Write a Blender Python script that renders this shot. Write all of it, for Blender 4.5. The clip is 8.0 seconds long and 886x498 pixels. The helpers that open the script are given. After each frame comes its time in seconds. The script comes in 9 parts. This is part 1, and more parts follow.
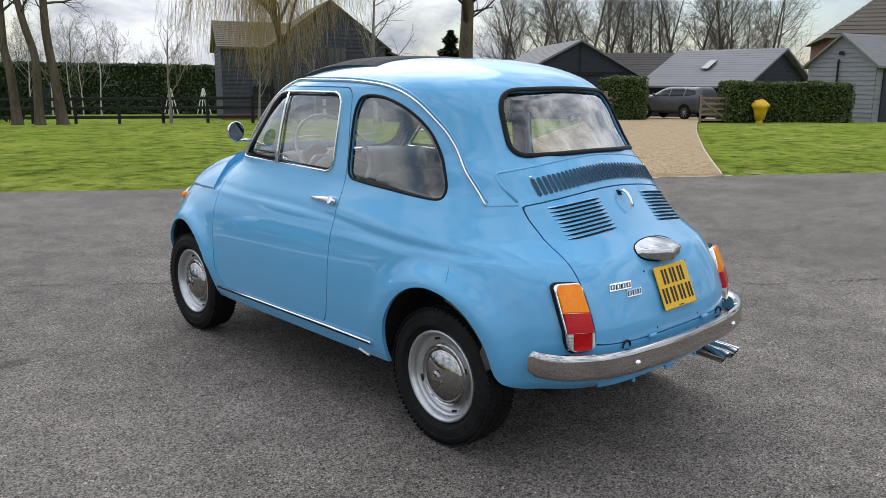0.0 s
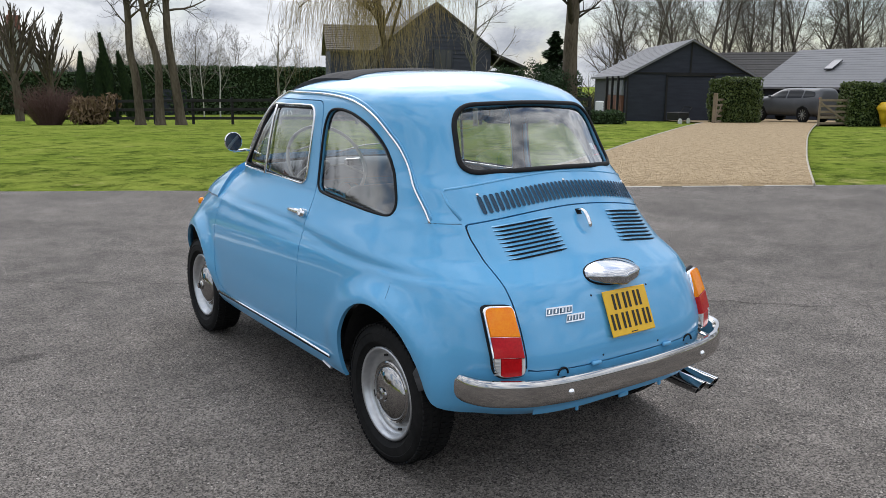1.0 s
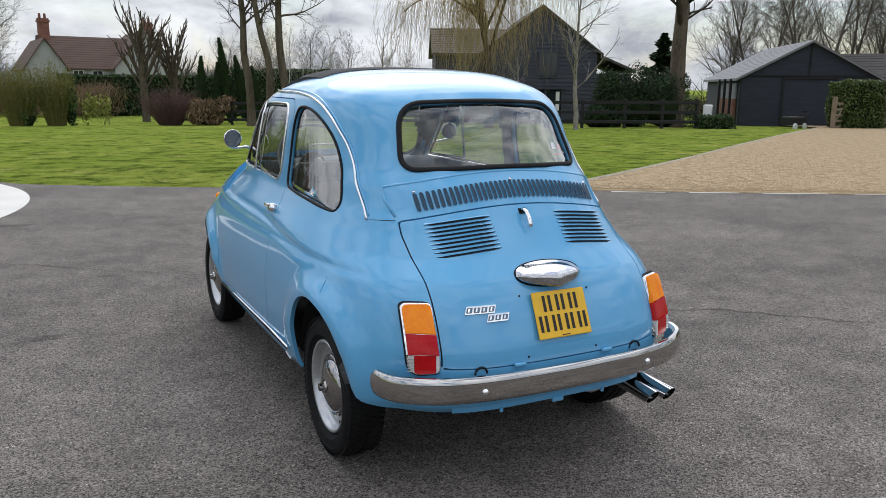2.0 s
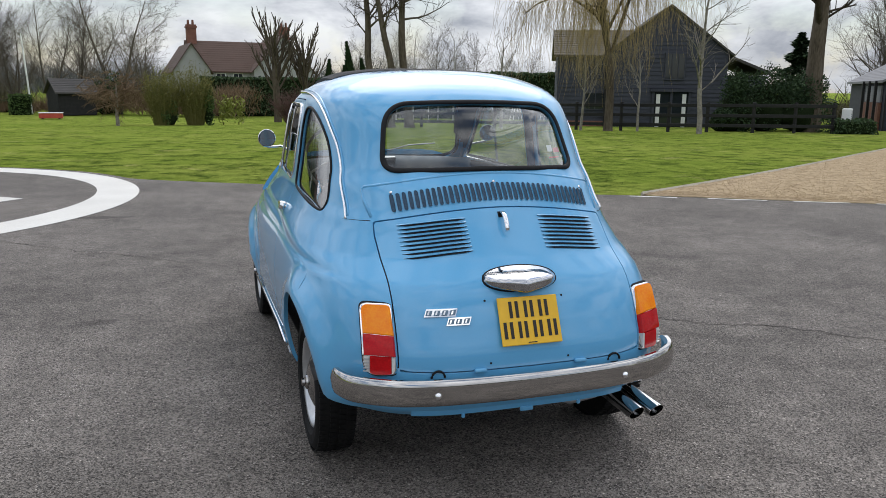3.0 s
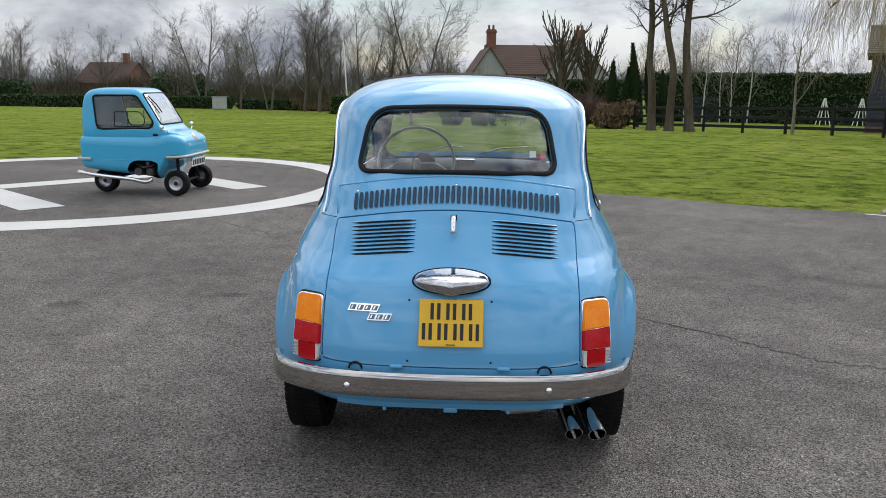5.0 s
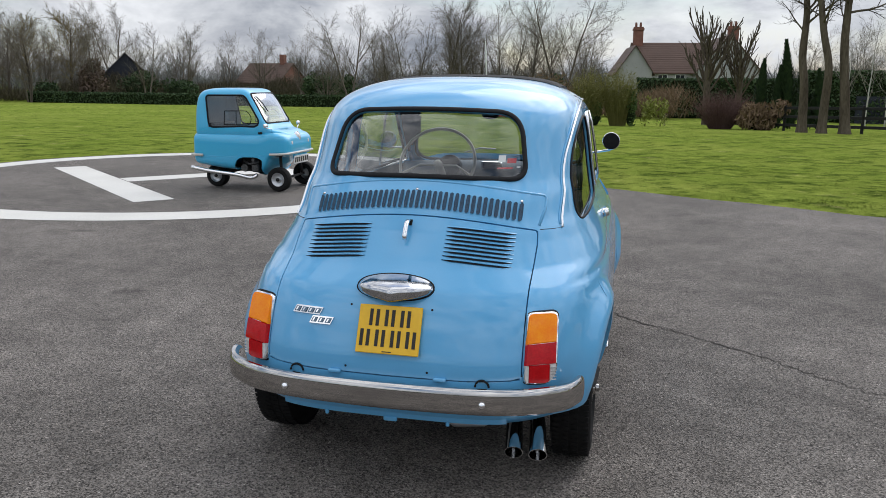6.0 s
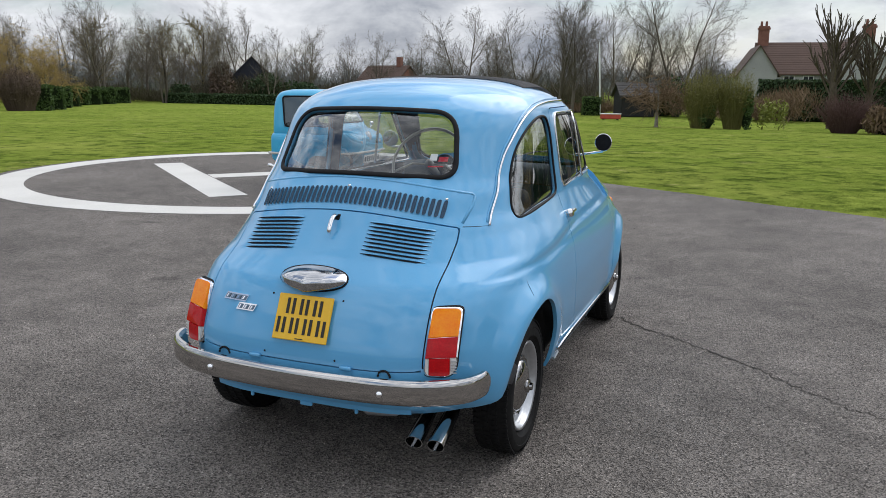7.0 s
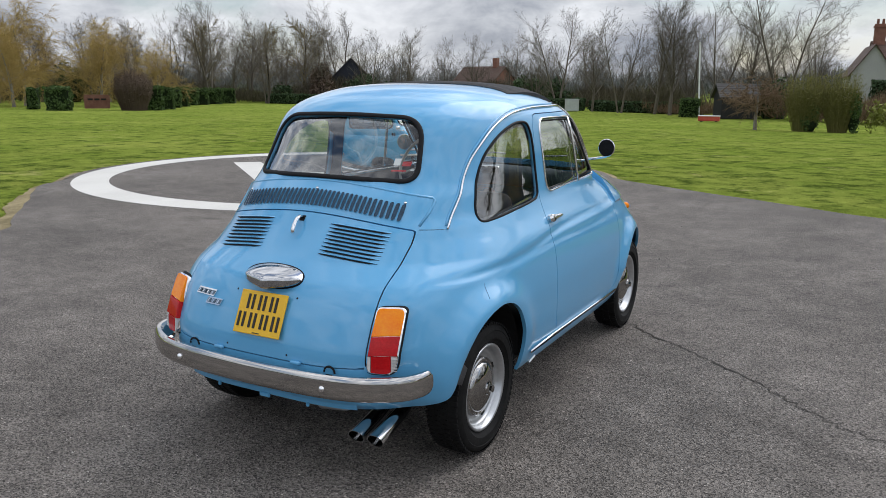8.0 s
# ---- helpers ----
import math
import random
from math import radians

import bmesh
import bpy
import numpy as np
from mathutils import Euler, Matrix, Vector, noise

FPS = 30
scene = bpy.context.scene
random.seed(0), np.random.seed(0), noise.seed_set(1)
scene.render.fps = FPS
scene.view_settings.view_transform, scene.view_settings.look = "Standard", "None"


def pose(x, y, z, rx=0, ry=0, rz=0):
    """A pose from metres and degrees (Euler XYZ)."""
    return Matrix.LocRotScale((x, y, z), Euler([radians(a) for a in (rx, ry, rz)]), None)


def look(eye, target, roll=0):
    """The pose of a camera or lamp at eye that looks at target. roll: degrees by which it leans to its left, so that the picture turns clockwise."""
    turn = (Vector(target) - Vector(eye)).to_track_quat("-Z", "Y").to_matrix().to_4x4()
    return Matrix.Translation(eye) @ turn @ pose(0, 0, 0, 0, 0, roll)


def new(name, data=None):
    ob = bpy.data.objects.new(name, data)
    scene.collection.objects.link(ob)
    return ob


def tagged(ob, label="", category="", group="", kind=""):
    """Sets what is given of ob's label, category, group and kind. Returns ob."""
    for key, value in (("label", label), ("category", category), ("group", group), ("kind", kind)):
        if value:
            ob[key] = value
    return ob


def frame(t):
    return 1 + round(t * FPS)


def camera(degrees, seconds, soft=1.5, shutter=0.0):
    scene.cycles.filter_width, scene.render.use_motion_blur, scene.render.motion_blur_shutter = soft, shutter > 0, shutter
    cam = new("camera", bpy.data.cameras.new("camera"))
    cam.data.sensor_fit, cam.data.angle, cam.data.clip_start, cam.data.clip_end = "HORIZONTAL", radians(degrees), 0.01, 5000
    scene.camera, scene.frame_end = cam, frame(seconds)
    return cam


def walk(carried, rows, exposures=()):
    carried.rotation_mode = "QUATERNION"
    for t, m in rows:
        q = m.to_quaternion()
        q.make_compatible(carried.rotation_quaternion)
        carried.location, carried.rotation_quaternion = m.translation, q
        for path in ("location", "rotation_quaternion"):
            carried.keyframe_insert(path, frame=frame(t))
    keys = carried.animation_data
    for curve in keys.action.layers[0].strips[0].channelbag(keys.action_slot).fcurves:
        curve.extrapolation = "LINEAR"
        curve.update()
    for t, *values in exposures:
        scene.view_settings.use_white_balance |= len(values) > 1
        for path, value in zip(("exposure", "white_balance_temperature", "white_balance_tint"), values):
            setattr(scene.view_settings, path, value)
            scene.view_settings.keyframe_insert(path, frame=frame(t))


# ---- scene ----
cam = camera(58.3, 8.0, soft=0.65)
PATH = [
    (0, (-2.42, -1.917, 1.252), (-1.066, -0.502, 0.848), 0.6),
    (0.5, (-2.237, -2.114, 1.294), (-0.983, -0.609, 0.890), 0.6),
    (1, (-1.96, -2.235, 1.305), (-0.819, -0.643, 0.900), 0.5),
    (2.5, (-1.249, -2.67, 1.287), (-0.478, -0.868, 0.890), 0.6),
    (3, (-1.009, -2.727, 1.292), (-0.391, -0.867, 0.895), 0.6),
    (3.5, (-0.756, -2.825, 1.271), (-0.294, -0.92, 0.874), 0.6),
    (4, (-0.483, -2.936, 1.284), (-0.203, -0.996, 0.887), 0.7),
    (4.5, (-0.199, -2.961, 1.286), (-0.099, -1.004, 0.888), 0.7),
    (5, (0.092, -2.951, 1.314), (-0.003, -0.993, 0.914), 0.6),
    (6.5, (1.021, -2.724, 1.329), (0.426, -0.858, 0.924), 0.5),
    (7, (1.337, -2.687, 1.329), (0.616, -0.865, 0.926), 0.5),
    (7.5, (1.594, -2.649, 1.345), (0.768, -0.873, 0.942), 0.5),
    (8, (1.8, -2.546, 1.354), (0.863, -0.826, 0.951), 0.5),
]
EXPO = [(0, 0.84), (1.2, 0.76), (2.5, 0.68), (4.5, 0.61), (8, 0.63)]
walk(cam, [(t, look(eye, target, roll)) for t, eye, target, roll in PATH], EXPO)

# ---- world, sun ----
SUN_AZ, SUN_EL = radians(22), radians(46)          # bearing from +y towards +x
world = bpy.data.worlds.new("sky")
scene.world = world
world.use_nodes = True
wn, wl = world.node_tree.nodes, world.node_tree.links
wn.clear()


def wnode(kind, **kw):
    n = wn.new(kind)
    for k, v in kw.items():
        n.inputs[k].default_value = v
    return n


w_out = wnode("ShaderNodeOutputWorld")
w_bg = wnode("ShaderNodeBackground", Strength=0.10)
w_sky = wnode("ShaderNodeTexSky")
w_sky.sky_type = "NISHITA"
w_sky.sun_disc = False
w_sky.sun_elevation, w_sky.sun_rotation = SUN_EL, SUN_AZ
w_tc = wnode("ShaderNodeTexCoord")
w_map = wnode("ShaderNodeMapping")
w_map.inputs["Scale"].default_value = (1.0, 1.0, 2.3)
w_n1 = wnode("ShaderNodeTexNoise", Scale=3.1, Detail=7.0, Roughness=0.58, Distortion=0.35)
w_n2 = wnode("ShaderNodeTexNoise", Scale=5.2, Detail=7.0, Roughness=0.6, Distortion=0.25)
w_cov = wnode("ShaderNodeValToRGB")
w_cov.color_ramp.elements[0].position, w_cov.color_ramp.elements[1].position = 0.36, 0.50
w_shade = wnode("ShaderNodeValToRGB")
w_shade.color_ramp.elements[0].position, w_shade.color_ramp.elements[0].color = 0.36, (3.3, 3.6, 4.2, 1)
w_shade.color_ramp.elements[1].position, w_shade.color_ramp.elements[1].color = 0.62, (8.6, 8.85, 9.3, 1)
w_mix = wnode("ShaderNodeMixRGB")
wl.new(w_tc.outputs["Generated"], w_map.inputs["Vector"])
wl.new(w_map.outputs["Vector"], w_n1.inputs["Vector"])
wl.new(w_map.outputs["Vector"], w_n2.inputs["Vector"])
wl.new(w_n1.outputs["Fac"], w_cov.inputs["Fac"])
wl.new(w_n2.outputs["Fac"], w_shade.inputs["Fac"])
wl.new(w_cov.outputs["Color"], w_mix.inputs["Fac"])
wl.new(w_sky.outputs["Color"], w_mix.inputs["Color1"])
wl.new(w_shade.outputs["Color"], w_mix.inputs["Color2"])
# an overcast sky is brighter overhead than at the horizon
w_sep = wnode("ShaderNodeSeparateXYZ")
wl.new(w_tc.outputs["Generated"], w_sep.inputs["Vector"])
w_up = wnode("ShaderNodeMapRange")
w_up.inputs["From Min"].default_value, w_up.inputs["From Max"].default_value = 0.0, 0.50
w_up.inputs["To Min"].default_value, w_up.inputs["To Max"].default_value = 0.55, 1.18
wl.new(w_sep.outputs["Z"], w_up.inputs["Value"])
w_mul = wnode("ShaderNodeVectorMath")
w_mul.operation = "SCALE"
wl.new(w_mix.outputs["Color"], w_mul.inputs[0])
wl.new(w_up.outputs["Result"], w_mul.inputs["Scale"])
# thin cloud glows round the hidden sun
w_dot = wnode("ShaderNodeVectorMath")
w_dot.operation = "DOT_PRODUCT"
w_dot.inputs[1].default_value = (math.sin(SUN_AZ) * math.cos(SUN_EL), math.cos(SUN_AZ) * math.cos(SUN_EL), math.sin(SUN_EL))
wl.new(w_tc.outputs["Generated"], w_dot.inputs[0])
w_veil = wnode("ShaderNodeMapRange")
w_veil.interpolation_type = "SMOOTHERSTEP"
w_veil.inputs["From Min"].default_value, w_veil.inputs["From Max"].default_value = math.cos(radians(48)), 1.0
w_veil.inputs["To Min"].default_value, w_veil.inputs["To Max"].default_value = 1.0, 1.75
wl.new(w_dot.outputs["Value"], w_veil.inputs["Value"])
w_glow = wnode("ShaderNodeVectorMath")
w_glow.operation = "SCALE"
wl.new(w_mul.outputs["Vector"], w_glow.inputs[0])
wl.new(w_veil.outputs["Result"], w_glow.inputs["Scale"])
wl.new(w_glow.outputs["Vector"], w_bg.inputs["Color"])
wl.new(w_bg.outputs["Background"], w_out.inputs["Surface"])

sun = new("sun", bpy.data.lights.new("sun", "SUN"))
sun.data.energy, sun.data.angle, sun.data.color = 0.5, radians(50), (1.0, 0.95, 0.88)
sun.matrix_world = look((60 * math.sin(SUN_AZ), 60 * math.cos(SUN_AZ), 60 * math.tan(SUN_EL)), (0, 0, 0))


# ---- materials ----
def mk(name, c1, c2=None, rough=0.5, metal=0.0, scale=6.0, fine=60.0, bump=0.0, coat=0.0, spec=0.5, island=0.0,
       stretch=(1, 1, 1), rvar=0.0, trans=0.0, ior=1.45, emit=None, alpha=1.0):
    """Principled surface with colour varied at two scales, fine relief and uneven gloss."""
    m = bpy.data.materials.new(name)
    m.use_nodes = True
    nt = m.node_tree
    b = nt.nodes["Principled BSDF"]
    b.inputs["Roughness"].default_value = rough
    b.inputs["Metallic"].default_value = metal
    b.inputs["Coat Weight"].default_value = coat
    b.inputs["Coat Roughness"].default_value = 0.05
    b.inputs["Specular IOR Level"].default_value = spec
    b.inputs["Transmission Weight"].default_value = trans
    b.inputs["IOR"].default_value = ior
    b.inputs["Base Color"].default_value = (*c1, 1)
    if emit:
        b.inputs["Emission Color"].default_value = (*emit, 1)
        b.inputs["Emission Strength"].default_value = 1.0
    c2 = c2 or c1
    tc = nt.nodes.new("ShaderNodeTexCoord")
    mp = nt.nodes.new("ShaderNodeMapping")
    mp.inputs["Scale"].default_value = stretch
    nt.links.new(tc.outputs["Object"], mp.inputs["Vector"])
    n1 = nt.nodes.new("ShaderNodeTexNoise")
    n1.inputs["Scale"].default_value, n1.inputs["Detail"].default_value = scale, 5.0
    n2 = nt.nodes.new("ShaderNodeTexNoise")
    n2.inputs["Scale"].default_value, n2.inputs["Detail"].default_value = fine, 4.0
    for n in (n1, n2):
        nt.links.new(mp.outputs["Vector"], n.inputs["Vector"])
    if c2 != c1:
        add = nt.nodes.new("ShaderNodeMath")
        add.operation = "ADD"
        nt.links.new(n1.outputs["Fac"], add.inputs[0])
        nt.links.new(n2.outputs["Fac"], add.inputs[1])
        half = nt.nodes.new("ShaderNodeMapRange")
        half.inputs["From Min"].default_value, half.inputs["From Max"].default_value = 0.7, 1.3
        nt.links.new(add.outputs[0], half.inputs["Value"])
        fac = half.outputs["Result"]
        if island:
            geo = nt.nodes.new("ShaderNodeNewGeometry")
            mixf = nt.nodes.new("ShaderNodeMix")
            mixf.inputs["Factor"].default_value = island
            nt.links.new(fac, mixf.inputs["A"])
            nt.links.new(geo.outputs["Random Per Island"], mixf.inputs["B"])
            fac = mixf.outputs["Result"]
        mix = nt.nodes.new("ShaderNodeMixRGB")
        mix.inputs["Color1"].default_value, mix.inputs["Color2"].default_value = (*c1, 1), (*c2, 1)
        nt.links.new(fac, mix.inputs["Fac"])
        nt.links.new(mix.outputs["Color"], b.inputs["Base Color"])
    if rvar:
        rr = nt.nodes.new("ShaderNodeMapRange")
        rr.inputs["To Min"].default_value, rr.inputs["To Max"].default_value = rough - rvar, rough + rvar
        nt.links.new(n1.outputs["Fac"], rr.inputs["Value"])
        nt.links.new(rr.outputs["Result"], b.inputs["Roughness"])
    if bump:
        bp = nt.nodes.new("ShaderNodeBump")
        bp.inputs["Strength"].default_value, bp.inputs["Distance"].default_value = bump, 0.01
        nt.links.new(n2.outputs["Fac"], bp.inputs["Height"])
        nt.links.new(bp.outputs["Normal"], b.inputs["Normal"])
    return m


STAINS = [(-1.48, 1.88, 0.30, 0.15, 10, 0.62), (-1.80, 5.72, 0.75, 0.22, -8, 0.60), (-2.41, 1.59, 0.32, 0.17, 15, 0.66), (-4.13, 3.37, 0.26, 0.15, 0, 0.62),
          (-3.3, 5.0, 0.7, 0.16, -25, 0.72), (-1.2, -1.2, 0.45, 0.22, 35, 0.80), (2.6, 2.6, 0.8, 0.25, -30, 0.80), (3.4, -0.9, 0.7, 0.3, 20, 0.82)]


def asphalt_material():
    m = bpy.data.materials.new("asphalt")
    m.use_nodes = True
    nt = m.node_tree
    b = nt.nodes["Principled BSDF"]
    b.inputs["Roughness"].default_value = 0.84
    b.inputs["Specular IOR Level"].default_value = 0.16
    tc = nt.nodes.new("ShaderNodeTexCoord")

    def noise_tex(scale, detail, rough=0.6):
        n = nt.nodes.new("ShaderNodeTexNoise")
        n.inputs["Scale"].default_value, n.inputs["Detail"].default_value, n.inputs["Roughness"].default_value = scale, detail, rough
        nt.links.new(tc.outputs["Object"], n.inputs["Vector"])
        return n

    def ramp(src, p0, c0, p1, c1):
        r = nt.nodes.new("ShaderNodeValToRGB")
        e = r.color_ramp.elements
        e[0].position, e[0].color, e[1].position, e[1].color = p0, (c0, c0, c0, 1), p1, (c1, c1, c1, 1)
        nt.links.new(src, r.inputs["Fac"])
        return r.outputs["Color"]

    def mul(a, bb):
        x = nt.nodes.new("ShaderNodeMixRGB")
        x.blend_type, x.inputs["Fac"].default_value = "MULTIPLY", 1.0
        nt.links.new(a, x.inputs["Color1"])
        nt.links.new(bb, x.inputs["Color2"])
        return x.outputs["Color"]

    vor = nt.nodes.new("ShaderNodeTexVoronoi")
    vor.inputs["Scale"].default_value = 185.0
    nt.links.new(tc.outputs["Object"], vor.inputs["Vector"])
    sep = nt.nodes.new("ShaderNodeSeparateColor")
    nt.links.new(vor.outputs["Color"], sep.inputs["Color"])
    grains = ramp(sep.outputs["Red"], 0.0, 0.22, 1.0, 1.86)
    chips = ramp(sep.outputs["Green"], 0.965, 1.0, 0.990, 2.1)
    big = ramp(noise_tex(0.55, 6, 0.62).outputs["Fac"], 0.30, 0.72, 0.70, 1.30)
    mid = ramp(noise_tex(4.5, 6, 0.65).outputs["Fac"], 0.30, 0.80, 0.72, 1.22)
    base = nt.nodes.new("ShaderNodeRGB")
    base.outputs[0].default_value = (0.1390, 0.1245, 0.1105, 1)
    tone = mul(mul(mul(mul(base.outputs[0], grains), big), mid), chips)
    # old oil and damp stains: x, y, half length, half width, turn, darkness
    wob = noise_tex(7, 5, 0.65)
    for sx, sy, ra, rb, turn, dark in STAINS:
        mp = nt.nodes.new("ShaderNodeMapping")
        mp.vector_type = "TEXTURE"
        mp.inputs["Location"].default_value, mp.inputs["Rotation"].default_value, mp.inputs["Scale"].default_value = (sx, sy, 0), (0, 0, radians(turn)), (ra, rb, 1)
        nt.links.new(tc.outputs["Object"], mp.inputs["Vector"])
        ln = nt.nodes.new("ShaderNodeVectorMath")
        ln.operation = "LENGTH"
        nt.links.new(mp.outputs["Vector"], ln.inputs[0])
        ad = nt.nodes.new("ShaderNodeMath")
        ad.operation = "ADD"
        nt.links.new(ln.outputs["Value"], ad.inputs[0])
        nt.links.new(wob.outputs["Fac"], ad.inputs[1])
        tone = mul(tone, ramp(ad.outputs[0], 0.75, dark, 1.55, 1.0))
    nt.links.new(tone, b.inputs["Base Color"])
    bp = nt.nodes.new("ShaderNodeBump")
    bp.inputs["Strength"].default_value, bp.inputs["Distance"].default_value = 0.8, 0.006
    nt.links.new(vor.outputs["Distance"], bp.inputs["Height"])
    bp2 = nt.nodes.new("ShaderNodeBump")
    bp2.inputs["Strength"].default_value, bp2.inputs["Distance"].default_value = 0.35, 0.02
    nt.links.new(noise_tex(14, 5).outputs["Fac"], bp2.inputs["Height"])
    nt.links.new(bp.outputs["Normal"], bp2.inputs["Normal"])
    nt.links.new(bp2.outputs["Normal"], b.inputs["Normal"])
    return m


def lawn_material(name, gain, bump):
    """Lawn green with slow yellow and thin patches, tufts and fine grain."""
    m = bpy.data.materials.new(name)
    m.use_nodes = True
    nt = m.node_tree
    b = nt.nodes["Principled BSDF"]
    b.inputs["Roughness"].default_value = 0.85
    b.inputs["Specular IOR Level"].default_value = 0.0
    tc = nt.nodes.new("ShaderNodeTexCoord")

    def noise_fac(scale, detail, rough=0.6, lo=0.32, hi=0.68):
        n = nt.nodes.new("ShaderNodeTexNoise")
        n.inputs["Scale"].default_value, n.inputs["Detail"].default_value, n.inputs["Roughness"].default_value = scale, detail, rough
        nt.links.new(tc.outputs["Object"], n.inputs["Vector"])
        r = nt.nodes.new("ShaderNodeMapRange")
        r.inputs["From Min"].default_value, r.inputs["From Max"].default_value = lo, hi
        nt.links.new(n.outputs["Fac"], r.inputs["Value"])
        return r.outputs["Result"]

    def mix(a, c, fac):
        x = nt.nodes.new("ShaderNodeMixRGB")
        for sock, val in (("Color1", a), ("Color2", c)):
            if isinstance(val, tuple):
                x.inputs[sock].default_value = (val[0] * gain * 0.97, val[1] * gain, val[2] * gain, 1)
            else:
                nt.links.new(val, x.inputs[sock])
        nt.links.new(fac, x.inputs["Fac"])
        return x.outputs["Color"]

    tuft = noise_fac(4.6, 8, 0.72, 0.38, 0.62)
    green = mix((0.088, 0.122, 0.018), (0.190, 0.228, 0.040), tuft)
    green = mix(green, (0.245, 0.262, 0.058), noise_fac(0.16, 6, 0.65, 0.42, 0.78))
    green = mix(green, (0.135, 0.178, 0.028), noise_fac(0.55, 5, 0.65, 0.46, 0.70))
    green = mix(green, (0.055, 0.078, 0.014), noise_fac(1.9, 7, 0.72, 0.49, 0.62))
    green = mix(green, (0.32, 0.29, 0.11), noise_fac(0.85, 8, 0.76, 0.58, 0.72))
    grain = noise_fac(26, 4, 0.7)
    nt.links.new(green, b.inputs["Base Color"])
    if not bump:
        # blades take the light as the turf does
        up = nt.nodes.new("ShaderNodeCombineXYZ")
        up.inputs["Z"].default_value = 1.0
        nt.links.new(up.outputs["Vector"], b.inputs["Normal"])
    if bump:
        for src, dist, prev in ((tuft, 0.07, None), (grain, 0.02, 1)):
            bp = nt.nodes.new("ShaderNodeBump")
            bp.inputs["Strength"].default_value, bp.inputs["Distance"].default_value = bump, dist
            nt.links.new(src, bp.inputs["Height"])
            if prev:
                nt.links.new(last.outputs["Normal"], bp.inputs["Normal"])
            last = bp
        nt.links.new(last.outputs["Normal"], b.inputs["Normal"])
    return m


M = {}
M["asphalt"] = asphalt_material()
M["grass"] = lawn_material("lawn", 1.50, 0.65)
M["blade"] = lawn_material("grass_blade", 1.36, 0.0)
M["verge"] = mk("worn_verge_soil", (0.16, 0.13, 0.07), (0.34, 0.28, 0.16), rough=0.95, scale=2.5, fine=30, bump=0.8, spec=0.1)
M["chip"] = mk("loose_chip", (0.10, 0.095, 0.09), (0.50, 0.47, 0.42), rough=0.85, scale=3, fine=20, island=0.9, spec=0.2)
M["browntwig"] = mk("brown_twig", (0.085, 0.060, 0.045), (0.175, 0.130, 0.100), rough=0.9, scale=1, fine=6, island=0.6, spec=0.1)
M["gravel"] = mk("gravel", (0.205, 0.145, 0.078), (0.43, 0.325, 0.195), rough=0.9, scale=7.0, fine=22.0, bump=0.9, spec=0.2)
M["pebble"] = mk("pebble", (0.24, 0.170, 0.095), (0.46, 0.35, 0.215), rough=0.85, scale=2.0, fine=8.0, island=0.8, spec=0.2)
M["edgestone"] = mk("pale_edging", (0.40, 0.36, 0.28), (0.54, 0.49, 0.40), rough=0.85, scale=3, fine=30, bump=0.3)
M["edging"] = mk("timber_edging", (0.16, 0.12, 0.08), (0.26, 0.205, 0.145), rough=0.85, scale=3, fine=30, bump=0.3)
M["roadpaint"] = mk("white_road_paint", (0.54, 0.52, 0.475), (0.66, 0.64, 0.59), rough=0.75, scale=1.2, fine=60.0, bump=0.35)
M["crack"] = mk("tar_seam", (0.042, 0.038, 0.034), (0.085, 0.077, 0.069), rough=0.95, scale=6, fine=60, bump=0.5, spec=0.1)
M["blackwood"] = mk("black_weatherboard", (0.022, 0.025, 0.034), (0.036, 0.041, 0.055), rough=0.7, scale=1.2, fine=14, bump=0.15, stretch=(1, 1, 6), spec=0.3)
# black boards lifted and blued, painting haze over the barn
M["barnwood"] = mk("hazed_black_boards", (0.040, 0.043, 0.055), (0.066, 0.071, 0.090), rough=0.75, scale=1.2, fine=14, bump=0.15, stretch=(1, 1, 6), spec=0.3)
M["greywood"] = mk("grey_weatherboard", (0.19, 0.20, 0.215), (0.26, 0.27, 0.285), rough=0.75, scale=1.0, fine=14, bump=0.15, stretch=(1, 1, 6))
M["blackfence"] = mk("black_fence", (0.008, 0.008, 0.008), (0.020, 0.019, 0.018), rough=0.8, scale=4, fine=40, bump=0.3)
M["slate"] = mk("slate_roof", (0.16, 0.16, 0.165), (0.22, 0.22, 0.225), spec=0.25, rough=0.75, scale=1.0, fine=9, island=0.6, bump=0.1)
M["darktile"] = mk("dark_roof_tile", (0.045, 0.042, 0.040), (0.085, 0.078, 0.072), rough=0.75, scale=1.0, fine=9, island=0.6, bump=0.15)
M["browntile"] = mk("brown_roof_tile", (0.075, 0.062, 0.048), (0.135, 0.115, 0.090), rough=0.8, scale=1.0, fine=9, island=0.6, bump=0.15)
M["redtile"] = mk("red_roof_tile", (0.072, 0.042, 0.031), (0.125, 0.076, 0.056), rough=0.8, scale=0.8, fine=9, island=0.6, bump=0.15)
M["brick"] = mk("brick_wall", (0.155, 0.064, 0.045), (0.26, 0.125, 0.088), rough=0.85, scale=2.0, fine=12, bump=0.3)
# white walls greyed: the cottage's shaded side is put into the colour
M["render"] = mk("shaded_white_render", (0.31, 0.31, 0.305), (0.40, 0.40, 0.39), rough=0.85, scale=0.6, fine=10, bump=0.1)
M["white"] = mk("white_paint", (0.72, 0.72, 0.70), (0.80, 0.80, 0.78), rough=0.5, scale=2, fine=20)
M["darkglass"] = mk("window_glass", (0.02, 0.025, 0.03), rough=0.06, spec=0.8)
M["bark"] = mk("grey_bark", (0.062, 0.049, 0.036), (0.145, 0.120, 0.092), rough=0.95, scale=3, fine=18, bump=0.9, stretch=(1, 1, 0.25), spec=0.1)
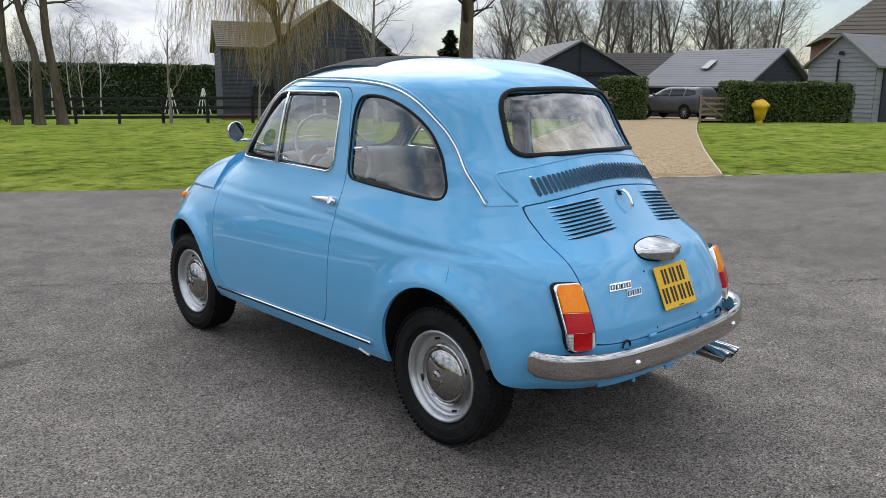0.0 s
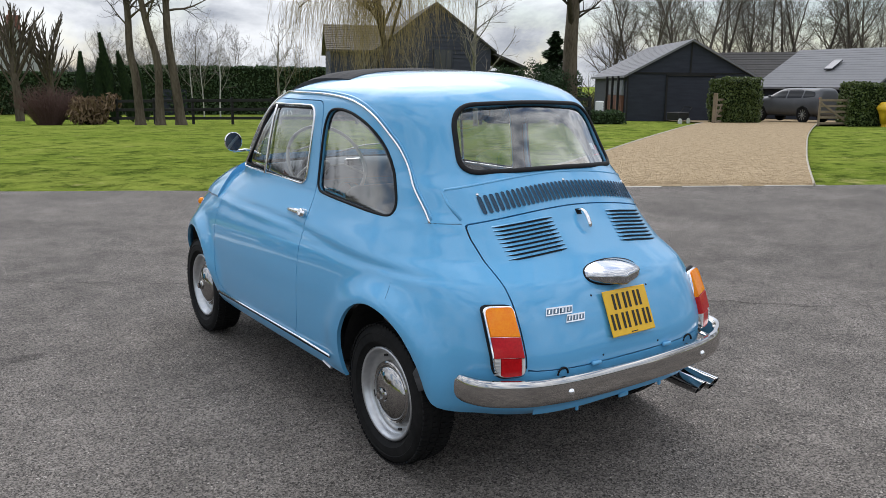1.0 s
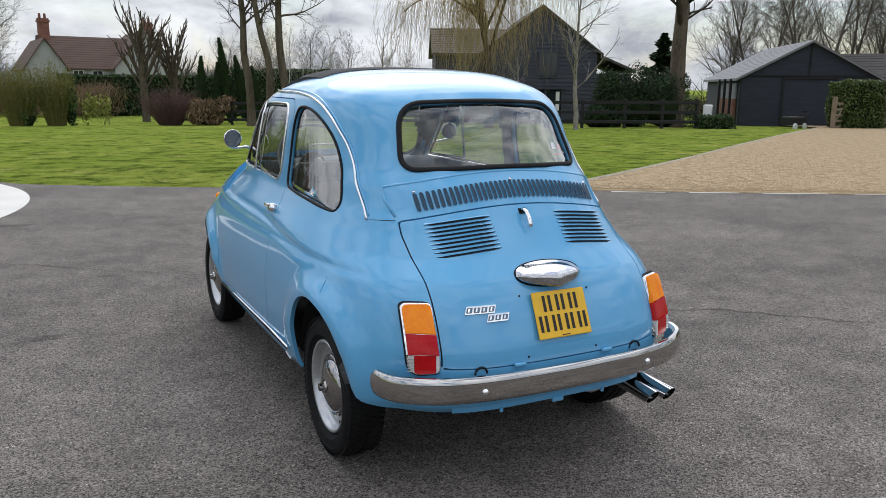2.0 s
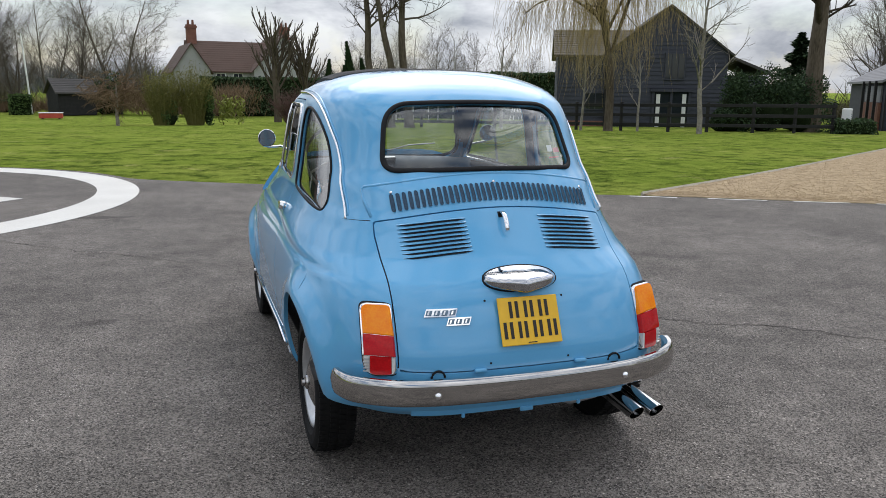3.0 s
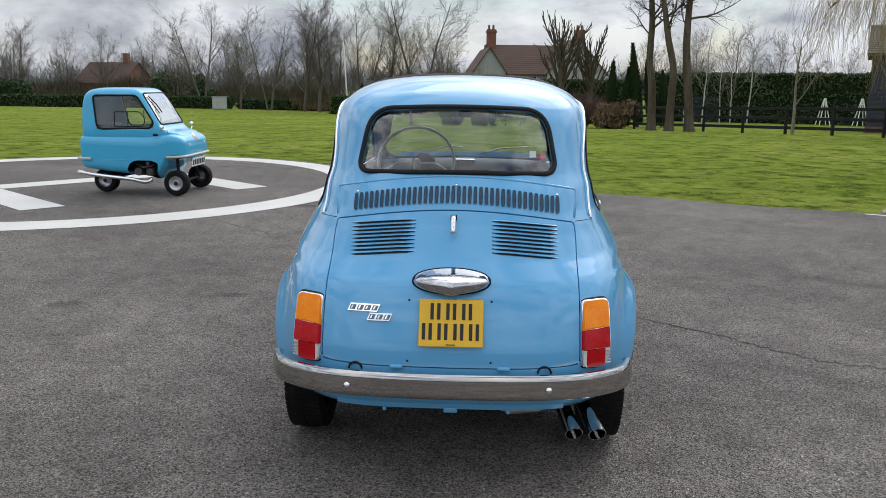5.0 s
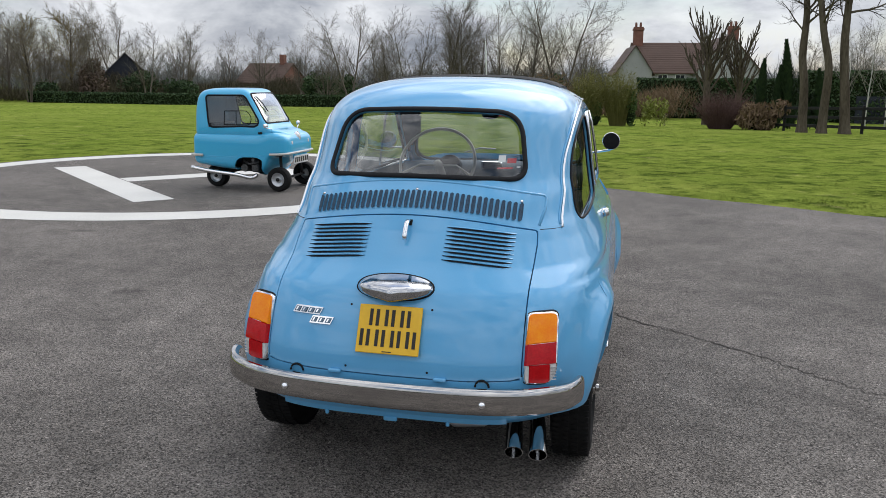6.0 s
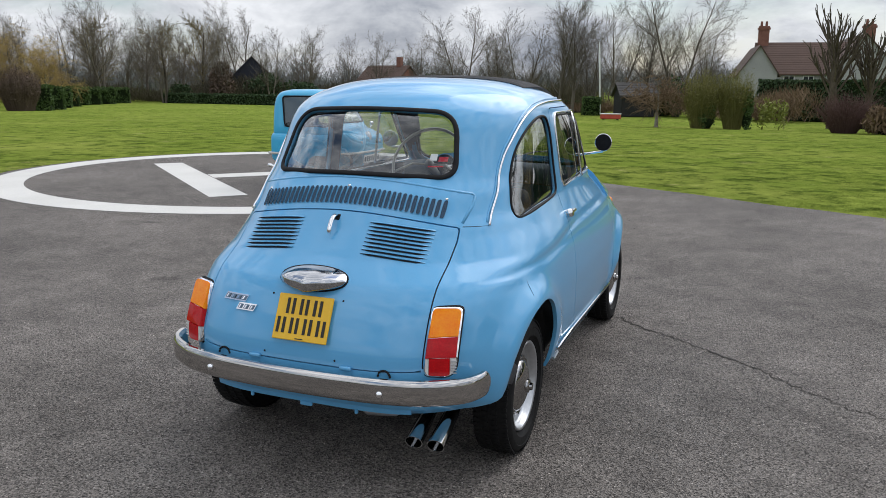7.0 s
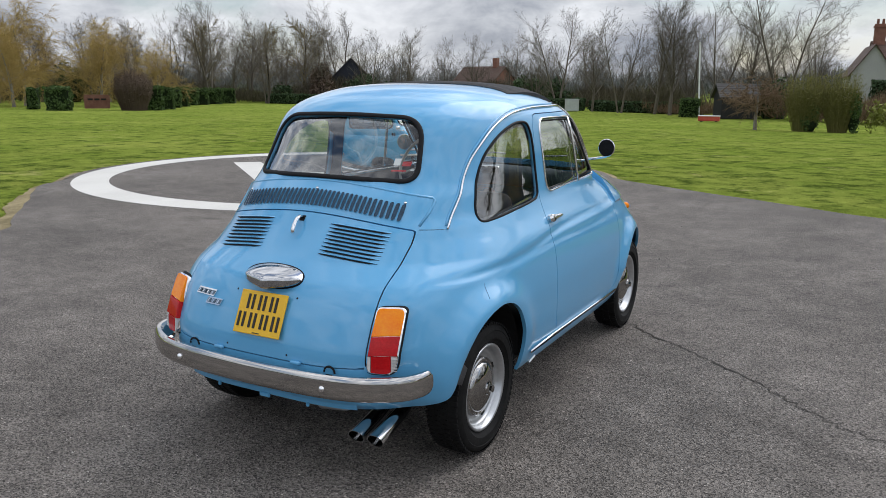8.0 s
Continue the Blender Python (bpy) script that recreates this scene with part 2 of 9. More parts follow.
M["darkbark"] = mk("dark_bark", (0.035, 0.028, 0.020), (0.085, 0.072, 0.055), rough=0.95, scale=2, fine=14, bump=0.6, stretch=(1, 1, 0.3), spec=0.1)
M["birchbark"] = mk("white_birch_bark", (0.30, 0.28, 0.26), (0.62, 0.60, 0.57), rough=0.8, scale=2, fine=9, bump=0.2, stretch=(1, 1, 0.6))
M["palebark"] = mk("pale_bark", (0.15, 0.135, 0.11), (0.32, 0.29, 0.25), rough=0.9, scale=2, fine=12, bump=0.3)
M["willowtwig"] = mk("willow_twig", (0.25, 0.185, 0.080), (0.40, 0.31, 0.145), rough=0.8, scale=1, fine=8, island=0.6, spec=0.2)
M["goldtwig"] = mk("golden_willow_twig", (0.30, 0.205, 0.072), (0.48, 0.350, 0.130), rough=0.85, scale=1, fine=8, island=0.6, spec=0.1)
M["olivetwig"] = mk("olive_twig", (0.115, 0.090, 0.042), (0.225, 0.178, 0.085), rough=0.9, scale=1, fine=8, island=0.6, spec=0.1)
M["yew"] = mk("dark_conifer_foliage", (0.018, 0.036, 0.018), (0.050, 0.082, 0.034), rough=0.85, scale=1, fine=6, island=0.6, spec=0.2)
M["hedge"] = mk("laurel_leaf", (0.034, 0.062, 0.012), (0.125, 0.160, 0.045), rough=0.5, scale=1.2, fine=6, island=0.7, spec=0.4)
M["boxhedge"] = mk("box_leaf", (0.036, 0.072, 0.018), (0.100, 0.155, 0.042), rough=0.7, scale=1.2, fine=6, island=0.6, spec=0.3)
M["darkhedge"] = mk("conifer_hedge", (0.030, 0.056, 0.027), (0.080, 0.118, 0.052), rough=0.8, scale=0.7, fine=4, island=0.6, spec=0.2)
M["bamboo"] = mk("bamboo_leaf", (0.110, 0.115, 0.028), (0.260, 0.235, 0.085), rough=0.8, scale=0.8, fine=4, island=0.6, spec=0.2)
M["limeleaf"] = mk("yellow_green_leaf", (0.16, 0.19, 0.03), (0.30, 0.31, 0.07), rough=0.75, scale=1, fine=5, island=0.6)
M["redtwig"] = mk("red_brown_twig", (0.085, 0.045, 0.042), (0.165, 0.105, 0.095), rough=0.9, scale=1, fine=6, island=0.6, spec=0.1)
M["tantwig"] = mk("tan_twig", (0.13, 0.085, 0.050), (0.24, 0.17, 0.11), rough=0.9, scale=1, fine=6, island=0.6, spec=0.1)
# light bark, its colour lifted further for haze and sky shining through
M["fartwig"] = mk("hazed_far_tree_bark", (0.090, 0.077, 0.061), (0.180, 0.156, 0.127), rough=0.95, scale=0.6, fine=5, spec=0.1, island=0.5)
M["scrub"] = mk("scrub_twig", (0.050, 0.045, 0.028), (0.120, 0.105, 0.070), rough=0.95, scale=0.4, fine=3, island=0.6, spec=0.1)
# pale grey paints the haze over the woods into their colour
M["farwood"] = mk("hazy_distant_wood", (0.10, 0.105, 0.105), (0.17, 0.17, 0.165), rough=0.95, scale=0.05, fine=1, island=0.5, spec=0.05)
# near-black cores paint the shade inside hedges and bushes
M["core"] = mk("foliage_inner_shade", (0.010, 0.016, 0.007), (0.022, 0.032, 0.014), rough=0.95, scale=2, fine=12, spec=0.05)


# ---- building helpers ----
class Geo:
    """Plain vertex and face lists for big meshes."""

    def __init__(self):
        self.v, self.f = [], []

    def tube(self, pts, radii, sides, cap=False):
        base = len(self.v)
        n = len(pts)
        for i, p in enumerate(pts):
            d = (pts[min(i + 1, n - 1)] - pts[max(i - 1, 0)]).normalized()
            a = d.orthogonal().normalized()
            b = d.cross(a)
            for k in range(sides):
                t = 2 * math.pi * k / sides
                q = p + (a * math.cos(t) + b * math.sin(t)) * radii[i]
                self.v.append((q.x, q.y, q.z))
        for i in range(n - 1):
            for k in range(sides):
                k2 = (k + 1) % sides
                self.f.append((base + i * sides + k, base + i * sides + k2, base + (i + 1) * sides + k2, base + (i + 1) * sides + k))
        if cap:
            self.f.append(tuple(base + k for k in range(sides)))
            self.f.append(tuple(base + (n - 1) * sides + k for k in range(sides)))

    def tri(self, a, b, c):
        i = len(self.v)
        self.v += [tuple(a), tuple(b), tuple(c)]
        self.f.append((i, i + 1, i + 2))

    def quad(self, a, b, c, d):
        i = len(self.v)
        self.v += [tuple(a), tuple(b), tuple(c), tuple(d)]
        self.f.append((i, i + 1, i + 2, i + 3))

    def mesh(self, name, material, smooth=False):
        me = bpy.data.meshes.new(name)
        me.from_pydata(self.v, [], self.f)
        me.materials.append(material)
        if smooth:
            me.polygons.foreach_set("use_smooth", [True] * len(me.polygons))
        me.update()
        return me


def empty(name, x=0.0, y=0.0, z=0.0, rz=0.0):
    ob = new(name)
    ob.empty_display_size = 0.1
    ob.matrix_basis = pose(x, y, z, 0, 0, rz)
    return ob


def part(name, src, material, parent=None, label="", smooth=False, angle=None):
    """Links a bmesh, Geo or mesh as one mesh object under its parent, in the parent's own space."""
    if isinstance(src, Geo):
        me = src.mesh(name, material, smooth)
    elif isinstance(src, bmesh.types.BMesh):
        me = bpy.data.meshes.new(name)
        bmesh.ops.recalc_face_normals(src, faces=src.faces)
        src.to_mesh(me)
        src.free()
        me.materials.append(material)
        if smooth:
            me.polygons.foreach_set("use_smooth", [True] * len(me.polygons))
            if angle:
                me.set_sharp_from_angle(angle=radians(angle))
    else:
        me = src
    ob = new(name, me)
    if parent is not None:
        ob.parent = parent
    if label:
        ob["label"] = label
    return ob


def box(bm, sx, sy, sz, x=0, y=0, z=0, rx=0, ry=0, rz=0, bevel=0.0, seg=1):
    """A box centred at x, y, z; edges may be rounded."""
    r = bmesh.ops.create_cube(bm, size=1.0)
    bmesh.ops.scale(bm, vec=(sx, sy, sz), verts=r["verts"])
    if bevel:
        ed = list({e for v in r["verts"] for e in v.link_edges})
        rb = bmesh.ops.bevel(bm, geom=ed, offset=bevel, segments=seg, profile=0.5, affect="EDGES")
        vs = list({v for f in rb["faces"] for v in f.verts} | {v for v in r["verts"] if v.is_valid})
    else:
        vs = r["verts"]
    bmesh.ops.transform(bm, matrix=pose(x, y, z, rx, ry, rz), verts=vs)
    return vs


def boxed(sx, sy, sz, x=0, y=0, z=0, rx=0, ry=0, rz=0, bevel=0.0, seg=1):
    bm = bmesh.new()
    box(bm, sx, sy, sz, x, y, z, rx, ry, rz, bevel, seg)
    return bm


def lathe(bm, profile, n=32, m=None):
    """Revolves (radius, height) points about z."""
    rings = []
    for r, h in profile:
        rings.append([bm.verts.new((r * math.cos(2 * math.pi * k / n), r * math.sin(2 * math.pi * k / n), h)) for k in range(n)])
    for a, b in zip(rings, rings[1:]):
        for k in range(n):
            bm.faces.new((a[k], a[(k + 1) % n], b[(k + 1) % n], b[k]))
    if m is not None:
        bmesh.ops.transform(bm, matrix=m, verts=[v for r in rings for v in r])
    return rings


def sweep(bm, pts, rx, rz=None, sides=8, closed=False, ups=None):
    """A tube of oval section along points; ups gives the direction of the second radius."""
    rz = rz or rx
    n = len(pts)
    rings = []
    for i, p in enumerate(pts):
        p = Vector(p)
        if closed:
            d = (Vector(pts[(i + 1) % n]) - Vector(pts[i - 1])).normalized()
        else:
            d = (Vector(pts[min(i + 1, n - 1)]) - Vector(pts[max(i - 1, 0)])).normalized()
        up = Vector(ups[i]) if ups else (Vector((0, 0, 1)) if abs(d.z) < 0.95 else Vector((1, 0, 0)))
        a = d.cross(up).normalized()
        b = a.cross(d).normalized()
        rings.append([bm.verts.new(p + a * (rx * math.cos(2 * math.pi * k / sides)) + b * (rz * math.sin(2 * math.pi * k / sides))) for k in range(sides)])
    for i in range(n if closed else n - 1):
        a, b = rings[i], rings[(i + 1) % n]
        for k in range(sides):
            bm.faces.new((a[k], a[(k + 1) % sides], b[(k + 1) % sides], b[k]))
    if not closed:
        bm.faces.new(rings[0])
        bm.faces.new(list(reversed(rings[-1])))
    return rings


def land(x, y):
    """Height of the ground, which falls gently away from the pad."""
    r = math.sqrt(y * y + 0.3 * x * x)
    s = min(1.0, max(0.0, (r - 8) / 52))
    return -1.0 * s * s * (3 - 2 * s)


# ---- ground, pad, drive ----
def ground():
    g = Geo()
    ax = [-1500, -600, -300, -180] + [-120 + 4 * i for i in range(26)] + [-18 + 1.0 * i for i in range(37)] + [22 + 4 * i for i in range(26)] + [180, 300, 600, 1500]
    ay = [-1500, -600, -300, -150] + [-100 + 6 * i for i in range(13)] + [-22 + 1.0 * i for i in range(45)] + [26 + 4 * i for i in range(26)] + [200, 300, 600, 1500]
    for y in ay:
        for x in ax:
            w = 0.05 * noise.noise(Vector((x * 0.22, y * 0.22, 3.1))) if abs(x) < 120 and abs(y) < 130 else 0
            near = max(0.0, min(1.0, (math.hypot(x, y) - 16) / 10))
            g.v.append((x, y, land(x, y) - 0.045 + w * near))
    nx = len(ax)
    for j in range(len(ay) - 1):
        for i in range(nx - 1):
            g.f.append((j * nx + i, j * nx + i + 1, (j + 1) * nx + i + 1, (j + 1) * nx + i))
    ob = part("ground", g, M["grass"], smooth=True)
    tagged(ob, "mown green lawn with thin worn patches", "lawn", kind="structure")


PAD = Vector((-5.45, 7.64, 0))
PAD_R = 3.95
EDGE = [(-1.46, 9.04), (-0.55, 8.48), (0.36, 7.97), (1.42, 7.34), (2.33, 6.86), (3.09, 6.41), (4.35, 5.9), (6.48, 4.71), (8.45, 3.62), (9.51, 3.07), (10.98, 2.26), (13.66, 0.94), (15.18, -3), (15.18, -14.13), (-16.18, -14.13), (-14.16, -6.04), (-6.3, -1.48), (-5.1, 0.5), (-5.29, 1.86), (-5.79, 2.3), (-6.46, 2.87), (-7.47, 3.7), (-8.05, 4.22), (-8.17, 4.53), (-8.58, 5.1)]


def smooth_line(pts, n=6, wob=0.0, closed=False):
    """Catmull-Rom curve through points."""
    out = []
    m = len(pts)
    for i in range(m if closed else m - 1):
        p = [Vector((*pts[(i + k) % m if closed else min(max(i + k, 0), m - 1)], 0)[:3]) if len(pts[0]) == 2 else Vector(pts[(i + k) % m if closed else min(max(i + k, 0), m - 1)]) for k in (-1, 0, 1, 2)]
        for s in range(n):
            t = s / n
            q = 0.5 * ((2 * p[1]) + (p[2] - p[0]) * t + (2 * p[0] - 5 * p[1] + 4 * p[2] - p[3]) * t * t + (3 * p[1] - p[0] - 3 * p[2] + p[3]) * t ** 3)
            if wob:
                q += Vector((noise.noise(q * 1.7), noise.noise(q * 1.7 + Vector((9, 9, 9))), 0)) * wob
            out.append(q)
    if not closed:
        out.append(Vector((*pts[-1], 0)[:3]))
    return out


def inside(poly, x, y):
    c = False
    n = len(poly)
    for i in range(n):
        ax, ay = poly[i][0], poly[i][1]
        bx, by = poly[i - 1][0], poly[i - 1][1]
        if (ay > y) != (by > y) and x < (bx - ax) * (y - ay) / (by - ay) + ax:
            c = not c
    return c


def tarmac_outline():
    pts = smooth_line(EDGE, 8, 0.05)
    arc = []
    a0 = math.atan2(4.43 - PAD.y, -8.29 - PAD.x)
    a1 = math.atan2(9.04 - PAD.y, -1.46 - PAD.x)
    for i in range(1, 48):
        a = a0 + ((a1 - a0) % (2 * math.pi) - 2 * math.pi) * i / 48
        r = PAD_R + 0.14 + 0.03 * noise.noise(Vector((a * 6, 0, 5)))
        arc.append(Vector((PAD.x + r * math.cos(a), PAD.y + r * math.sin(a), 0)))
    return pts + arc


TARMAC = tarmac_outline()


def flat_sheet(name, pts, z, thick, material):
    bm = bmesh.new()
    top = bm.faces.new([bm.verts.new((p[0], p[1], z)) for p in pts])
    r = bmesh.ops.extrude_face_region(bm, geom=[top])
    bmesh.ops.translate(bm, vec=(0, 0, -thick), verts=[g for g in r["geom"] if isinstance(g, bmesh.types.BMVert)])
    bmesh.ops.triangulate(bm, faces=[f for f in bm.faces if len(f.verts) > 4])
    return part(name, bm, material)


DRIVE_L = [(4.47, 5.88), (6.79, 7.11), (9.67, 8.73), (12.73, 10.62), (17.71, 13.69), (23.27, 17.13), (28.53, 20.27)]
DRIVE_R = [(8.43, 3.59), (11.54, 5.5), (14.88, 7.47), (20.24, 10.55), (26.31, 13.89), (30.66, 16.22)]


def at_line(line, t):
    n = len(line) - 1
    i = min(int(t * n), n - 1)
    f = t * n - i
    return line[i][0] * (1 - f) + line[i + 1][0] * f, line[i][1] * (1 - f) + line[i + 1][1] * f


def drive():
    g = Geo()
    L, R = smooth_line(DRIVE_L, 10), smooth_line(DRIVE_R, 12)
    rows, cols = 60, 10
    for j in range(rows + 1):
        lx, ly = at_line(L, j / rows)
        rx_, ry_ = at_line(R, j / rows)
        for i in range(cols + 1):
            f = i / cols
            x, y = lx + (rx_ - lx) * f, ly + (ry_ - ly) * f
            g.v.append((x, y, land(x, y) + 0.022 - 0.02 * max(0.0, 1 - j / 2) + 0.012 * min(1.0, j / 3) * noise.noise(Vector((x * 2, y * 2, 0)))))
    n = cols + 1
    for j in range(rows):
        for i in range(cols):
            g.f.append((j * n + i, j * n + i + 1, (j + 1) * n + i + 1, (j + 1) * n + i))
    # yard round the parked car, beyond the gate
    yard = [(28.2, 20.0), (30.3, 16.0), (33, 14.5), (38, 15), (42, 22), (38, 28), (32, 26)]
    b = len(g.v)
    g.v += [(x, y, land(x, y) + 0.02) for x, y in yard]
    g.f.append(tuple(range(b, b + len(yard))))
    tagged(part("gravel_drive", g, M["gravel"], smooth=True), "tan pea gravel driveway between timber edgings", "driveway", kind="structure")
    # loose stones lying on it
    random.seed(11)
    st = Geo()
    for i in range(9000):
        t = random.random() ** 2.2
        lx, ly = at_line(L, t)
        rx_, ry_ = at_line(R, t)
        f = random.random()
        x, y = lx + (rx_ - lx) * f, ly + (ry_ - ly) * f
        z, s = land(x, y) + 0.03, random.uniform(0.006, 0.014)
        a = random.random() * 6.3
        p = [Vector((x + s * math.cos(a + k * 2.1), y + s * math.sin(a + k * 2.1), z - 0.004)) for k in range(3)]
        top = Vector((x, y, z + s * 0.35))
        for k in range(3):
            st.tri(p[k], p[(k + 1) % 3], top)
    tagged(part("gravel_stones", st, M["pebble"]), "loose tan stones scattered over the drive", "gravel", kind="stuff")
    for side in (L, R):
        bm = bmesh.new()
        sweep(bm, [(p.x, p.y, land(p.x, p.y) + 0.015) for p in side], 0.02, 0.032, 4)
        tagged(part("drive_edging", bm, M["edgestone"]), "pale timber board edging along the gravel", "edging", kind="structure")


def markings():
    bm = bmesh.new()
    n = 96
    z = 0.004
    out = [bm.verts.new((PAD.x + PAD_R * math.cos(6.2832 * k / n), PAD.y + PAD_R * math.sin(6.2832 * k / n), z)) for k in range(n)]
    inn = [bm.verts.new((PAD.x + (PAD_R - 0.49) * math.cos(6.2832 * k / n), PAD.y + (PAD_R - 0.49) * math.sin(6.2832 * k / n), z)) for k in range(n)]
    for k in range(n):
        bm.faces.new((out[k], out[(k + 1) % n], inn[(k + 1) % n], inn[k]))
    tagged(part("landing_circle", bm, M["roadpaint"]), "broad white painted ring on the tarmac", "road marking", kind="structure")
    # the letter of the landing place: two bars and a crossbar
    d = Vector((3.33, -2.86, 0)).normalized()
    e = Vector((-d.y, d.x, 0))
    c = Vector((-5.42, 7.64, 0.004))
    bm = bmesh.new()
    for off, half, w, ax, bx in ((-1.295, 2.226, 0.232, d, e), (1.295, 2.226, 0.232, d, e)):
        m = c + bx * off
        bm.faces.new([bm.verts.new(m + ax * (half * a) + bx * (w * b)) for a, b in ((-1, -1), (1, -1), (1, 1), (-1, 1))])
    bm.faces.new([bm.verts.new(c + e * (1.05 * a) + d * (0.23 * b)) for a, b in ((-1, -1), (1, -1), (1, 1), (-1, 1))])
    tagged(part("landing_letter", bm, M["roadpaint"]), "white painted letter H inside the landing ring", "road marking", kind="structure")
    # broken white line across the mouth of the drive
    a, b = Vector((4.27, 5.84, 0.004)), Vector((8.60, 3.53, 0.004))
    u = (b - a).normalized()
    w = Vector((-u.y, u.x, 0)) * 0.028
    L = (b - a).length
    for s0, s1 in ((0.0, 0.57), (0.93, 1.62), (1.92, 2.56), (2.85, 3.70), (4.02, L)):
        bm = bmesh.new()
        p, q = a + u * s0, a + u * s1
        bm.faces.new([bm.verts.new(v) for v in (p - w, q - w, q + w, p + w)])
        tagged(part("white_dash", bm, M["roadpaint"]), "thin white dash of a broken line", "road marking", "dashes across the drive", "structure")


def seam(pts, width, seed):
    """A ragged crack with crumbled places along it."""
    rng = random.Random(seed)
    line = smooth_line(pts, 26)
    bm = bmesh.new()
    prev, off = None, 0.0
    for i, p in enumerate(line):
        d = (line[min(i + 1, len(line) - 1)] - line[max(i - 1, 0)]).normalized()
        s = Vector((-d.y, d.x, 0))
        off = off * 0.72 + rng.gauss(0, 0.009)
        k = 0.55 + 0.9 * max(0.0, noise.noise(p * 3.1) + 0.15)
        wa, wb = width * k * rng.uniform(0.25, 1.1), width * k * rng.uniform(0.25, 1.1)
        a, b = bm.verts.new(p + s * (off + wa) + Vector((0, 0, 0.003))), bm.verts.new(p + s * (off - wb) + Vector((0, 0, 0.003)))
        if prev and noise.noise(p * 4.0) < 0.45:
            bm.faces.new((prev[0], prev[1], b, a))
        prev = (a, b)
    tagged(part("tarmac_crack", bm, M["crack"]), "narrow dark crack running through the tarmac", "crack", kind="structure")


def blades():
    """Grass blades on the lawn nearest to the tarmac."""
    rng = np.random.default_rng(5)
    poly = [(p.x, p.y) for p in TARMAC]
    px, py = np.array([p[0] for p in poly]), np.array([p[1] for p in poly])

    def inside_np(poly_x, poly_y, x, y):
        c = np.zeros(len(x), bool)
        n = len(poly_x)
        for i in range(n):
            ax, ay, bx, by = poly_x[i], poly_y[i], poly_x[i - 1], poly_y[i - 1]
            hit = ((ay > y) != (by > y)) & (x < (bx - ax) * (y - ay) / ((by - ay) or 1e-9) + ax)
            c ^= hit
        return c

    n = 200000
    r = 5.0 + 15 * rng.random(n) ** 1.1
    a = rng.uniform(radians(-74), radians(84), n)
    x, y = r * np.sin(a), r * np.cos(a) - 1.0
    keep = ~inside_np(px, py, x, y) & (rng.random(n) < np.clip((20 - r) / 12, 0, 1) * (0.18 + 0.82 * (np.sin(x * 2.3 + np.sin(y * 1.7) * 2) * np.sin(y * 2.9 + np.sin(x * 1.3) * 2) > 0.15)))
    dl, dr = smooth_line(DRIVE_L, 4), smooth_line(DRIVE_R, 4)
    dp = dl + dr[::-1]
    keep &= ~inside_np(np.array([p.x for p in dp]), np.array([p.y for p in dp]), x, y)
    x, y, r = x[keep], y[keep], r[keep]
    n = len(x)
    rr = np.sqrt(y * y + 0.3 * x * x)
    s = np.clip((rr - 8) / 52, 0, 1)
    z = -(s * s * (3 - 2 * s)) - 0.045
    # clumps: taller where a slow wave is high
    wave = np.sin(x * 1.3 + np.sin(y * 0.9) * 2) * np.sin(y * 1.1 + np.sin(x * 0.7) * 2) + 0.6 * np.sin(x * 4.1 + y * 2.3) * np.sin(y * 3.7 - x * 1.9)
    h = (0.003 + 0.005 * rng.random(n) + 0.004 * wave) * np.clip((20 - r) / 12, 0.03, 1)
    h = np.clip(h, 0.002, 0.040)
    w = 0.0035 + 0.0007 * r
    t = rng.uniform(0, 2 * np.pi, n)
    lean = rng.normal(0, 1.3, (n, 2)) * h[:, None]
    v = np.zeros((n, 3, 3))
    v[:, 0] = np.stack([x - w * np.cos(t), y - w * np.sin(t), z], 1)
    v[:, 1] = np.stack([x + w * np.cos(t), y + w * np.sin(t), z], 1)
    v[:, 2] = np.stack([x + lean[:, 0], y + lean[:, 1], z + h + 0.008 * np.clip((20 - r) / 12, 0.02, 1)], 1)
    me = bpy.data.meshes.new("grass")
    me.vertices.add(3 * n)
    me.vertices.foreach_set("co", v.ravel())
    me.loops.add(3 * n)
    me.loops.foreach_set("vertex_index", np.arange(3 * n))
    me.polygons.add(n)
    me.polygons.foreach_set("loop_start", np.arange(0, 3 * n, 3))
    me.update(calc_edges=True)
    me.materials.append(M["blade"])
    tagged(new("grass", me), "short green lawn grass, tufted and uneven", "grass", kind="stuff")


ground()
tagged(flat_sheet("tarmac", TARMAC, 0.0, 0.06, M["asphalt"]), "worn grey tarmac with pale stone chips and stains", "tarmac", kind="structure")
drive()
markings()
seam([(-2.52, 4.66), (-1.85, 4.04), (-1.40, 3.70), (-1.02, 3.36), (-0.55, 3.03), (-0.32, 2.83), (0.20, 2.30), (0.63, 1.88)], 0.0080, 4)
seam([(0.63, 1.88), (0.98, 1.62), (1.35, 1.31), (1.60, 1.06), (1.83, 0.86), (2.10, 0.78), (2.40, 0.47), (2.65, 0.25), (3.10, -0.06), (3.34, -0.22), (4.2, -0.9), (5.4, -2.0)], 0.0090, 3)
blades()


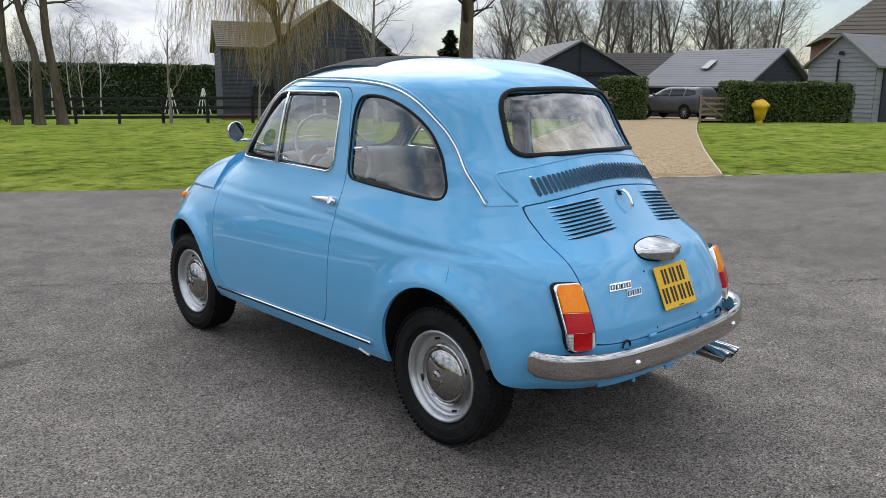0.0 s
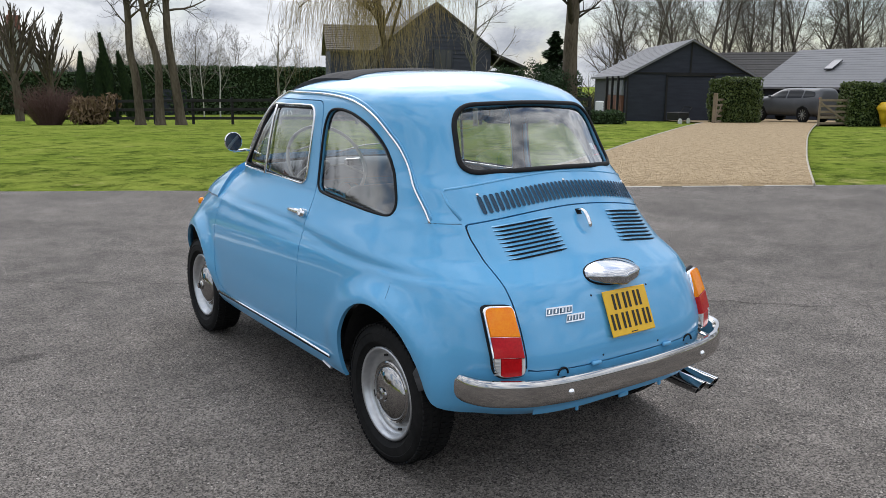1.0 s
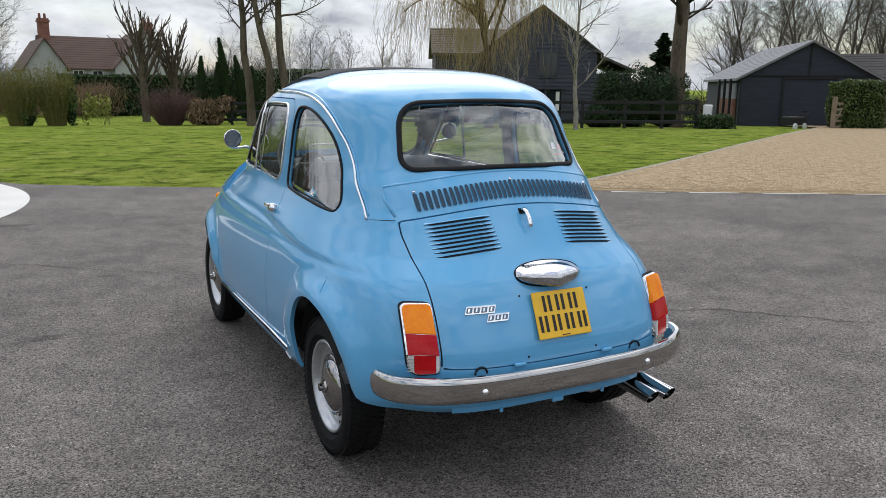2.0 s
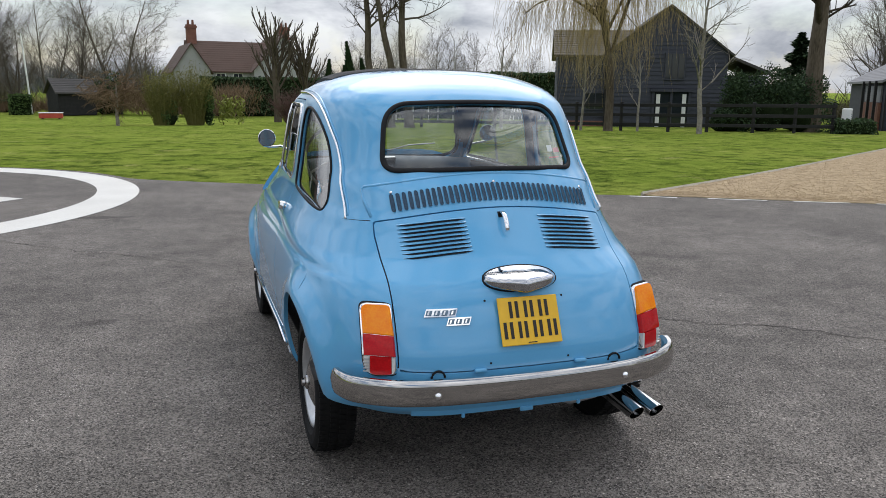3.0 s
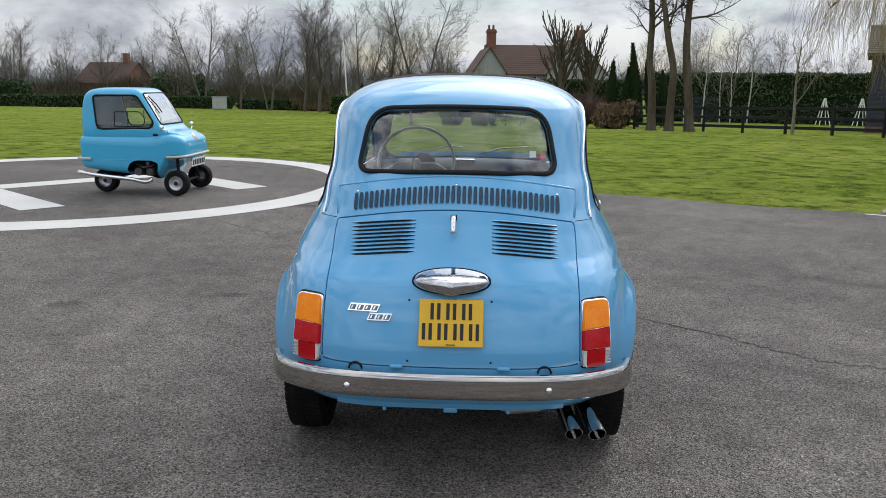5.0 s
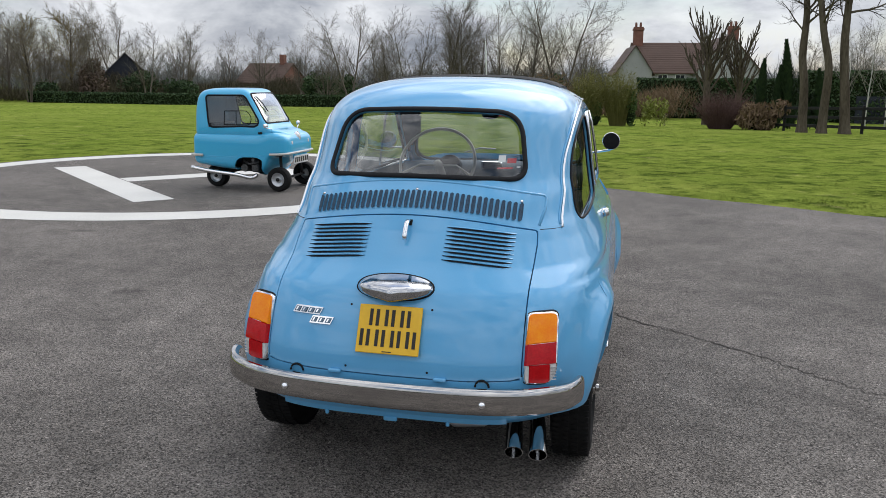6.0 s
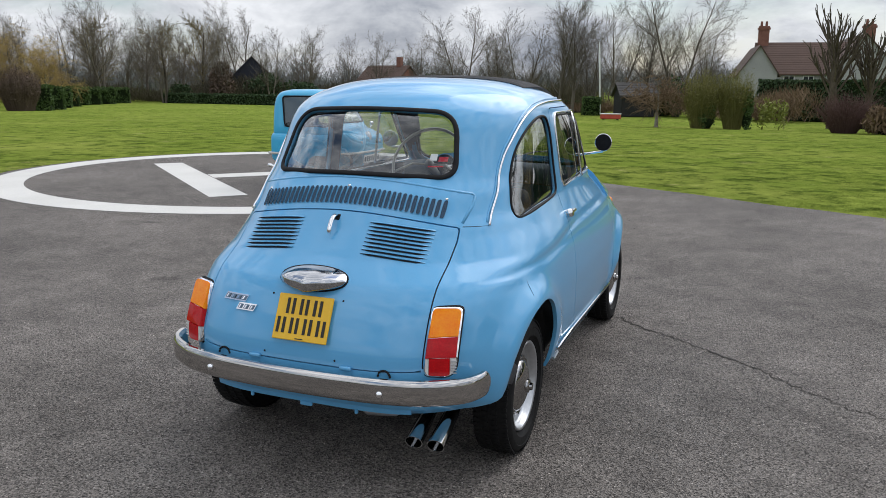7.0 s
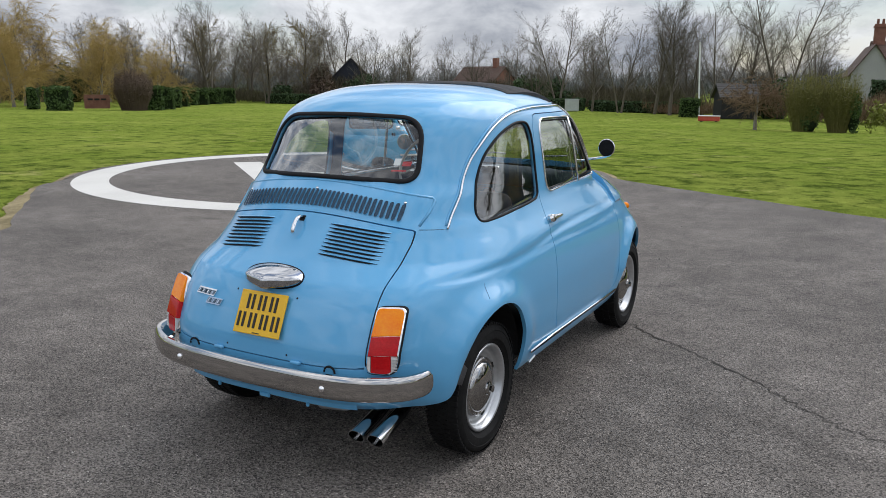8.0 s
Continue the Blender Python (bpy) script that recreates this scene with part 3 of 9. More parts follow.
def verge():
    """Worn soil and straw along the tarmac's edge."""
    rng = random.Random(8)
    bm = bmesh.new()
    n = len(TARMAC)
    prev = None
    for i in range(n + 1):
        p, q = Vector(TARMAC[i % n]), Vector(TARMAC[(i + 1) % n])
        d = (q - p)
        m = max(1, int(d.length / 0.15))
        s = Vector((d.y, -d.x, 0)).normalized()
        if i == 0:
            c = sum((Vector(t) for t in TARMAC), Vector()) / n
            sgn = 1 if s.dot(p - c) > 0 else -1
        for k in range(m):
            w = p + d * (k / m)
            wd = 0.05 + 0.16 * max(0.0, noise.noise(Vector((w.x * 0.8, w.y * 0.8, 2.0))) + 0.25) + rng.uniform(0, 0.05)
            if w.x < -6.0 and w.y < 6.0:
                wd += 0.02
            a = bm.verts.new((w.x - s.x * sgn * 0.02, w.y - s.y * sgn * 0.02, -0.012))
            b = bm.verts.new((w.x + s.x * sgn * wd, w.y + s.y * sgn * wd, -0.042 + rng.uniform(0, 0.012)))
            if prev:
                bm.faces.new((prev[0], prev[1], b, a))
            prev = (a, b)
    tagged(part("verge", bm, M["verge"], smooth=True), "worn soil and straw along the edge of the lawn", "verge", kind="structure")


def chips():
    """Loose stones lying on the tarmac."""
    rng = random.Random(21)
    g = Geo()
    for i in range(760):
        r, a = rng.uniform(0.5, 6.5), rng.uniform(-3.14, 3.14)
        x, y = r * math.cos(a), -1.0 + r * math.sin(a)
        if not inside_tarmac(x, y):
            continue
        s = rng.uniform(0.0022, 0.0062) * (1.9 if rng.random() < 0.10 else 1)
        t = [Vector((x + s * math.cos(k * 2.09 + a) * rng.uniform(0.7, 1.3), y + s * math.sin(k * 2.09 + a) * rng.uniform(0.7, 1.3), 0.0005)) for k in range(3)]
        top = Vector((x, y, s * 1.1))
        for k in range(3):
            g.tri(t[k], t[(k + 1) % 3], top)
    tagged(part("loose_chippings", g, M["chip"]), "small loose pale and dark stone chips", "gravel", kind="stuff")


def inside_tarmac(x, y):
    c = False
    n = len(TARMAC)
    for i in range(n):
        ax, ay, bx, by = TARMAC[i][0], TARMAC[i][1], TARMAC[i - 1][0], TARMAC[i - 1][1]
        if (ay > y) != (by > y) and x < (bx - ax) * (y - ay) / ((by - ay) or 1e-9) + ax:
            c = not c
    return c


verge()
chips()

# ---- plants ----
def grow(g, start, way, length, radius, level, rng, spec, tips=None):
    """One limb and, from it, its side limbs."""
    seg = spec["segs"][level]
    sides = spec["sides"][level]
    pts, radii = [start], [radius]
    p, d = start.copy(), way.normalized()
    for i in range(seg):
        k = spec["wander"][level]
        d = (d + Vector((rng.uniform(-k, k), rng.uniform(-k, k), rng.uniform(-k, k) + spec["lift"][level]))).normalized()
        p = p + d * (length / seg)
        pts.append(p)
        radii.append(radius * (1 - (1 - spec["taper"]) * (i + 1) / seg))
    g[min(level, 1)].tube(pts, radii, sides)
    if level + 1 >= len(spec["segs"]):
        return
    n = spec["kids"][level]
    for i in range(n):
        f = spec["bare"][level] + (1 - spec["bare"][level]) * (i + rng.random()) / n
        j = min(int(f * seg), seg - 1)
        q = pts[j].lerp(pts[j + 1], f * seg - j)
        axis = (pts[j + 1] - pts[j]).normalized()
        side = axis.orthogonal().normalized()
        side.rotate(Matrix.Rotation(rng.random() * 6.283, 3, axis))
        a = radians(rng.uniform(*spec["angle"][level]))
        w = axis * math.cos(a) + side * math.sin(a)
        ln = length * spec["ratio"][level] * rng.uniform(0.65, 1.1) * (1.15 - 0.55 * f)
        grow(g, q, w, ln, max(radii[j] * spec["thin"][level], spec["least"]), level + 1, rng, spec)


SPEC = dict(segs=(7, 5, 3, 2), sides=(7, 5, 3, 3), wander=(0.07, 0.16, 0.22, 0.3), lift=(0.05, 0.10, 0.06, 0.02), taper=0.25,
            kids=(13, 7, 7, 0), bare=(0.22, 0.2, 0.15), angle=((25, 55), (25, 60), (20, 60)), ratio=(0.52, 0.55, 0.6), thin=(0.45, 0.5, 0.5), least=0.010)


def tree_meshes(seed, height, radius, material, twig, **kw):
    """Trunk and crown meshes of a leafless tree."""
    spec = dict(SPEC, **kw)
    rng = random.Random(seed)
    g = (Geo(), Geo())
    grow(g, Vector((0, 0, -0.25)), Vector((0, 0, 1)), height, radius, 0, rng, spec)
    return g[0].mesh("trunk", material, True), g[1].mesh("crown", twig, True)


def plant_tree(meshes, x, y, label, name="tree", scale=1.0, turn=0.0, tilt=0.0, group="", category="tree", dz=0.0):
    root = empty(name, x, y, land(x, y) + dz)
    root.matrix_basis = pose(x, y, land(x, y) + dz, tilt, 0, turn) @ Matrix.Diagonal((scale, scale, scale, 1))
    for nm, me in zip(("trunk", "crown"), meshes):
        part(nm, me, None, root)
    return tagged(root, label, category, group)


def leaves(g, n, place, size, rng, flat=0.0, long=1.6):
    """n small leaf shapes at places given by place(rng)."""
    for i in range(n):
        p = place(rng)
        d = Vector((rng.gauss(0, 1), rng.gauss(0, 1), rng.gauss(0, 1) * (1 - flat))).normalized()
        s = size * rng.uniform(0.6, 1.3)
        e = d.orthogonal().normalized()
        e.rotate(Matrix.Rotation(rng.random() * 6.283, 3, d))
        g.quad(p - d * s * long * 0.5, p + e * s * 0.5, p + d * s * long * 0.5, p - e * s * 0.5)


def hedge(name, a, b, width, height, material, label, leaf=0.07, density=160, seed=1, category="hedge", base=-0.05, wob=0.06):
    """A clipped hedge from a to b: a core coloured as inner shade and a skin of leaves on top and sides."""
    ax, ay = a
    bx, by = b
    ln = math.hypot(bx - ax, by - ay)
    turn = math.degrees(math.atan2(by - ay, bx - ax))
    cx, cy = (ax + bx) / 2, (ay + by) / 2
    root = empty(name, cx, cy, min(land(ax, ay), land(bx, by)) + base, turn)
    rng = random.Random(seed)
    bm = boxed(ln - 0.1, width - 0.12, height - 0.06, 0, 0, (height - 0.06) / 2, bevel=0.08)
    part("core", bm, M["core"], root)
    g = Geo()
    area = ln * height * 2 + ln * width + 2 * width * height

    def place(r):
        k = r.random() * area
        if k < ln * height * 2:
            p = Vector((r.uniform(-ln / 2, ln / 2), math.copysign(width / 2, r.random() - 0.5), r.uniform(0, height)))
        elif k < ln * height * 2 + ln * width:
            p = Vector((r.uniform(-ln / 2, ln / 2), r.uniform(-width / 2, width / 2), height))
        else:
            p = Vector((math.copysign(ln / 2, r.random() - 0.5), r.uniform(-width / 2, width / 2), r.uniform(0, height)))
        q = p * 1.1 + Vector((seed, 0, 0))
        return p + Vector((noise.noise(q), noise.noise(q + Vector((7, 0, 0))), noise.noise(q + Vector((0, 7, 0))))) * wob * 2 + Vector((r.gauss(0, 0.025), r.gauss(0, 0.025), r.gauss(0, 0.025)))

    leaves(g, int(area * density), place, leaf, rng)
    part("foliage", g, material, root)
    return tagged(root, label, category)


def shrub(name, x, y, rx, ry, h, material, label, n=1500, size=0.10, seed=1, upright=0.0, category="shrub", squash=1.0, core=0.55):
    """A rounded bush of leaf or twig shapes with an uneven outline."""
    root = empty(name, x, y, land(x, y) - 0.04)
    rng = random.Random(seed)
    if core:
        # dark lump painted as the shade between the leaves
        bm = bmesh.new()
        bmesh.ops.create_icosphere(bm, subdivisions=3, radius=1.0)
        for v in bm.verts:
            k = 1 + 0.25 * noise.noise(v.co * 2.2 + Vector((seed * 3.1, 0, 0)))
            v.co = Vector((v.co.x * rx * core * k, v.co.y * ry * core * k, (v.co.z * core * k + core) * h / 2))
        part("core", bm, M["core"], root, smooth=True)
    g = Geo()
    lumps = [(Vector((rng.uniform(-0.55, 0.55) * rx, rng.uniform(-0.55, 0.55) * ry, h * rng.uniform(0.25, 0.8))), rng.uniform(0.35, 0.6)) for _ in range(9)]
    for i in range(n):
        c, k = rng.choice(lumps)
        d = Vector((rng.gauss(0, 1), rng.gauss(0, 1), rng.gauss(0, 1))).normalized() * (rng.random() ** 0.33)
        p = c + Vector((d.x * rx * k, d.y * ry * k, d.z * h * k * 0.7 * squash))
        if p.z < 0:
            p.z = -p.z * 0.4
        w = Vector((rng.gauss(0, 1), rng.gauss(0, 1), rng.gauss(0, 1) + upright * 3)).normalized()
        s = size * rng.uniform(0.6, 1.4)
        e = w.orthogonal().normalized()
        e.rotate(Matrix.Rotation(rng.random() * 6.283, 3, w))
        ln = 1.5 + 2.5 * upright
        g.quad(p - w * s * ln * 0.5, p + e * s * 0.35, p + w * s * ln * 0.5, p - e * s * 0.35)
    part("foliage" if not upright else "twig_crown", g, material, root)
    return tagged(root, label, category)


def cane_clump(name, x, y, rx, ry, h, material, label, stems, leaf_n, leaf, seed, category="shrub", cane_r=0.007, foot=0.6):
    """Upright canes fanning out from a tight foot, with narrow leaves along their upper part."""
    root = empty(name, x, y, land(x, y) - 0.04)
    rng = random.Random(seed)
    c, g = Geo(), Geo()
    for i in range(stems):
        a, r = rng.random() * 6.283, rng.random() ** 0.5
        q = Vector((math.cos(a) * rx * r, math.sin(a) * ry * r, 0))
        hh = h * rng.uniform(0.55, 1.0) * (1.05 - 0.25 * r)
        p0 = q * foot
        p1 = q * (foot + 0.22) + Vector((0, 0, hh * 0.4))
        p2 = q * (foot + 0.50) + Vector((rng.gauss(0, 0.05), rng.gauss(0, 0.05), hh * 0.78))
        p3 = q * 1.08 + Vector((rng.gauss(0, 0.10), rng.gauss(0, 0.10), hh))
        c.tube([p0, p1, p2, p3], [cane_r, cane_r, cane_r * 0.7, cane_r * 0.3], 3)
        for k in range(leaf_n):
            f = rng.uniform(0.25, 1.0)
            p = p0.lerp(p1, f / 0.4) if f < 0.4 else (p1.lerp(p2, (f - 0.4) / 0.38) if f < 0.78 else p2.lerp(p3, (f - 0.78) / 0.22))
            w = Vector((rng.gauss(0, 1), rng.gauss(0, 1), rng.gauss(0.5, 0.8))).normalized()
            e = w.orthogonal().normalized()
            e.rotate(Matrix.Rotation(rng.random() * 6.283, 3, w))
            sz = leaf * rng.uniform(0.6, 1.3)
            g.quad(p, p + w * sz * 0.8 + e * sz * 0.2, p + w * sz * 2.0, p + w * sz * 0.8 - e * sz * 0.2)
    part("crown", c, material, root)
    if leaf_n:
        part("foliage", g, material, root)
    return tagged(root, label, category)


def conifer(x, y, h, r, label, seed, n=2600, material=None, name="conifer", slim=False):
    root = empty(name, x, y, land(x, y) - 0.03)
    rng = random.Random(seed)
    t = Geo()
    t.tube([Vector((0, 0, 0)), Vector((0, 0, h * 0.5)), Vector((0, 0, h * 0.97))], [r * 0.12, r * 0.08, 0.02], 6)
    part("trunk", t, M["darkbark"], root)
    g = Geo()
    for i in range(n):
        f = rng.random() ** 0.8
        layer = 0.75 + 0.35 * math.sin(f * 40 + seed) * (0 if slim else 1)
        rr = r * (min(1, (1 - f) * 1.15 + 0.04) if not slim else math.sin(min(1, (1 - f) * 1.6) * 1.57)) * layer * rng.uniform(0.55, 1.05)
        a = rng.random() * 6.283
        rr *= 1 + 0.3 * noise.noise(Vector((math.cos(a) * 1.5, math.sin(a) * 1.5, f * 5 + seed)))
        p = Vector((rr * math.cos(a), rr * math.sin(a), 0.1 + f * (h - 0.1)))
        w = Vector((math.cos(a), math.sin(a), (1.6 if slim else rng.uniform(-0.5, 0.3)))).normalized()
        s = rng.uniform(0.09, 0.2) * (h / 5) ** 0.5
        e = w.cross(Vector((0, 0, 1))).normalized()
        e = (e + Vector((0, 0, rng.uniform(-0.6, 0.6)))).normalized()
        g.quad(p - w * s * 1.2, p + e * s * 0.5, p + w * s * 1.2, p - e * s * 0.5)
    part("crown", g, material or M["yew"], root)
    return tagged(root, label, "tree")


def willow(x, y, h, seed, label, spread=4.0, strands=900, trunk_r=0.28, name="willow_tree", long=2.4, material=None, twig_r=0.010):
    root = empty(name, x, y, land(x, y) - 0.05)
    rng = random.Random(seed)
    t, c = Geo(), Geo()
    pts = smooth_line([(0, 0, 0), (0.02, 0, h * 0.18), (-0.06, 0.05, h * 0.36), (-0.32, 0.1, h * 0.50), (-0.42, 0, h * 0.64), (-0.30, 0, h * 0.84)], 4)
    t.tube(pts, [trunk_r * (1.12 if k == 0 else 1.0 - 0.7 * k / len(pts)) for k in range(len(pts))], 9)
    anchors = []
    for i in range(16):
        a = 6.283 * i / 16 + rng.uniform(-0.25, 0.25)
        r = spread * rng.uniform(0.45, 1.0)
        p0 = pts[rng.randrange(len(pts) * 2 // 5, len(pts) - 1)]
        p3 = Vector((r * math.cos(a), r * math.sin(a), h * rng.uniform(0.50, 0.98)))
        p1 = p0.lerp(p3, 0.35) + Vector((rng.gauss(0, 0.2), rng.gauss(0, 0.2), h * 0.10))
        p2 = p0.lerp(p3, 0.70) + Vector((rng.gauss(0, 0.3), rng.gauss(0, 0.3), h * 0.07))
        limb = smooth_line([tuple(p0), tuple(p1), tuple(p2), tuple(p3)], 5)
        t.tube(limb, [trunk_r * 0.36 * (1 - 0.88 * k / len(limb)) for k in range(len(limb))], 5)
        anchors += limb[3:]
        for _ in range(4):
            q0 = limb[rng.randrange(4, len(limb) - 1)]
            q2 = q0 + Vector((rng.gauss(0, 0.7), rng.gauss(0, 0.7), rng.uniform(-0.1, 0.7)))
            twig = smooth_line([tuple(q0), tuple(q0.lerp(q2, 0.5) + Vector((0, 0, 0.15))), tuple(q2)], 4)
            t.tube(twig, [trunk_r * 0.09 * (1 - 0.7 * k / len(twig)) for k in range(len(twig))], 4)
            anchors += twig[2:]
    for i in range(strands):
        p = rng.choice(anchors) + Vector((rng.gauss(0, 0.09 * spread), rng.gauss(0, 0.09 * spread), rng.uniform(-0.1, 0.3)))
        out = Vector((p.x, p.y, 0)).normalized() * rng.uniform(0.1, 0.7)
        ln = long * rng.uniform(0.5, 1.1)
        q = [p, p + out * 0.6 + Vector((0, 0, -0.15 * ln)), p + out + Vector((rng.gauss(0, 0.12), rng.gauss(0, 0.12), -0.55 * ln)), p + out * 1.05 + Vector((rng.gauss(0, 0.2), rng.gauss(0, 0.2), -ln))]
        c.tube(q, [twig_r, twig_r * 0.9, twig_r * 0.7, twig_r * 0.4], 3)
    part("trunk", t, M["bark"], root, smooth=True)
    part("crown", c, material or M["willowtwig"], root)
    return tagged(root, label, "tree")


# leafless trees along the far field edge: a few upright stems with fine rising twigs
def clump_meshes(seed, height, radius, stems, spread, material, **kw):
    spec = dict(SPEC, **kw)
    rng = random.Random(seed)
    g = (Geo(), Geo())
    for k in range(stems):
        a = 6.283 * (k + rng.random() * 0.7) / stems
        out = Vector((math.cos(a), math.sin(a), 0))
        start = out * (spread * 0.12) + Vector((0, 0, -0.25))
        grow(g, start, out * rng.uniform(0.05, 0.22) * min(1, stems - 1) + Vector((0, 0, 1)), height * rng.uniform(0.72, 1.0), radius * rng.uniform(0.75, 1.0), 0, rng, spec)
    return g[0].mesh("trunk", material, True), g[1].mesh("crown", material, True)


FAR = dict(segs=(9, 5, 4, 2), sides=(6, 4, 3, 3), wander=(0.08, 0.15, 0.22, 0.30), lift=(0.03, 0.09, 0.06, 0.02), taper=0.12, angle=((26, 60), (22, 58), (20, 60)), thin=(0.40, 0.48, 0.55), least=0.0090)
BARE = [clump_meshes(20 + i, h, r, n, 1.6, M["fartwig"], kids=k, bare=(b, 0.12, 0.1), ratio=(q, 0.52, 0.55), **FAR)
        for i, (h, r, n, k, b, q) in enumerate(((11.5, 0.17, 2, (20, 9, 8, 0), 0.18, 0.50), (9.5, 0.14, 3, (15, 8, 8, 0), 0.12, 0.52), (12.5, 0.20, 1, (32, 10, 9, 0), 0.22, 0.55),
                                                (8.5, 0.12, 3, (16, 8, 8, 0), 0.08, 0.55), (13.0, 0.18, 2, (21, 9, 8, 0), 0.26, 0.46)))]


def polar(bearing, dist):
    return dist * math.sin(radians(bearing)), -2.9 + dist * math.cos(radians(bearing))


random.seed(77)
for b, d, k, s in ((-57, 112, 3, 0.9), (-54, 118, 1, 0.85), (-51, 110, 0, 0.75), (-48.5, 116, 3, 0.9), (-46, 112, 1, 1.0), (-43.5, 108, 4, 0.95), (-42, 114, 2, 0.8),
                   (-40, 112, 1, 0.85), (-37.5, 118, 3, 0.9), (-35.5, 112, 0, 0.85), (-33, 110, 4, 0.75), (-31, 116, 1, 0.9), (-28, 120, 3, 0.8), (-25.5, 112, 3, 0.9),
                   (-23, 108, 1, 0.85), (-21, 98, 3, 0.85), (-19, 92, 0, 0.8), (-16.5, 88, 2, 0.72), (-14.8, 84, 4, 0.75), (-13, 82, 0, 0.85), (-11.4, 80, 2, 0.85),
                   (-10, 84, 1, 0.95), (-8.3, 78, 4, 0.75), (-6.2, 80, 2, 0.8), (-4.0, 76, 0, 0.9), (-2.6, 88, 1, 0.8)):
    x, y = polar(b + random.uniform(-0.4, 0.4), d * 0.92)
    plant_tree(BARE[k], x, y, "leafless dark tree in the row behind the field hedge", scale=s * random.uniform(0.92, 1.08), turn=random.uniform(0, 360), tilt=random.uniform(-3, 3), group="trees along the far field edge")
for i in range(22):
    b = -66 + 3.0 * i + random.uniform(-0.6, 0.6)
    if -27 < b < -22 or b > -1:
        continue
    x, y = polar(b, (128 if b < -20 else 104) + random.uniform(-6, 8))
    plant_tree(BARE[(i * 2 + 1) % 5], x, y, "leafless dark tree in the row behind the field hedge", scale=random.uniform(0.62, 0.98), turn=random.uniform(0, 360), tilt=random.uniform(-3, 3), group="trees along the far field edge")
for i in range(10):
    b = -64 + 3.2 * i + random.uniform(-0.5, 0.5)
    x, y = polar(b, (118 + random.uniform(-3, 8)) * (0.80 if b > -16 else 0.95))
    plant_tree(BARE[i % 5], x, y, "leafless dark tree in the row behind the field hedge", scale=random.uniform(0.8, 1.15), turn=random.uniform(0, 360), tilt=random.uniform(-3, 3), group="trees along the far field edge")
for b, d, k, s in ((11.5, 74, 1, 0.75), (14.5, 78, 3, 0.8), (17, 72, 0, 0.65), (19.5, 76, 3, 0.75), (22, 80, 1, 0.6), (24, 74, 3, 0.6), (46, 64, 2, 0.8), (47.5, 62, 4, 0.85), (49.5, 66, 2, 0.9), (51, 62, 0, 0.95),
                   (53, 66, 4, 0.9), (54.5, 70, 2, 0.95), (56.5, 66, 1, 1.1), (58.5, 70, 4, 0.9), (60.5, 66, 2, 0.95), (62, 70, 3, 1.1), (64, 74, 4, 0.9)):
    x, y = polar(b, d)
    plant_tree(BARE[k], x, y, "tall leafless tree behind the black outbuildings", scale=s * (1.2 if b > 40 else 0.95), turn=random.uniform(0, 360), tilt=random.uniform(-3, 3), group="trees behind the buildings")
# trees to the side and behind, seen in the car's glass
for b, d, k, s in ((88, 34, 0, 1.0), (96, 30, 2, 0.9), (105, 36, 1, 1.0), (114, 30, 4, 0.9), (122, 38, 3, 1.1), (-95, 40, 1, 1.0), (-108, 44, 4, 0.9), (-122, 40, 0, 1.0)):
    x, y = polar(b, d)
    plant_tree(BARE[k], x, y, "leafless tree at the edge of the grounds", scale=s, turn=random.uniform(0, 360), group="trees round the grounds")


def thicket(name, pts, height, depth, material, label, n, size, seed):
    """A band of wild twiggy growth along points."""
    rng = random.Random(seed)
    g = Geo()
    line = smooth_line(pts, 8)
    for i in range(n):
        k = rng.random() * (len(line) - 1)
        j = int(k)
        p = line[j].lerp(line[j + 1], k - j)
        x, y = p.x + rng.gauss(0, depth / 2), p.y + rng.gauss(0, depth / 2)
        hh = height * max(0.18, 0.55 + 0.95 * noise.noise(Vector((x * 0.13, y * 0.13, seed))) + 0.25 * noise.noise(Vector((x * 0.6, y * 0.6, seed))))
        z = land(x, y) + rng.random() ** 0.8 * hh
        w = Vector((rng.gauss(0, 0.6), rng.gauss(0, 0.6), 1)).normalized()
        e = w.orthogonal().normalized()
        e.rotate(Matrix.Rotation(rng.random() * 6.283, 3, w))
        s = size * rng.uniform(0.5, 1.5)
        g.tri(Vector((x, y, z)) - e * s * 0.045, Vector((x, y, z)) + e * s * 0.045, Vector((x, y, z)) + w * s * 2.0)
    tagged(part(name, g, material), label, "undergrowth", kind="stuff")


thicket("scrub", [polar(-66, 112), polar(-50, 112), polar(-35, 110), polar(-20, 104), polar(-12, 92)], 2.7, 5.0, M["scrub"], "brown winter scrub under the far trees", 80000, 0.50, 2)
thicket("far_woods", [polar(-80, 230), polar(-60, 215), polar(-40, 205), polar(-20, 200), polar(0, 200), polar(16, 210)], 7.0, 14.0, M["farwood"], "low grey line of distant winter woods", 60000, 1.3, 9)
thicket("field_scrub", [polar(-12, 78), polar(-6, 72), polar(-1, 66), polar(3, 62)], 1.6, 2.0, M["tantwig"], "tan dead bracken and twigs behind the lawn", 12000, 0.4, 3)
thicket("yard_scrub", [polar(44, 60), polar(52, 64), polar(62, 66), polar(72, 70)], 3.5, 5.0, M["scrub"], "brown winter scrub behind the buildings", 22000, 0.5, 4)

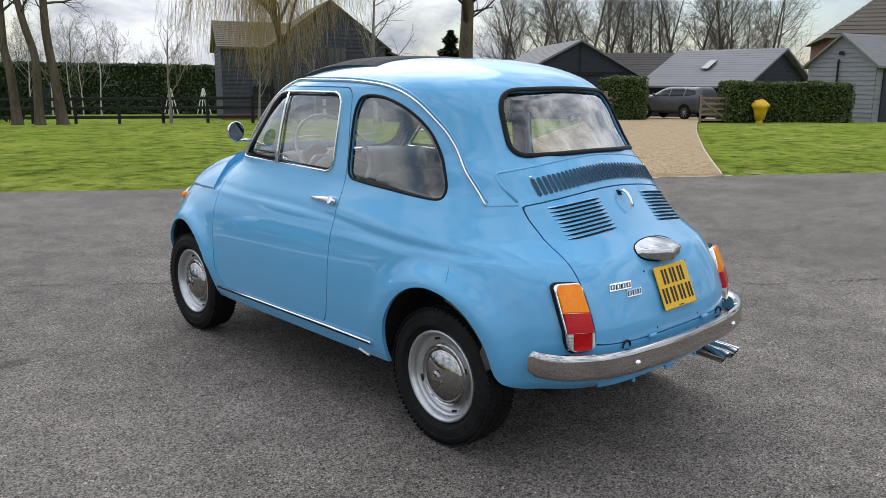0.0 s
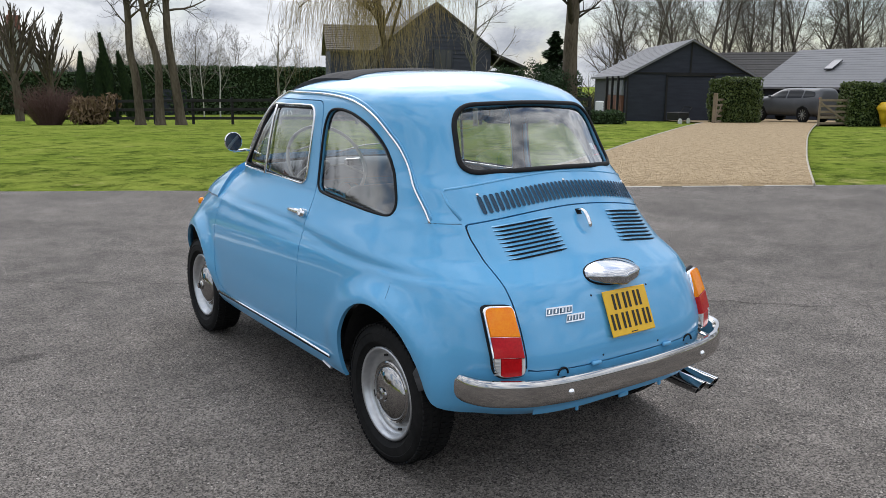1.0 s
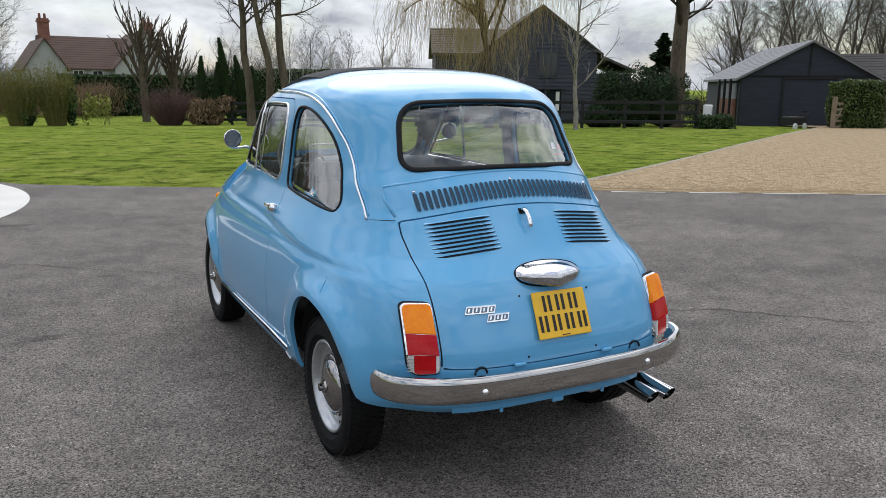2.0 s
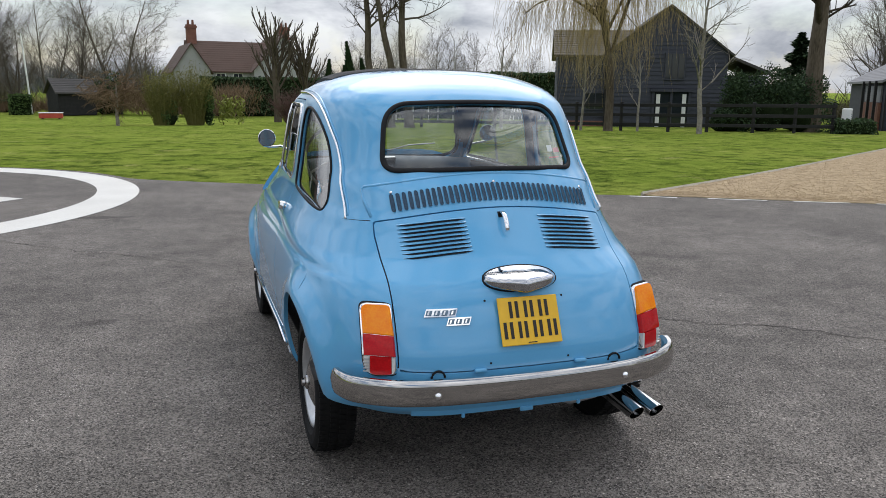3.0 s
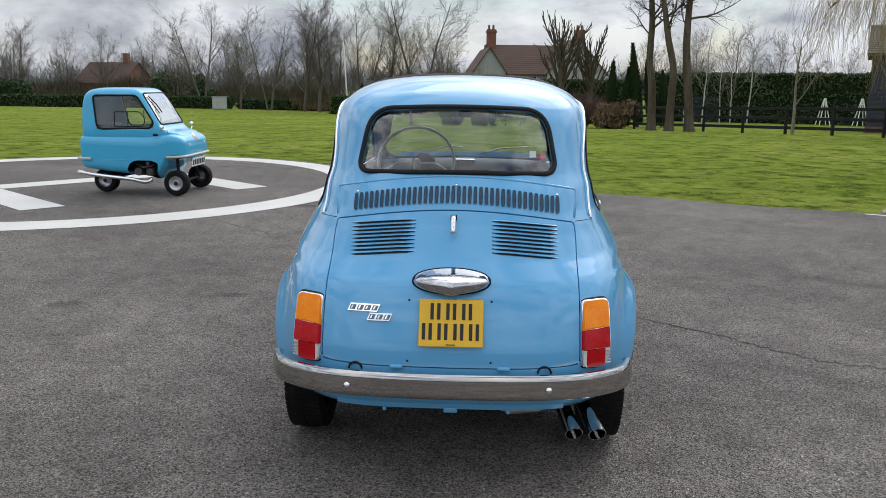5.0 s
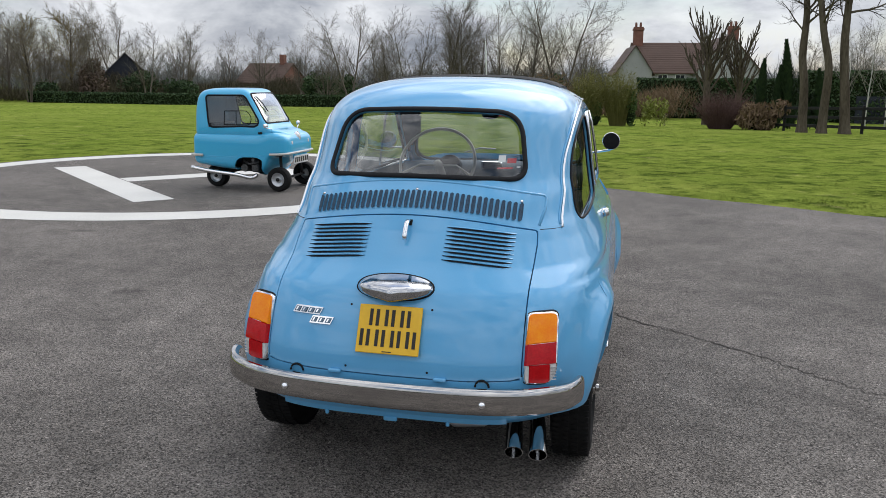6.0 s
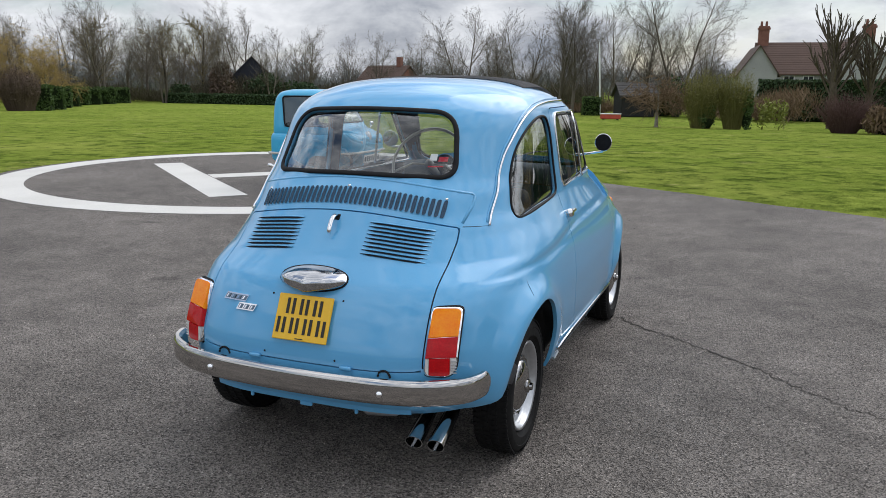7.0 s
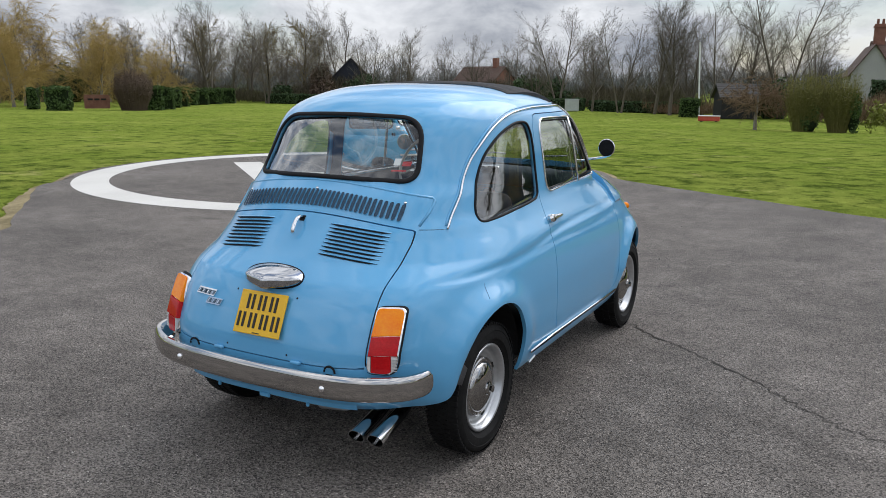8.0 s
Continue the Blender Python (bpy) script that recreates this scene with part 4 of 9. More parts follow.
for i, (b, d, r, h) in enumerate(((-52.5, 108, 2.6, 4.6), (-33.5, 106, 3.0, 3.8), (-31.0, 104, 2.4, 3.0), (-21.5, 96, 2.4, 4.4), (-19.6, 94, 1.8, 3.4), (-26.0, 112, 2.6, 3.0), (-39.0, 108, 2.4, 2.8), (-5.2, 70, 1.6, 3.0))):
    shrub("ivy_thicket", *polar(b, d), r, r * 0.8, h, M["darkhedge"], "dark ivy-grown evergreen thicket under the far trees", 1700, 0.24, 120 + i, core=0.6)
shrub("beech_bush", *polar(-36.4, 103), 2.1, 1.8, 4.6, M["browntwig"], "dense brown winter beech before the far barn", 3600, 0.22, 140, 0.2, core=0.5)

# hedges
hedge("field_hedge", polar(-40, 104), polar(-17.5, 83), 1.0, 1.15, M["darkhedge"], "low clipped green hedge along the field", 0.16, 60, 5)
hedge("field_hedge", polar(-17, 83), polar(-9.5, 76), 0.9, 1.0, M["darkhedge"], "low dark hedge with rails by the shelter", 0.16, 60, 6)
hedge("box_hedge", polar(-10.75, 70), polar(-9.55, 70), 0.8, 1.5, M["boxhedge"], "small square clipped green hedge", 0.12, 100, 7)
hedge("tall_hedge", (1.0, 64.0), (12.5, 61.5), 1.6, 2.95, M["darkhedge"], "tall dark green hedge before the cottage", 0.16, 60, 8)
hedge("tall_hedge", (13.0, 60.5), (30.5, 53.0), 1.6, 3.5, M["darkhedge"], "tall clipped dark green hedge behind the garden", 0.16, 60, 9)
hedge("laurel_hedge", (31.4, 15.5), (36.4, 12.1), 1.2, 1.75, M["hedge"], "clipped glossy laurel hedge beside the gate", 0.062, 470, 10)
hedge("laurel_hedge", (29.1, 20.1), (30.9, 19.5), 1.3, 2.0, M["hedge"], "clipped laurel hedge at the gate post", 0.062, 470, 12)
hedge("low_hedge", (23.5, 22.5), (25.0, 21.95), 0.8, 0.55, M["darkhedge"], "low dark clipped hedge on the lawn", 0.07, 200, 13)
for i, (x, y, h) in enumerate(((-64.2, 42.7, 1.85), (-59.8, 42.0, 1.95), (-55.85, 48.5, 1.95), (-57.4, 51.2, 1.95), (-61.0, 55.6, 1.8), (-63.7, 59.1, 1.9), (-66.7, 63.3, 1.7), (-67.3, 65.6, 1.8), (-68.3, 68.8, 1.8), (-69.9, 72.8, 1.75))):
    q = 0.35 if i == 0 else 0.62
    hedge("clipped_bush", (x - q, y - q), (x + q, y + q), (1.3, 1.9)[i] if i < 2 else 1.5, h, M["boxhedge"], "clipped round-topped box bush on the lawn", 0.12, 150, 30 + i, "bush", wob=0.22)

# unseen hedge added behind the camera to darken reflections in mirrors and chrome
hedge("unseen_hedge", (-40, -34), (40, -38), 2.2, 2.6, M["darkhedge"], "added dark green hedge behind the camera, for the car's reflections", 0.30, 14, 15)

# bushes on the lawn
cane_clump("bamboo_clump", -1.65, 41.2, 1.0, 0.8, 3.25, M["bamboo"], "dense olive bamboo clump with dark base", 520, 9, 0.075, 1, foot=0.5)
cane_clump("bamboo_clump", -0.10, 41.3, 1.0, 0.8, 3.35, M["bamboo"], "tall yellowish bamboo clump", 560, 9, 0.075, 2, foot=0.42)
shrub("dark_shrub", -1.35, 41.0, 0.55, 0.4, 1.3, M["boxhedge"], "dark evergreen shrub at the foot of the bamboo", 1300, 0.09, 19)
shrub("dark_shrub", 0.58, 41.2, 0.40, 0.4, 1.9, M["boxhedge"], "small dark evergreen shrub", 900, 0.10, 3)
shrub("yellow_shrub", 1.55, 42.2, 0.55, 0.5, 1.55, M["limeleaf"], "sparse yellow-green leafing shrub", 420, 0.10, 4, 0.4, core=0)
shrub("yellow_shrub", 2.25, 42.2, 0.35, 0.4, 1.4, M["limeleaf"], "sparse yellow-green leafing shrub", 220, 0.10, 5, 0.4, core=0)
cane_clump("red_stem_shrub", 4.9, 38.9, 1.55, 1.1, 2.05, M["redtwig"], "leafless red-brown twiggy shrub", 800, 3, 0.06, 6, cane_r=0.006, foot=0.34)
shrub("tan_shrub", 6.7, 38.3, 1.35, 1.0, 1.45, M["tantwig"], "rounded tan twiggy shrub behind the fence", 2400, 0.10, 7, 0.5, core=0.5)
cane_clump("brown_bush", -56.2, 46.8, 1.35, 1.3, 4.0, M["browntwig"], "tall rounded brown twiggy bush", 1500, 3, 0.12, 8, cane_r=0.010, foot=0.80)
for i, (x, y, rx, h) in enumerate(((21.5, 25.6, 1.0, 2.35), (22.7, 25.5, 1.3, 2.5), (24.0, 25.1, 1.4, 2.3), (20.75, 25.6, 0.6, 1.0))):
    shrub("yew_bush", x, y, rx, 1.1, h, M["yew"], "dark spreading evergreen bush beside the barn", 5600, 0.075, 20 + i, core=0.7)
conifer(25.8, 27.2, 4.3, 1.7, "dark pointed conifer above the evergreen bushes", 3, 5200)
for i, (x, y, h, lean) in enumerate(((8.75, 42.5, 4.5, -7), (9.55, 42.3, 3.6, -9), (8.05, 42.7, 3.2, 1), (7.15, 42.85, 3.5, 2), (10.1, 42.1, 3.0, -5))):
    cy = conifer(x, y, h, 0.42, "slim dark upright cypress leaning a little", 40 + i, 1500, slim=True, name="cypress")
    cy.matrix_basis = cy.matrix_basis @ pose(0, 0, 0, 0, lean, 0)

# single trees on the lawn
def crooked_tree(x, y, bends, r0, seed, label, group):
    """An old tree whose trunk follows its own bends: sideways shift and height."""
    root = empty("old_tree", x, y, land(x, y) - 0.05)
    rng = random.Random(seed)
    g = (Geo(), Geo())
    line = smooth_line([(dx * 0.96, -dx * 0.26, z) for dx, z in bends], 5)
    top = line[-1].z
    g[0].tube(line, [r0 * (1.0 - 0.62 * p.z / top + 0.35 * math.exp(-p.z / 0.25)) * (1 + 0.10 * noise.noise(p * 1.3)) for p in line], 10)
    spec = dict(SPEC, segs=(6, 4, 3), sides=(5, 3, 3), wander=(0.18, 0.22, 0.28), lift=(0.06, 0.04, 0.0), kids=(8, 6, 0), bare=(0.2, 0.15), angle=((25, 60), (20, 60)), ratio=(0.5, 0.55), thin=(0.5, 0.5), least=0.007)
    for k in range(16):
        f = 0.42 + 0.57 * (k + rng.random()) / 16
        p = line[min(int(f * len(line)), len(line) - 2)]
        a = rng.random() * 6.283
        grow(g, p, Vector((math.cos(a), math.sin(a), rng.uniform(0.2, 1.1))), rng.uniform(1.2, 2.8), r0 * rng.uniform(0.16, 0.30), 0, rng, spec)
    part("trunk", g[0], M["bark"], root, smooth=True)
    part("crown", g[1], M["darkbark"], root, smooth=True)
    return tagged(root, label, "tree", group)


crooked_tree(7.78, 34.3, [(0, 0), (-0.07, 1.97), (-0.24, 3.2), (-0.23, 4.8), (-0.31, 6), (-0.23, 7.6), (-0.42, 9.4)], 0.20, 61, "old grey-brown tree leaning beside the fence", "three old trees")
crooked_tree(8.38, 33.4, [(0, 0), (0.01, 1.17), (0.03, 2.7), (-0.26, 4), (-0.46, 5.1), (-0.6, 6.1), (-0.33, 7.6), (-0.44, 9.2)], 0.19, 62, "old grey-brown tree with a bent trunk beside the fence", "three old trees")
crooked_tree(9.25, 33.3, [(0, 0), (-0.12, 1.4), (-0.34, 3.5), (-0.36, 4.85), (-0.35, 6.1), (-0.48, 7.6), (-0.2, 9.6)], 0.21, 63, "old dark-barked tree leaning beside the fence", "three old trees")
T_BIG = tree_meshes(71, 8.5, 0.42, M["bark"], M["darkbark"], kids=(8, 6, 5, 0), bare=(0.45, 0.2, 0.1), wander=(0.05, 0.2, 0.25, 0.3), taper=0.5)
plant_tree(T_BIG, 24.5, 24.7, "thick pale-barked old tree by the low hedge", "old_tree", 1.0, 40)
T_BIRCH = [tree_meshes(80 + i, 5.6, 0.055, M["birchbark"], M["palebark"], kids=(12, 5, 4, 0), bare=(0.3, 0.2, 0.1), least=0.006) for i in range(2)]
for k, (x, y, s) in enumerate(((14.3, 50.1, 1.0), (15.3, 49.8, 0.85), (15.9, 49.6, 0.8), (16.9, 49.3, 1.0), (13.2, 50.5, 0.9))):
    plant_tree(T_BIRCH[k % 2], x, y, "slender white-stemmed birch in the garden", "birch_tree", s, 70 * k, 0, "birches")
T_YOUNG = [tree_meshes(90 + i, 3.6, 0.075, M["palebark"], M["palebark"], kids=(8, 5, 4, 0), bare=(0.35, 0.2, 0.1), angle=((25, 50), (20, 50), (20, 50)), least=0.007) for i in range(2)]
plant_tree(T_YOUNG[0], 12.9, 31.0, "young leafless tree before the fence", "young_tree", 1.05, 20)
plant_tree(T_YOUNG[1], 15.0, 27.4, "young leafless tree before the fence", "young_tree", 0.9, 120)
plant_tree(T_YOUNG[0], 17.0, 26.2, "young leafless tree before the barn", "young_tree", 0.85, 200)
T_PALE = tree_meshes(95, 5.6, 0.11, M["palebark"], M["palebark"], kids=(11, 6, 4, 0), bare=(0.25, 0.2, 0.1), wander=(0.10, 0.2, 0.25, 0.3), angle=((35, 65), (25, 55), (20, 50)), least=0.007)
plant_tree(T_PALE, 17.9, 23.3, "leafless pale-stemmed tree before the barn", "pale_tree", 1.0, 60)
T_SMALL = tree_meshes(97, 1.9, 0.09, M["palebark"], M["tantwig"], kids=(24, 9, 7, 0), bare=(0.45, 0.1, 0.1), angle=((55, 90), (30, 70), (20, 60)), lift=(0.0, -0.03, -0.05, -0.05), ratio=(1.0, 0.6, 0.5), least=0.011)
plant_tree(T_SMALL, -3.85, 41.0, "small spreading leafless ornamental tree", "small_tree", 1.25, 30)
T_POLL = tree_meshes(99, 4.2, 0.24, M["bark"], M["bark"], kids=(34, 7, 0), segs=(5, 5, 2), sides=(8, 6, 4), wander=(0.06, 0.12, 0.2), lift=(0.02, 0.16, 0.1), bare=(0.42, 0.4), angle=((18, 52), (10, 26)), ratio=(0.85, 0.34), thin=(0.30, 0.62), taper=0.6, least=0.026)
plant_tree(T_POLL, 5.0, 48.5, "pollarded tree with knobbly upright stubs", "pollarded_tree", 1.12, 15)
plant_tree(T_POLL, 6.9, 50.0, "pollarded tree with knobbly upright stubs", "pollarded_tree", 1.0, 160)
willow(15.9, 26.7, 8.2, 5, "bare weeping willow with hanging yellow twigs", 4.3, 1750, 0.19, long=3.3, twig_r=0.0058)
T_GOLD = tree_meshes(110, 6.2, 0.20, M["palebark"], M["goldtwig"], kids=(34, 13, 13, 0), bare=(0.16, 0.1, 0.1), angle=((35, 85), (25, 70), (20, 75)), lift=(0.02, 0.02, -0.14, -0.25), ratio=(0.78, 0.55, 0.6), thin=(0.3, 0.5, 0.5), least=0.012)
for x, y, sc, t in ((-76, 50, 1.30, 0), (-69.5, 54, 1.0, 90), (-83, 66, 1.2, 200), (-90, 53, 1.35, 140), (-72, 46, 0.9, 300), (-64.5, 57.0, 0.8, 40)):
    plant_tree(T_GOLD, x, y, "golden-twigged willow at the far drive", "willow_tree", sc, t, 0, "golden willows")
T_OLIVE = tree_meshes(112, 6.6, 0.17, M["darkbark"], M["olivetwig"], kids=(26, 12, 10, 0), bare=(0.22, 0.1, 0.1), angle=((20, 55), (20, 60), (20, 60)), lift=(0.06, 0.05, 0.02, 0.0), ratio=(0.62, 0.5, 0.55), thin=(0.3, 0.5, 0.5), least=0.012)
for x, y, sc, t in ((-86.5, 85.4, 1.45, 10), (-78.4, 90.7, 1.40, 120), (-75.2, 94.6, 1.50, 250)):
    plant_tree(T_OLIVE, x, y, "bare tree with olive-brown twigs behind the hedge", "tree", sc, t, 0, "olive-twigged trees")


# ---- buildings and garden things ----
def boards(wall, material, x0, x1, z0, z1, y, pitch=0.22, top=None, proud=0.03, xf=None):
    """Overlapping boards on a wall facing -y; top(x) may limit the height under a gable; xf turns them to another face."""
    z = z0
    while z < z1 - 0.02:
        h = min(pitch, z1 - z)
        a, b = x0, x1
        if top:
            xs = [x0 + (x1 - x0) * i / 60 for i in range(61)]
            ok = [x for x in xs if top(x) >= z + h * 0.5]
            if not ok:
                break
            a, b = ok[0], ok[-1]
        bm = bmesh.new()
        vs = [bm.verts.new(p) for p in ((a, y - proud, z), (b, y - proud, z), (b, y - 0.004, z + h), (a, y - 0.004, z + h), (a, y, z), (b, y, z))]
        bm.faces.new(vs[:4])
        bm.faces.new((vs[4], vs[5], vs[1], vs[0]))
        if xf is not None:
            bm.transform(xf)
        part("board", bm, material, wall)
        z += pitch


def roof_slope(roof, material, x0, x1, ya, za, yb, zb, courses, thick=0.10, xf=None):
    """One slope from the eave (ya, za) to the ridge (yb, zb) with stepped courses of tiles."""
    for i in range(courses):
        f0, f1 = i / courses, (i + 1) / courses
        y0, z0, y1, z1 = ya + (yb - ya) * f0, za + (zb - za) * f0, ya + (yb - ya) * f1, za + (zb - za) * f1
        n = 8
        lip_ = 0.014 if material is M["slate"] else 0.026
        bm = bmesh.new()
        for k in range(n):
            a, b = x0 + (x1 - x0) * k / n, x0 + (x1 - x0) * (k + 1) / n
            q = [bm.verts.new(p) for p in ((a, y0, z0 + lip_), (b, y0, z0 + lip_), (b, y1, z1 + 0.006), (a, y1, z1 + 0.006), (a, y0, z0), (b, y0, z0))]
            bm.faces.new(q[:4])
            bm.faces.new((q[4], q[5], q[1], q[0]))
        bmesh.ops.remove_doubles(bm, verts=bm.verts, dist=1e-5)
        if xf is not None:
            bm.transform(xf)
        part("tile_course", bm, material, roof)


def roof_deck(bm, x0, x1, ya, za, yb, zb, thick=0.10):
    vs = [bm.verts.new(p) for p in ((x0, ya, za), (x1, ya, za), (x1, yb, zb), (x0, yb, zb))]
    lo = [bm.verts.new((v.co.x, v.co.y, v.co.z - thick)) for v in vs]
    bm.faces.new(list(reversed(lo)))
    bm.faces.new(vs)
    for k in range(4):
        bm.faces.new((vs[k], vs[(k + 1) % 4], lo[(k + 1) % 4], lo[k]))


def gabled(name, x, y, z, rz, length, depth, eave, ridge, wall, roof, label, over=0.25, courses=12, boarded=True, category="building", root=None, ox=0.0, oy=0.0, roof_label="", spin=None):
    """A building whose ridge runs along its own x; its front wall faces -y."""
    root = root or tagged(empty(name, x, y, z, rz), label, category)
    bm = bmesh.new()
    x0, x1, y0, y1, ym = ox, ox + length, oy, oy + depth, oy + depth / 2
    pts = [(y0, 0), (y1, 0), (y1, eave), (ym, ridge - 0.12), (y0, eave)]
    A = [bm.verts.new((x0, p, q)) for p, q in pts]
    B = [bm.verts.new((x1, p, q)) for p, q in pts]
    bm.faces.new(A)
    bm.faces.new(B)
    for k in (0, 1, 4):
        bm.faces.new((A[k], A[(k + 1) % 5], B[(k + 1) % 5], B[k]))
    if spin is not None:
        bm.transform(spin)
    shell = part("wall", bm, wall, root)
    if boarded:
        boards(shell, wall, x0, x1, 0.05, eave, y0)
        for turn, px in ((-90, x0), (90, x1)):
            xf = Matrix.Translation((px, y1 if turn == -90 else y0, 0)) @ Matrix.Rotation(radians(turn), 4, "Z")
            boards(shell, wall, 0, depth, 0.05, ridge - 0.15, 0, top=lambda t: eave + (ridge - 0.15 - eave) * (1 - abs(t - depth / 2) / (depth / 2)), xf=xf)
    bm = bmesh.new()
    k = (ridge - eave) / (depth / 2)
    slopes = ((x0 - over, x1 + over, y0 - over, eave - over * k + 0.05, ym, ridge), (x0 - over, x1 + over, y1 + over, eave - over * k + 0.05, ym, ridge))
    for sl in slopes:
        roof_deck(bm, *sl)
    if spin is not None:
        bm.transform(spin)
    top = part("roof", bm, roof, root, roof_label)
    for sl in slopes:
        roof_slope(top, roof, *sl, courses, xf=spin)
    return root


def pane_window(root, x0, x1, z0, z1, y, frame_mat, bars=1, name="window"):
    """A window on a wall that faces -y: pane set back in a frame with glazing bars."""
    w = part(name, boxed(x1 - x0, 0.05, z1 - z0, (x0 + x1) / 2, y - 0.03, (z0 + z1) / 2), M["darkglass"], root)
    bm = bmesh.new()
    t = 0.06
    for a in (x0, x1):
        box(bm, t, 0.09, z1 - z0 + t, a, y - 0.04, (z0 + z1) / 2)
    for a in (z0, z1):
        box(bm, x1 - x0 - t, 0.09, t, (x0 + x1) / 2, y - 0.04, a)
    for i in range(bars):
        box(bm, 0.04, 0.08, z1 - z0 - t, x0 + (x1 - x0) * (i + 1) / (bars + 1), y - 0.045, (z0 + z1) / 2)
    part("window_frame", bm, frame_mat, w)
    return w


# barn conversion: long wing and gabled front
barn = gabled("barn", 18.5, 36.75, -0.85, -24.8, 5.2, 6.0, 4.0, 5.45, M["barnwood"], M["browntile"], "large black weatherboarded barn with brown tiled roof", courses=14, roof_label="brown plain-tile roof")
bm = bmesh.new()
gw0, gw1, gap, geav = 2.62, 8.72, 6.50, 4.15
prof = [(gw0, 0), (gw1, 0), (gw1, geav), ((gw0 + gw1) / 2, gap - 0.12), (gw0, geav)]
A = [bm.verts.new((p, -0.25, q)) for p, q in prof]
B = [bm.verts.new((p, 7.0, q)) for p, q in prof]
bm.faces.new(A)
bm.faces.new(B)
for k in range(5):
    if k not in (2, 3):
        bm.faces.new((A[k], A[(k + 1) % 5], B[(k + 1) % 5], B[k]))
gable = part("gable_wall", bm, M["barnwood"], barn)
boards(gable, M["barnwood"], gw0, gw1, 0.05, gap - 0.15, -0.25, top=lambda t: geav + (gap - 0.15 - geav) * (1 - abs(t - (gw0 + gw1) / 2) / ((gw1 - gw0) / 2)))
bm = bmesh.new()
kk = (gap - geav) / ((gw1 - gw0) / 2)
half = []
for sgn, ex in ((-1, gw0), (1, gw1)):
    m = bmesh.new()
    xf = Matrix.Translation((ex, 0, 0)) @ Matrix.Rotation(radians(-90), 4, "Z") @ Matrix.Diagonal((1, sgn, 1, 1))
    sl = (0.45, -7.2, 0.3, geav - 0.3 * kk + 0.05, -(gw1 - gw0) / 2, gap)
    roof_deck(m, *sl)
    m.transform(xf)
    deck = part("gable_roof", m, M["darktile"], barn, "dark tiled gable roof")
    roof_slope(deck, M["darktile"], *sl, 14, xf=xf)
bm.free()
bm = bmesh.new()
box(bm, 2.2, 5.0, 2.95, 9.8, 3.2, 1.47)
part("lean_to_wall", bm, M["barnwood"], barn)
bm = bmesh.new()
q = [bm.verts.new(p) for p in ((8.6, 0.4, 4.15), (11.1, 0.4, 3.15), (11.1, 6, 3.15), (8.6, 6, 4.15))]
lo = [bm.verts.new(v.co - Vector((0, 0, 0.14))) for v in q]
bm.faces.new(q)
bm.faces.new(lo)
for k in range(4):
    bm.faces.new((q[k], q[(k + 1) % 4], lo[(k + 1) % 4], lo[k]))
part("lean_to_roof", bm, M["darktile"], barn)
pane_window(barn, 1.50, 2.55, 1.1, 1.98, 0.0, M["barnwood"])
pane_window(barn, 1.60, 2.35, 2.75, 3.5, 0.0, M["barnwood"])
part("downpipe", boxed(0.09, 0.09, 3.9, 2.50, -0.32, 2.0), M["blackfence"], barn, "black downpipe")
door = part("french_door", boxed(1.7, 0.06, 2.0, 5.95, -0.30, 1.05), M["darkglass"], barn, "glazed double door with white curtains")
bm = bmesh.new()
for a in (5.02, 5.95, 6.88):
    box(bm, 0.12, 0.12, 2.1, a, -0.33, 1.05)
box(bm, 2.2, 0.20, 0.14, 5.95, -0.36, 2.15)
part("door_frame", bm, M["barnwood"], door)
for a in (5.28, 6.62):
    bm = bmesh.new()
    for k in range(4):
        box(bm, 0.05, 0.03 + 0.01 * (k % 2), 1.75, a - 0.08 + 0.05 * k, -0.345, 1.08)
    part("curtain", bm, M["white"], door, "white gathered curtain")
pane_window(barn, 5.55, 6.55, 2.72, 4.05, -0.25, M["barnwood"], 2)
part("plinth", boxed(2.5, 0.12, 0.50, 1.25, -0.06, 0.25), M["brick"], barn, "low red brick plinth")

# black shed with pale slate roof; its gable faces the drive
shed = gabled("black_shed", 34.5, 22.0, -0.42, 54.0, 9.0, 6.3, 2.32, 4.05, M["blackwood"], M["slate"], "black boarded shed with pale slate roof", over=0.22, courses=20, boarded=False, category="shed", roof_label="pale grey slate roof")
bm = bmesh.new()
for yy in (1.9, 4.3):
    box(bm, 0.05, 0.09, 2.3, -0.05, yy, 1.15)
box(bm, 0.05, 2.5, 0.09, -0.05, 3.1, 2.3)
part("door_trim", bm, M["blackfence"], shed)
for yy, z0_, z1_ in ((0.03, 0, 2.3), (3.15, 2.35, 3.9), (6.27, 0, 2.3)):
    part("batten", boxed(0.04, 0.07, z1_ - z0_, -0.04, yy, (z0_ + z1_) / 2), M["blackfence"], shed)
part("batten", boxed(0.04, 6.2, 0.06, -0.045, 3.15, 2.40), M["blackfence"], shed)
part("side_brick", boxed(3.6, 0.12, 1.25, 2.3, 6.38, 0.63), M["brick"], shed, "red brick panel on the side wall")
part("side_cladding", boxed(3.6, 0.08, 0.75, 2.3, 6.36, 1.65), M["greywood"], shed, "grey boarded panel under the eave")
for a in (0.9, 2.4, 3.9):
    part("porch_post", boxed(0.12, 0.12, 2.25, a, 6.55, 1.12), M["blackfence"], shed)
unit = tagged(empty("outdoor_unit", 24.75, 23.1, land(24.75, 23.1) - 0.05, 40), "white metal outdoor unit behind the low hedge", "outdoor unit")
part("casing", boxed(0.5, 0.35, 1.0, 0, 0, 0.5, bevel=0.03), M["white"], unit)
for k in range(5):
    part("grille_bar", boxed(0.42, 0.02, 0.03, 0, -0.18, 0.62 + 0.07 * k), M["greywood"], unit)

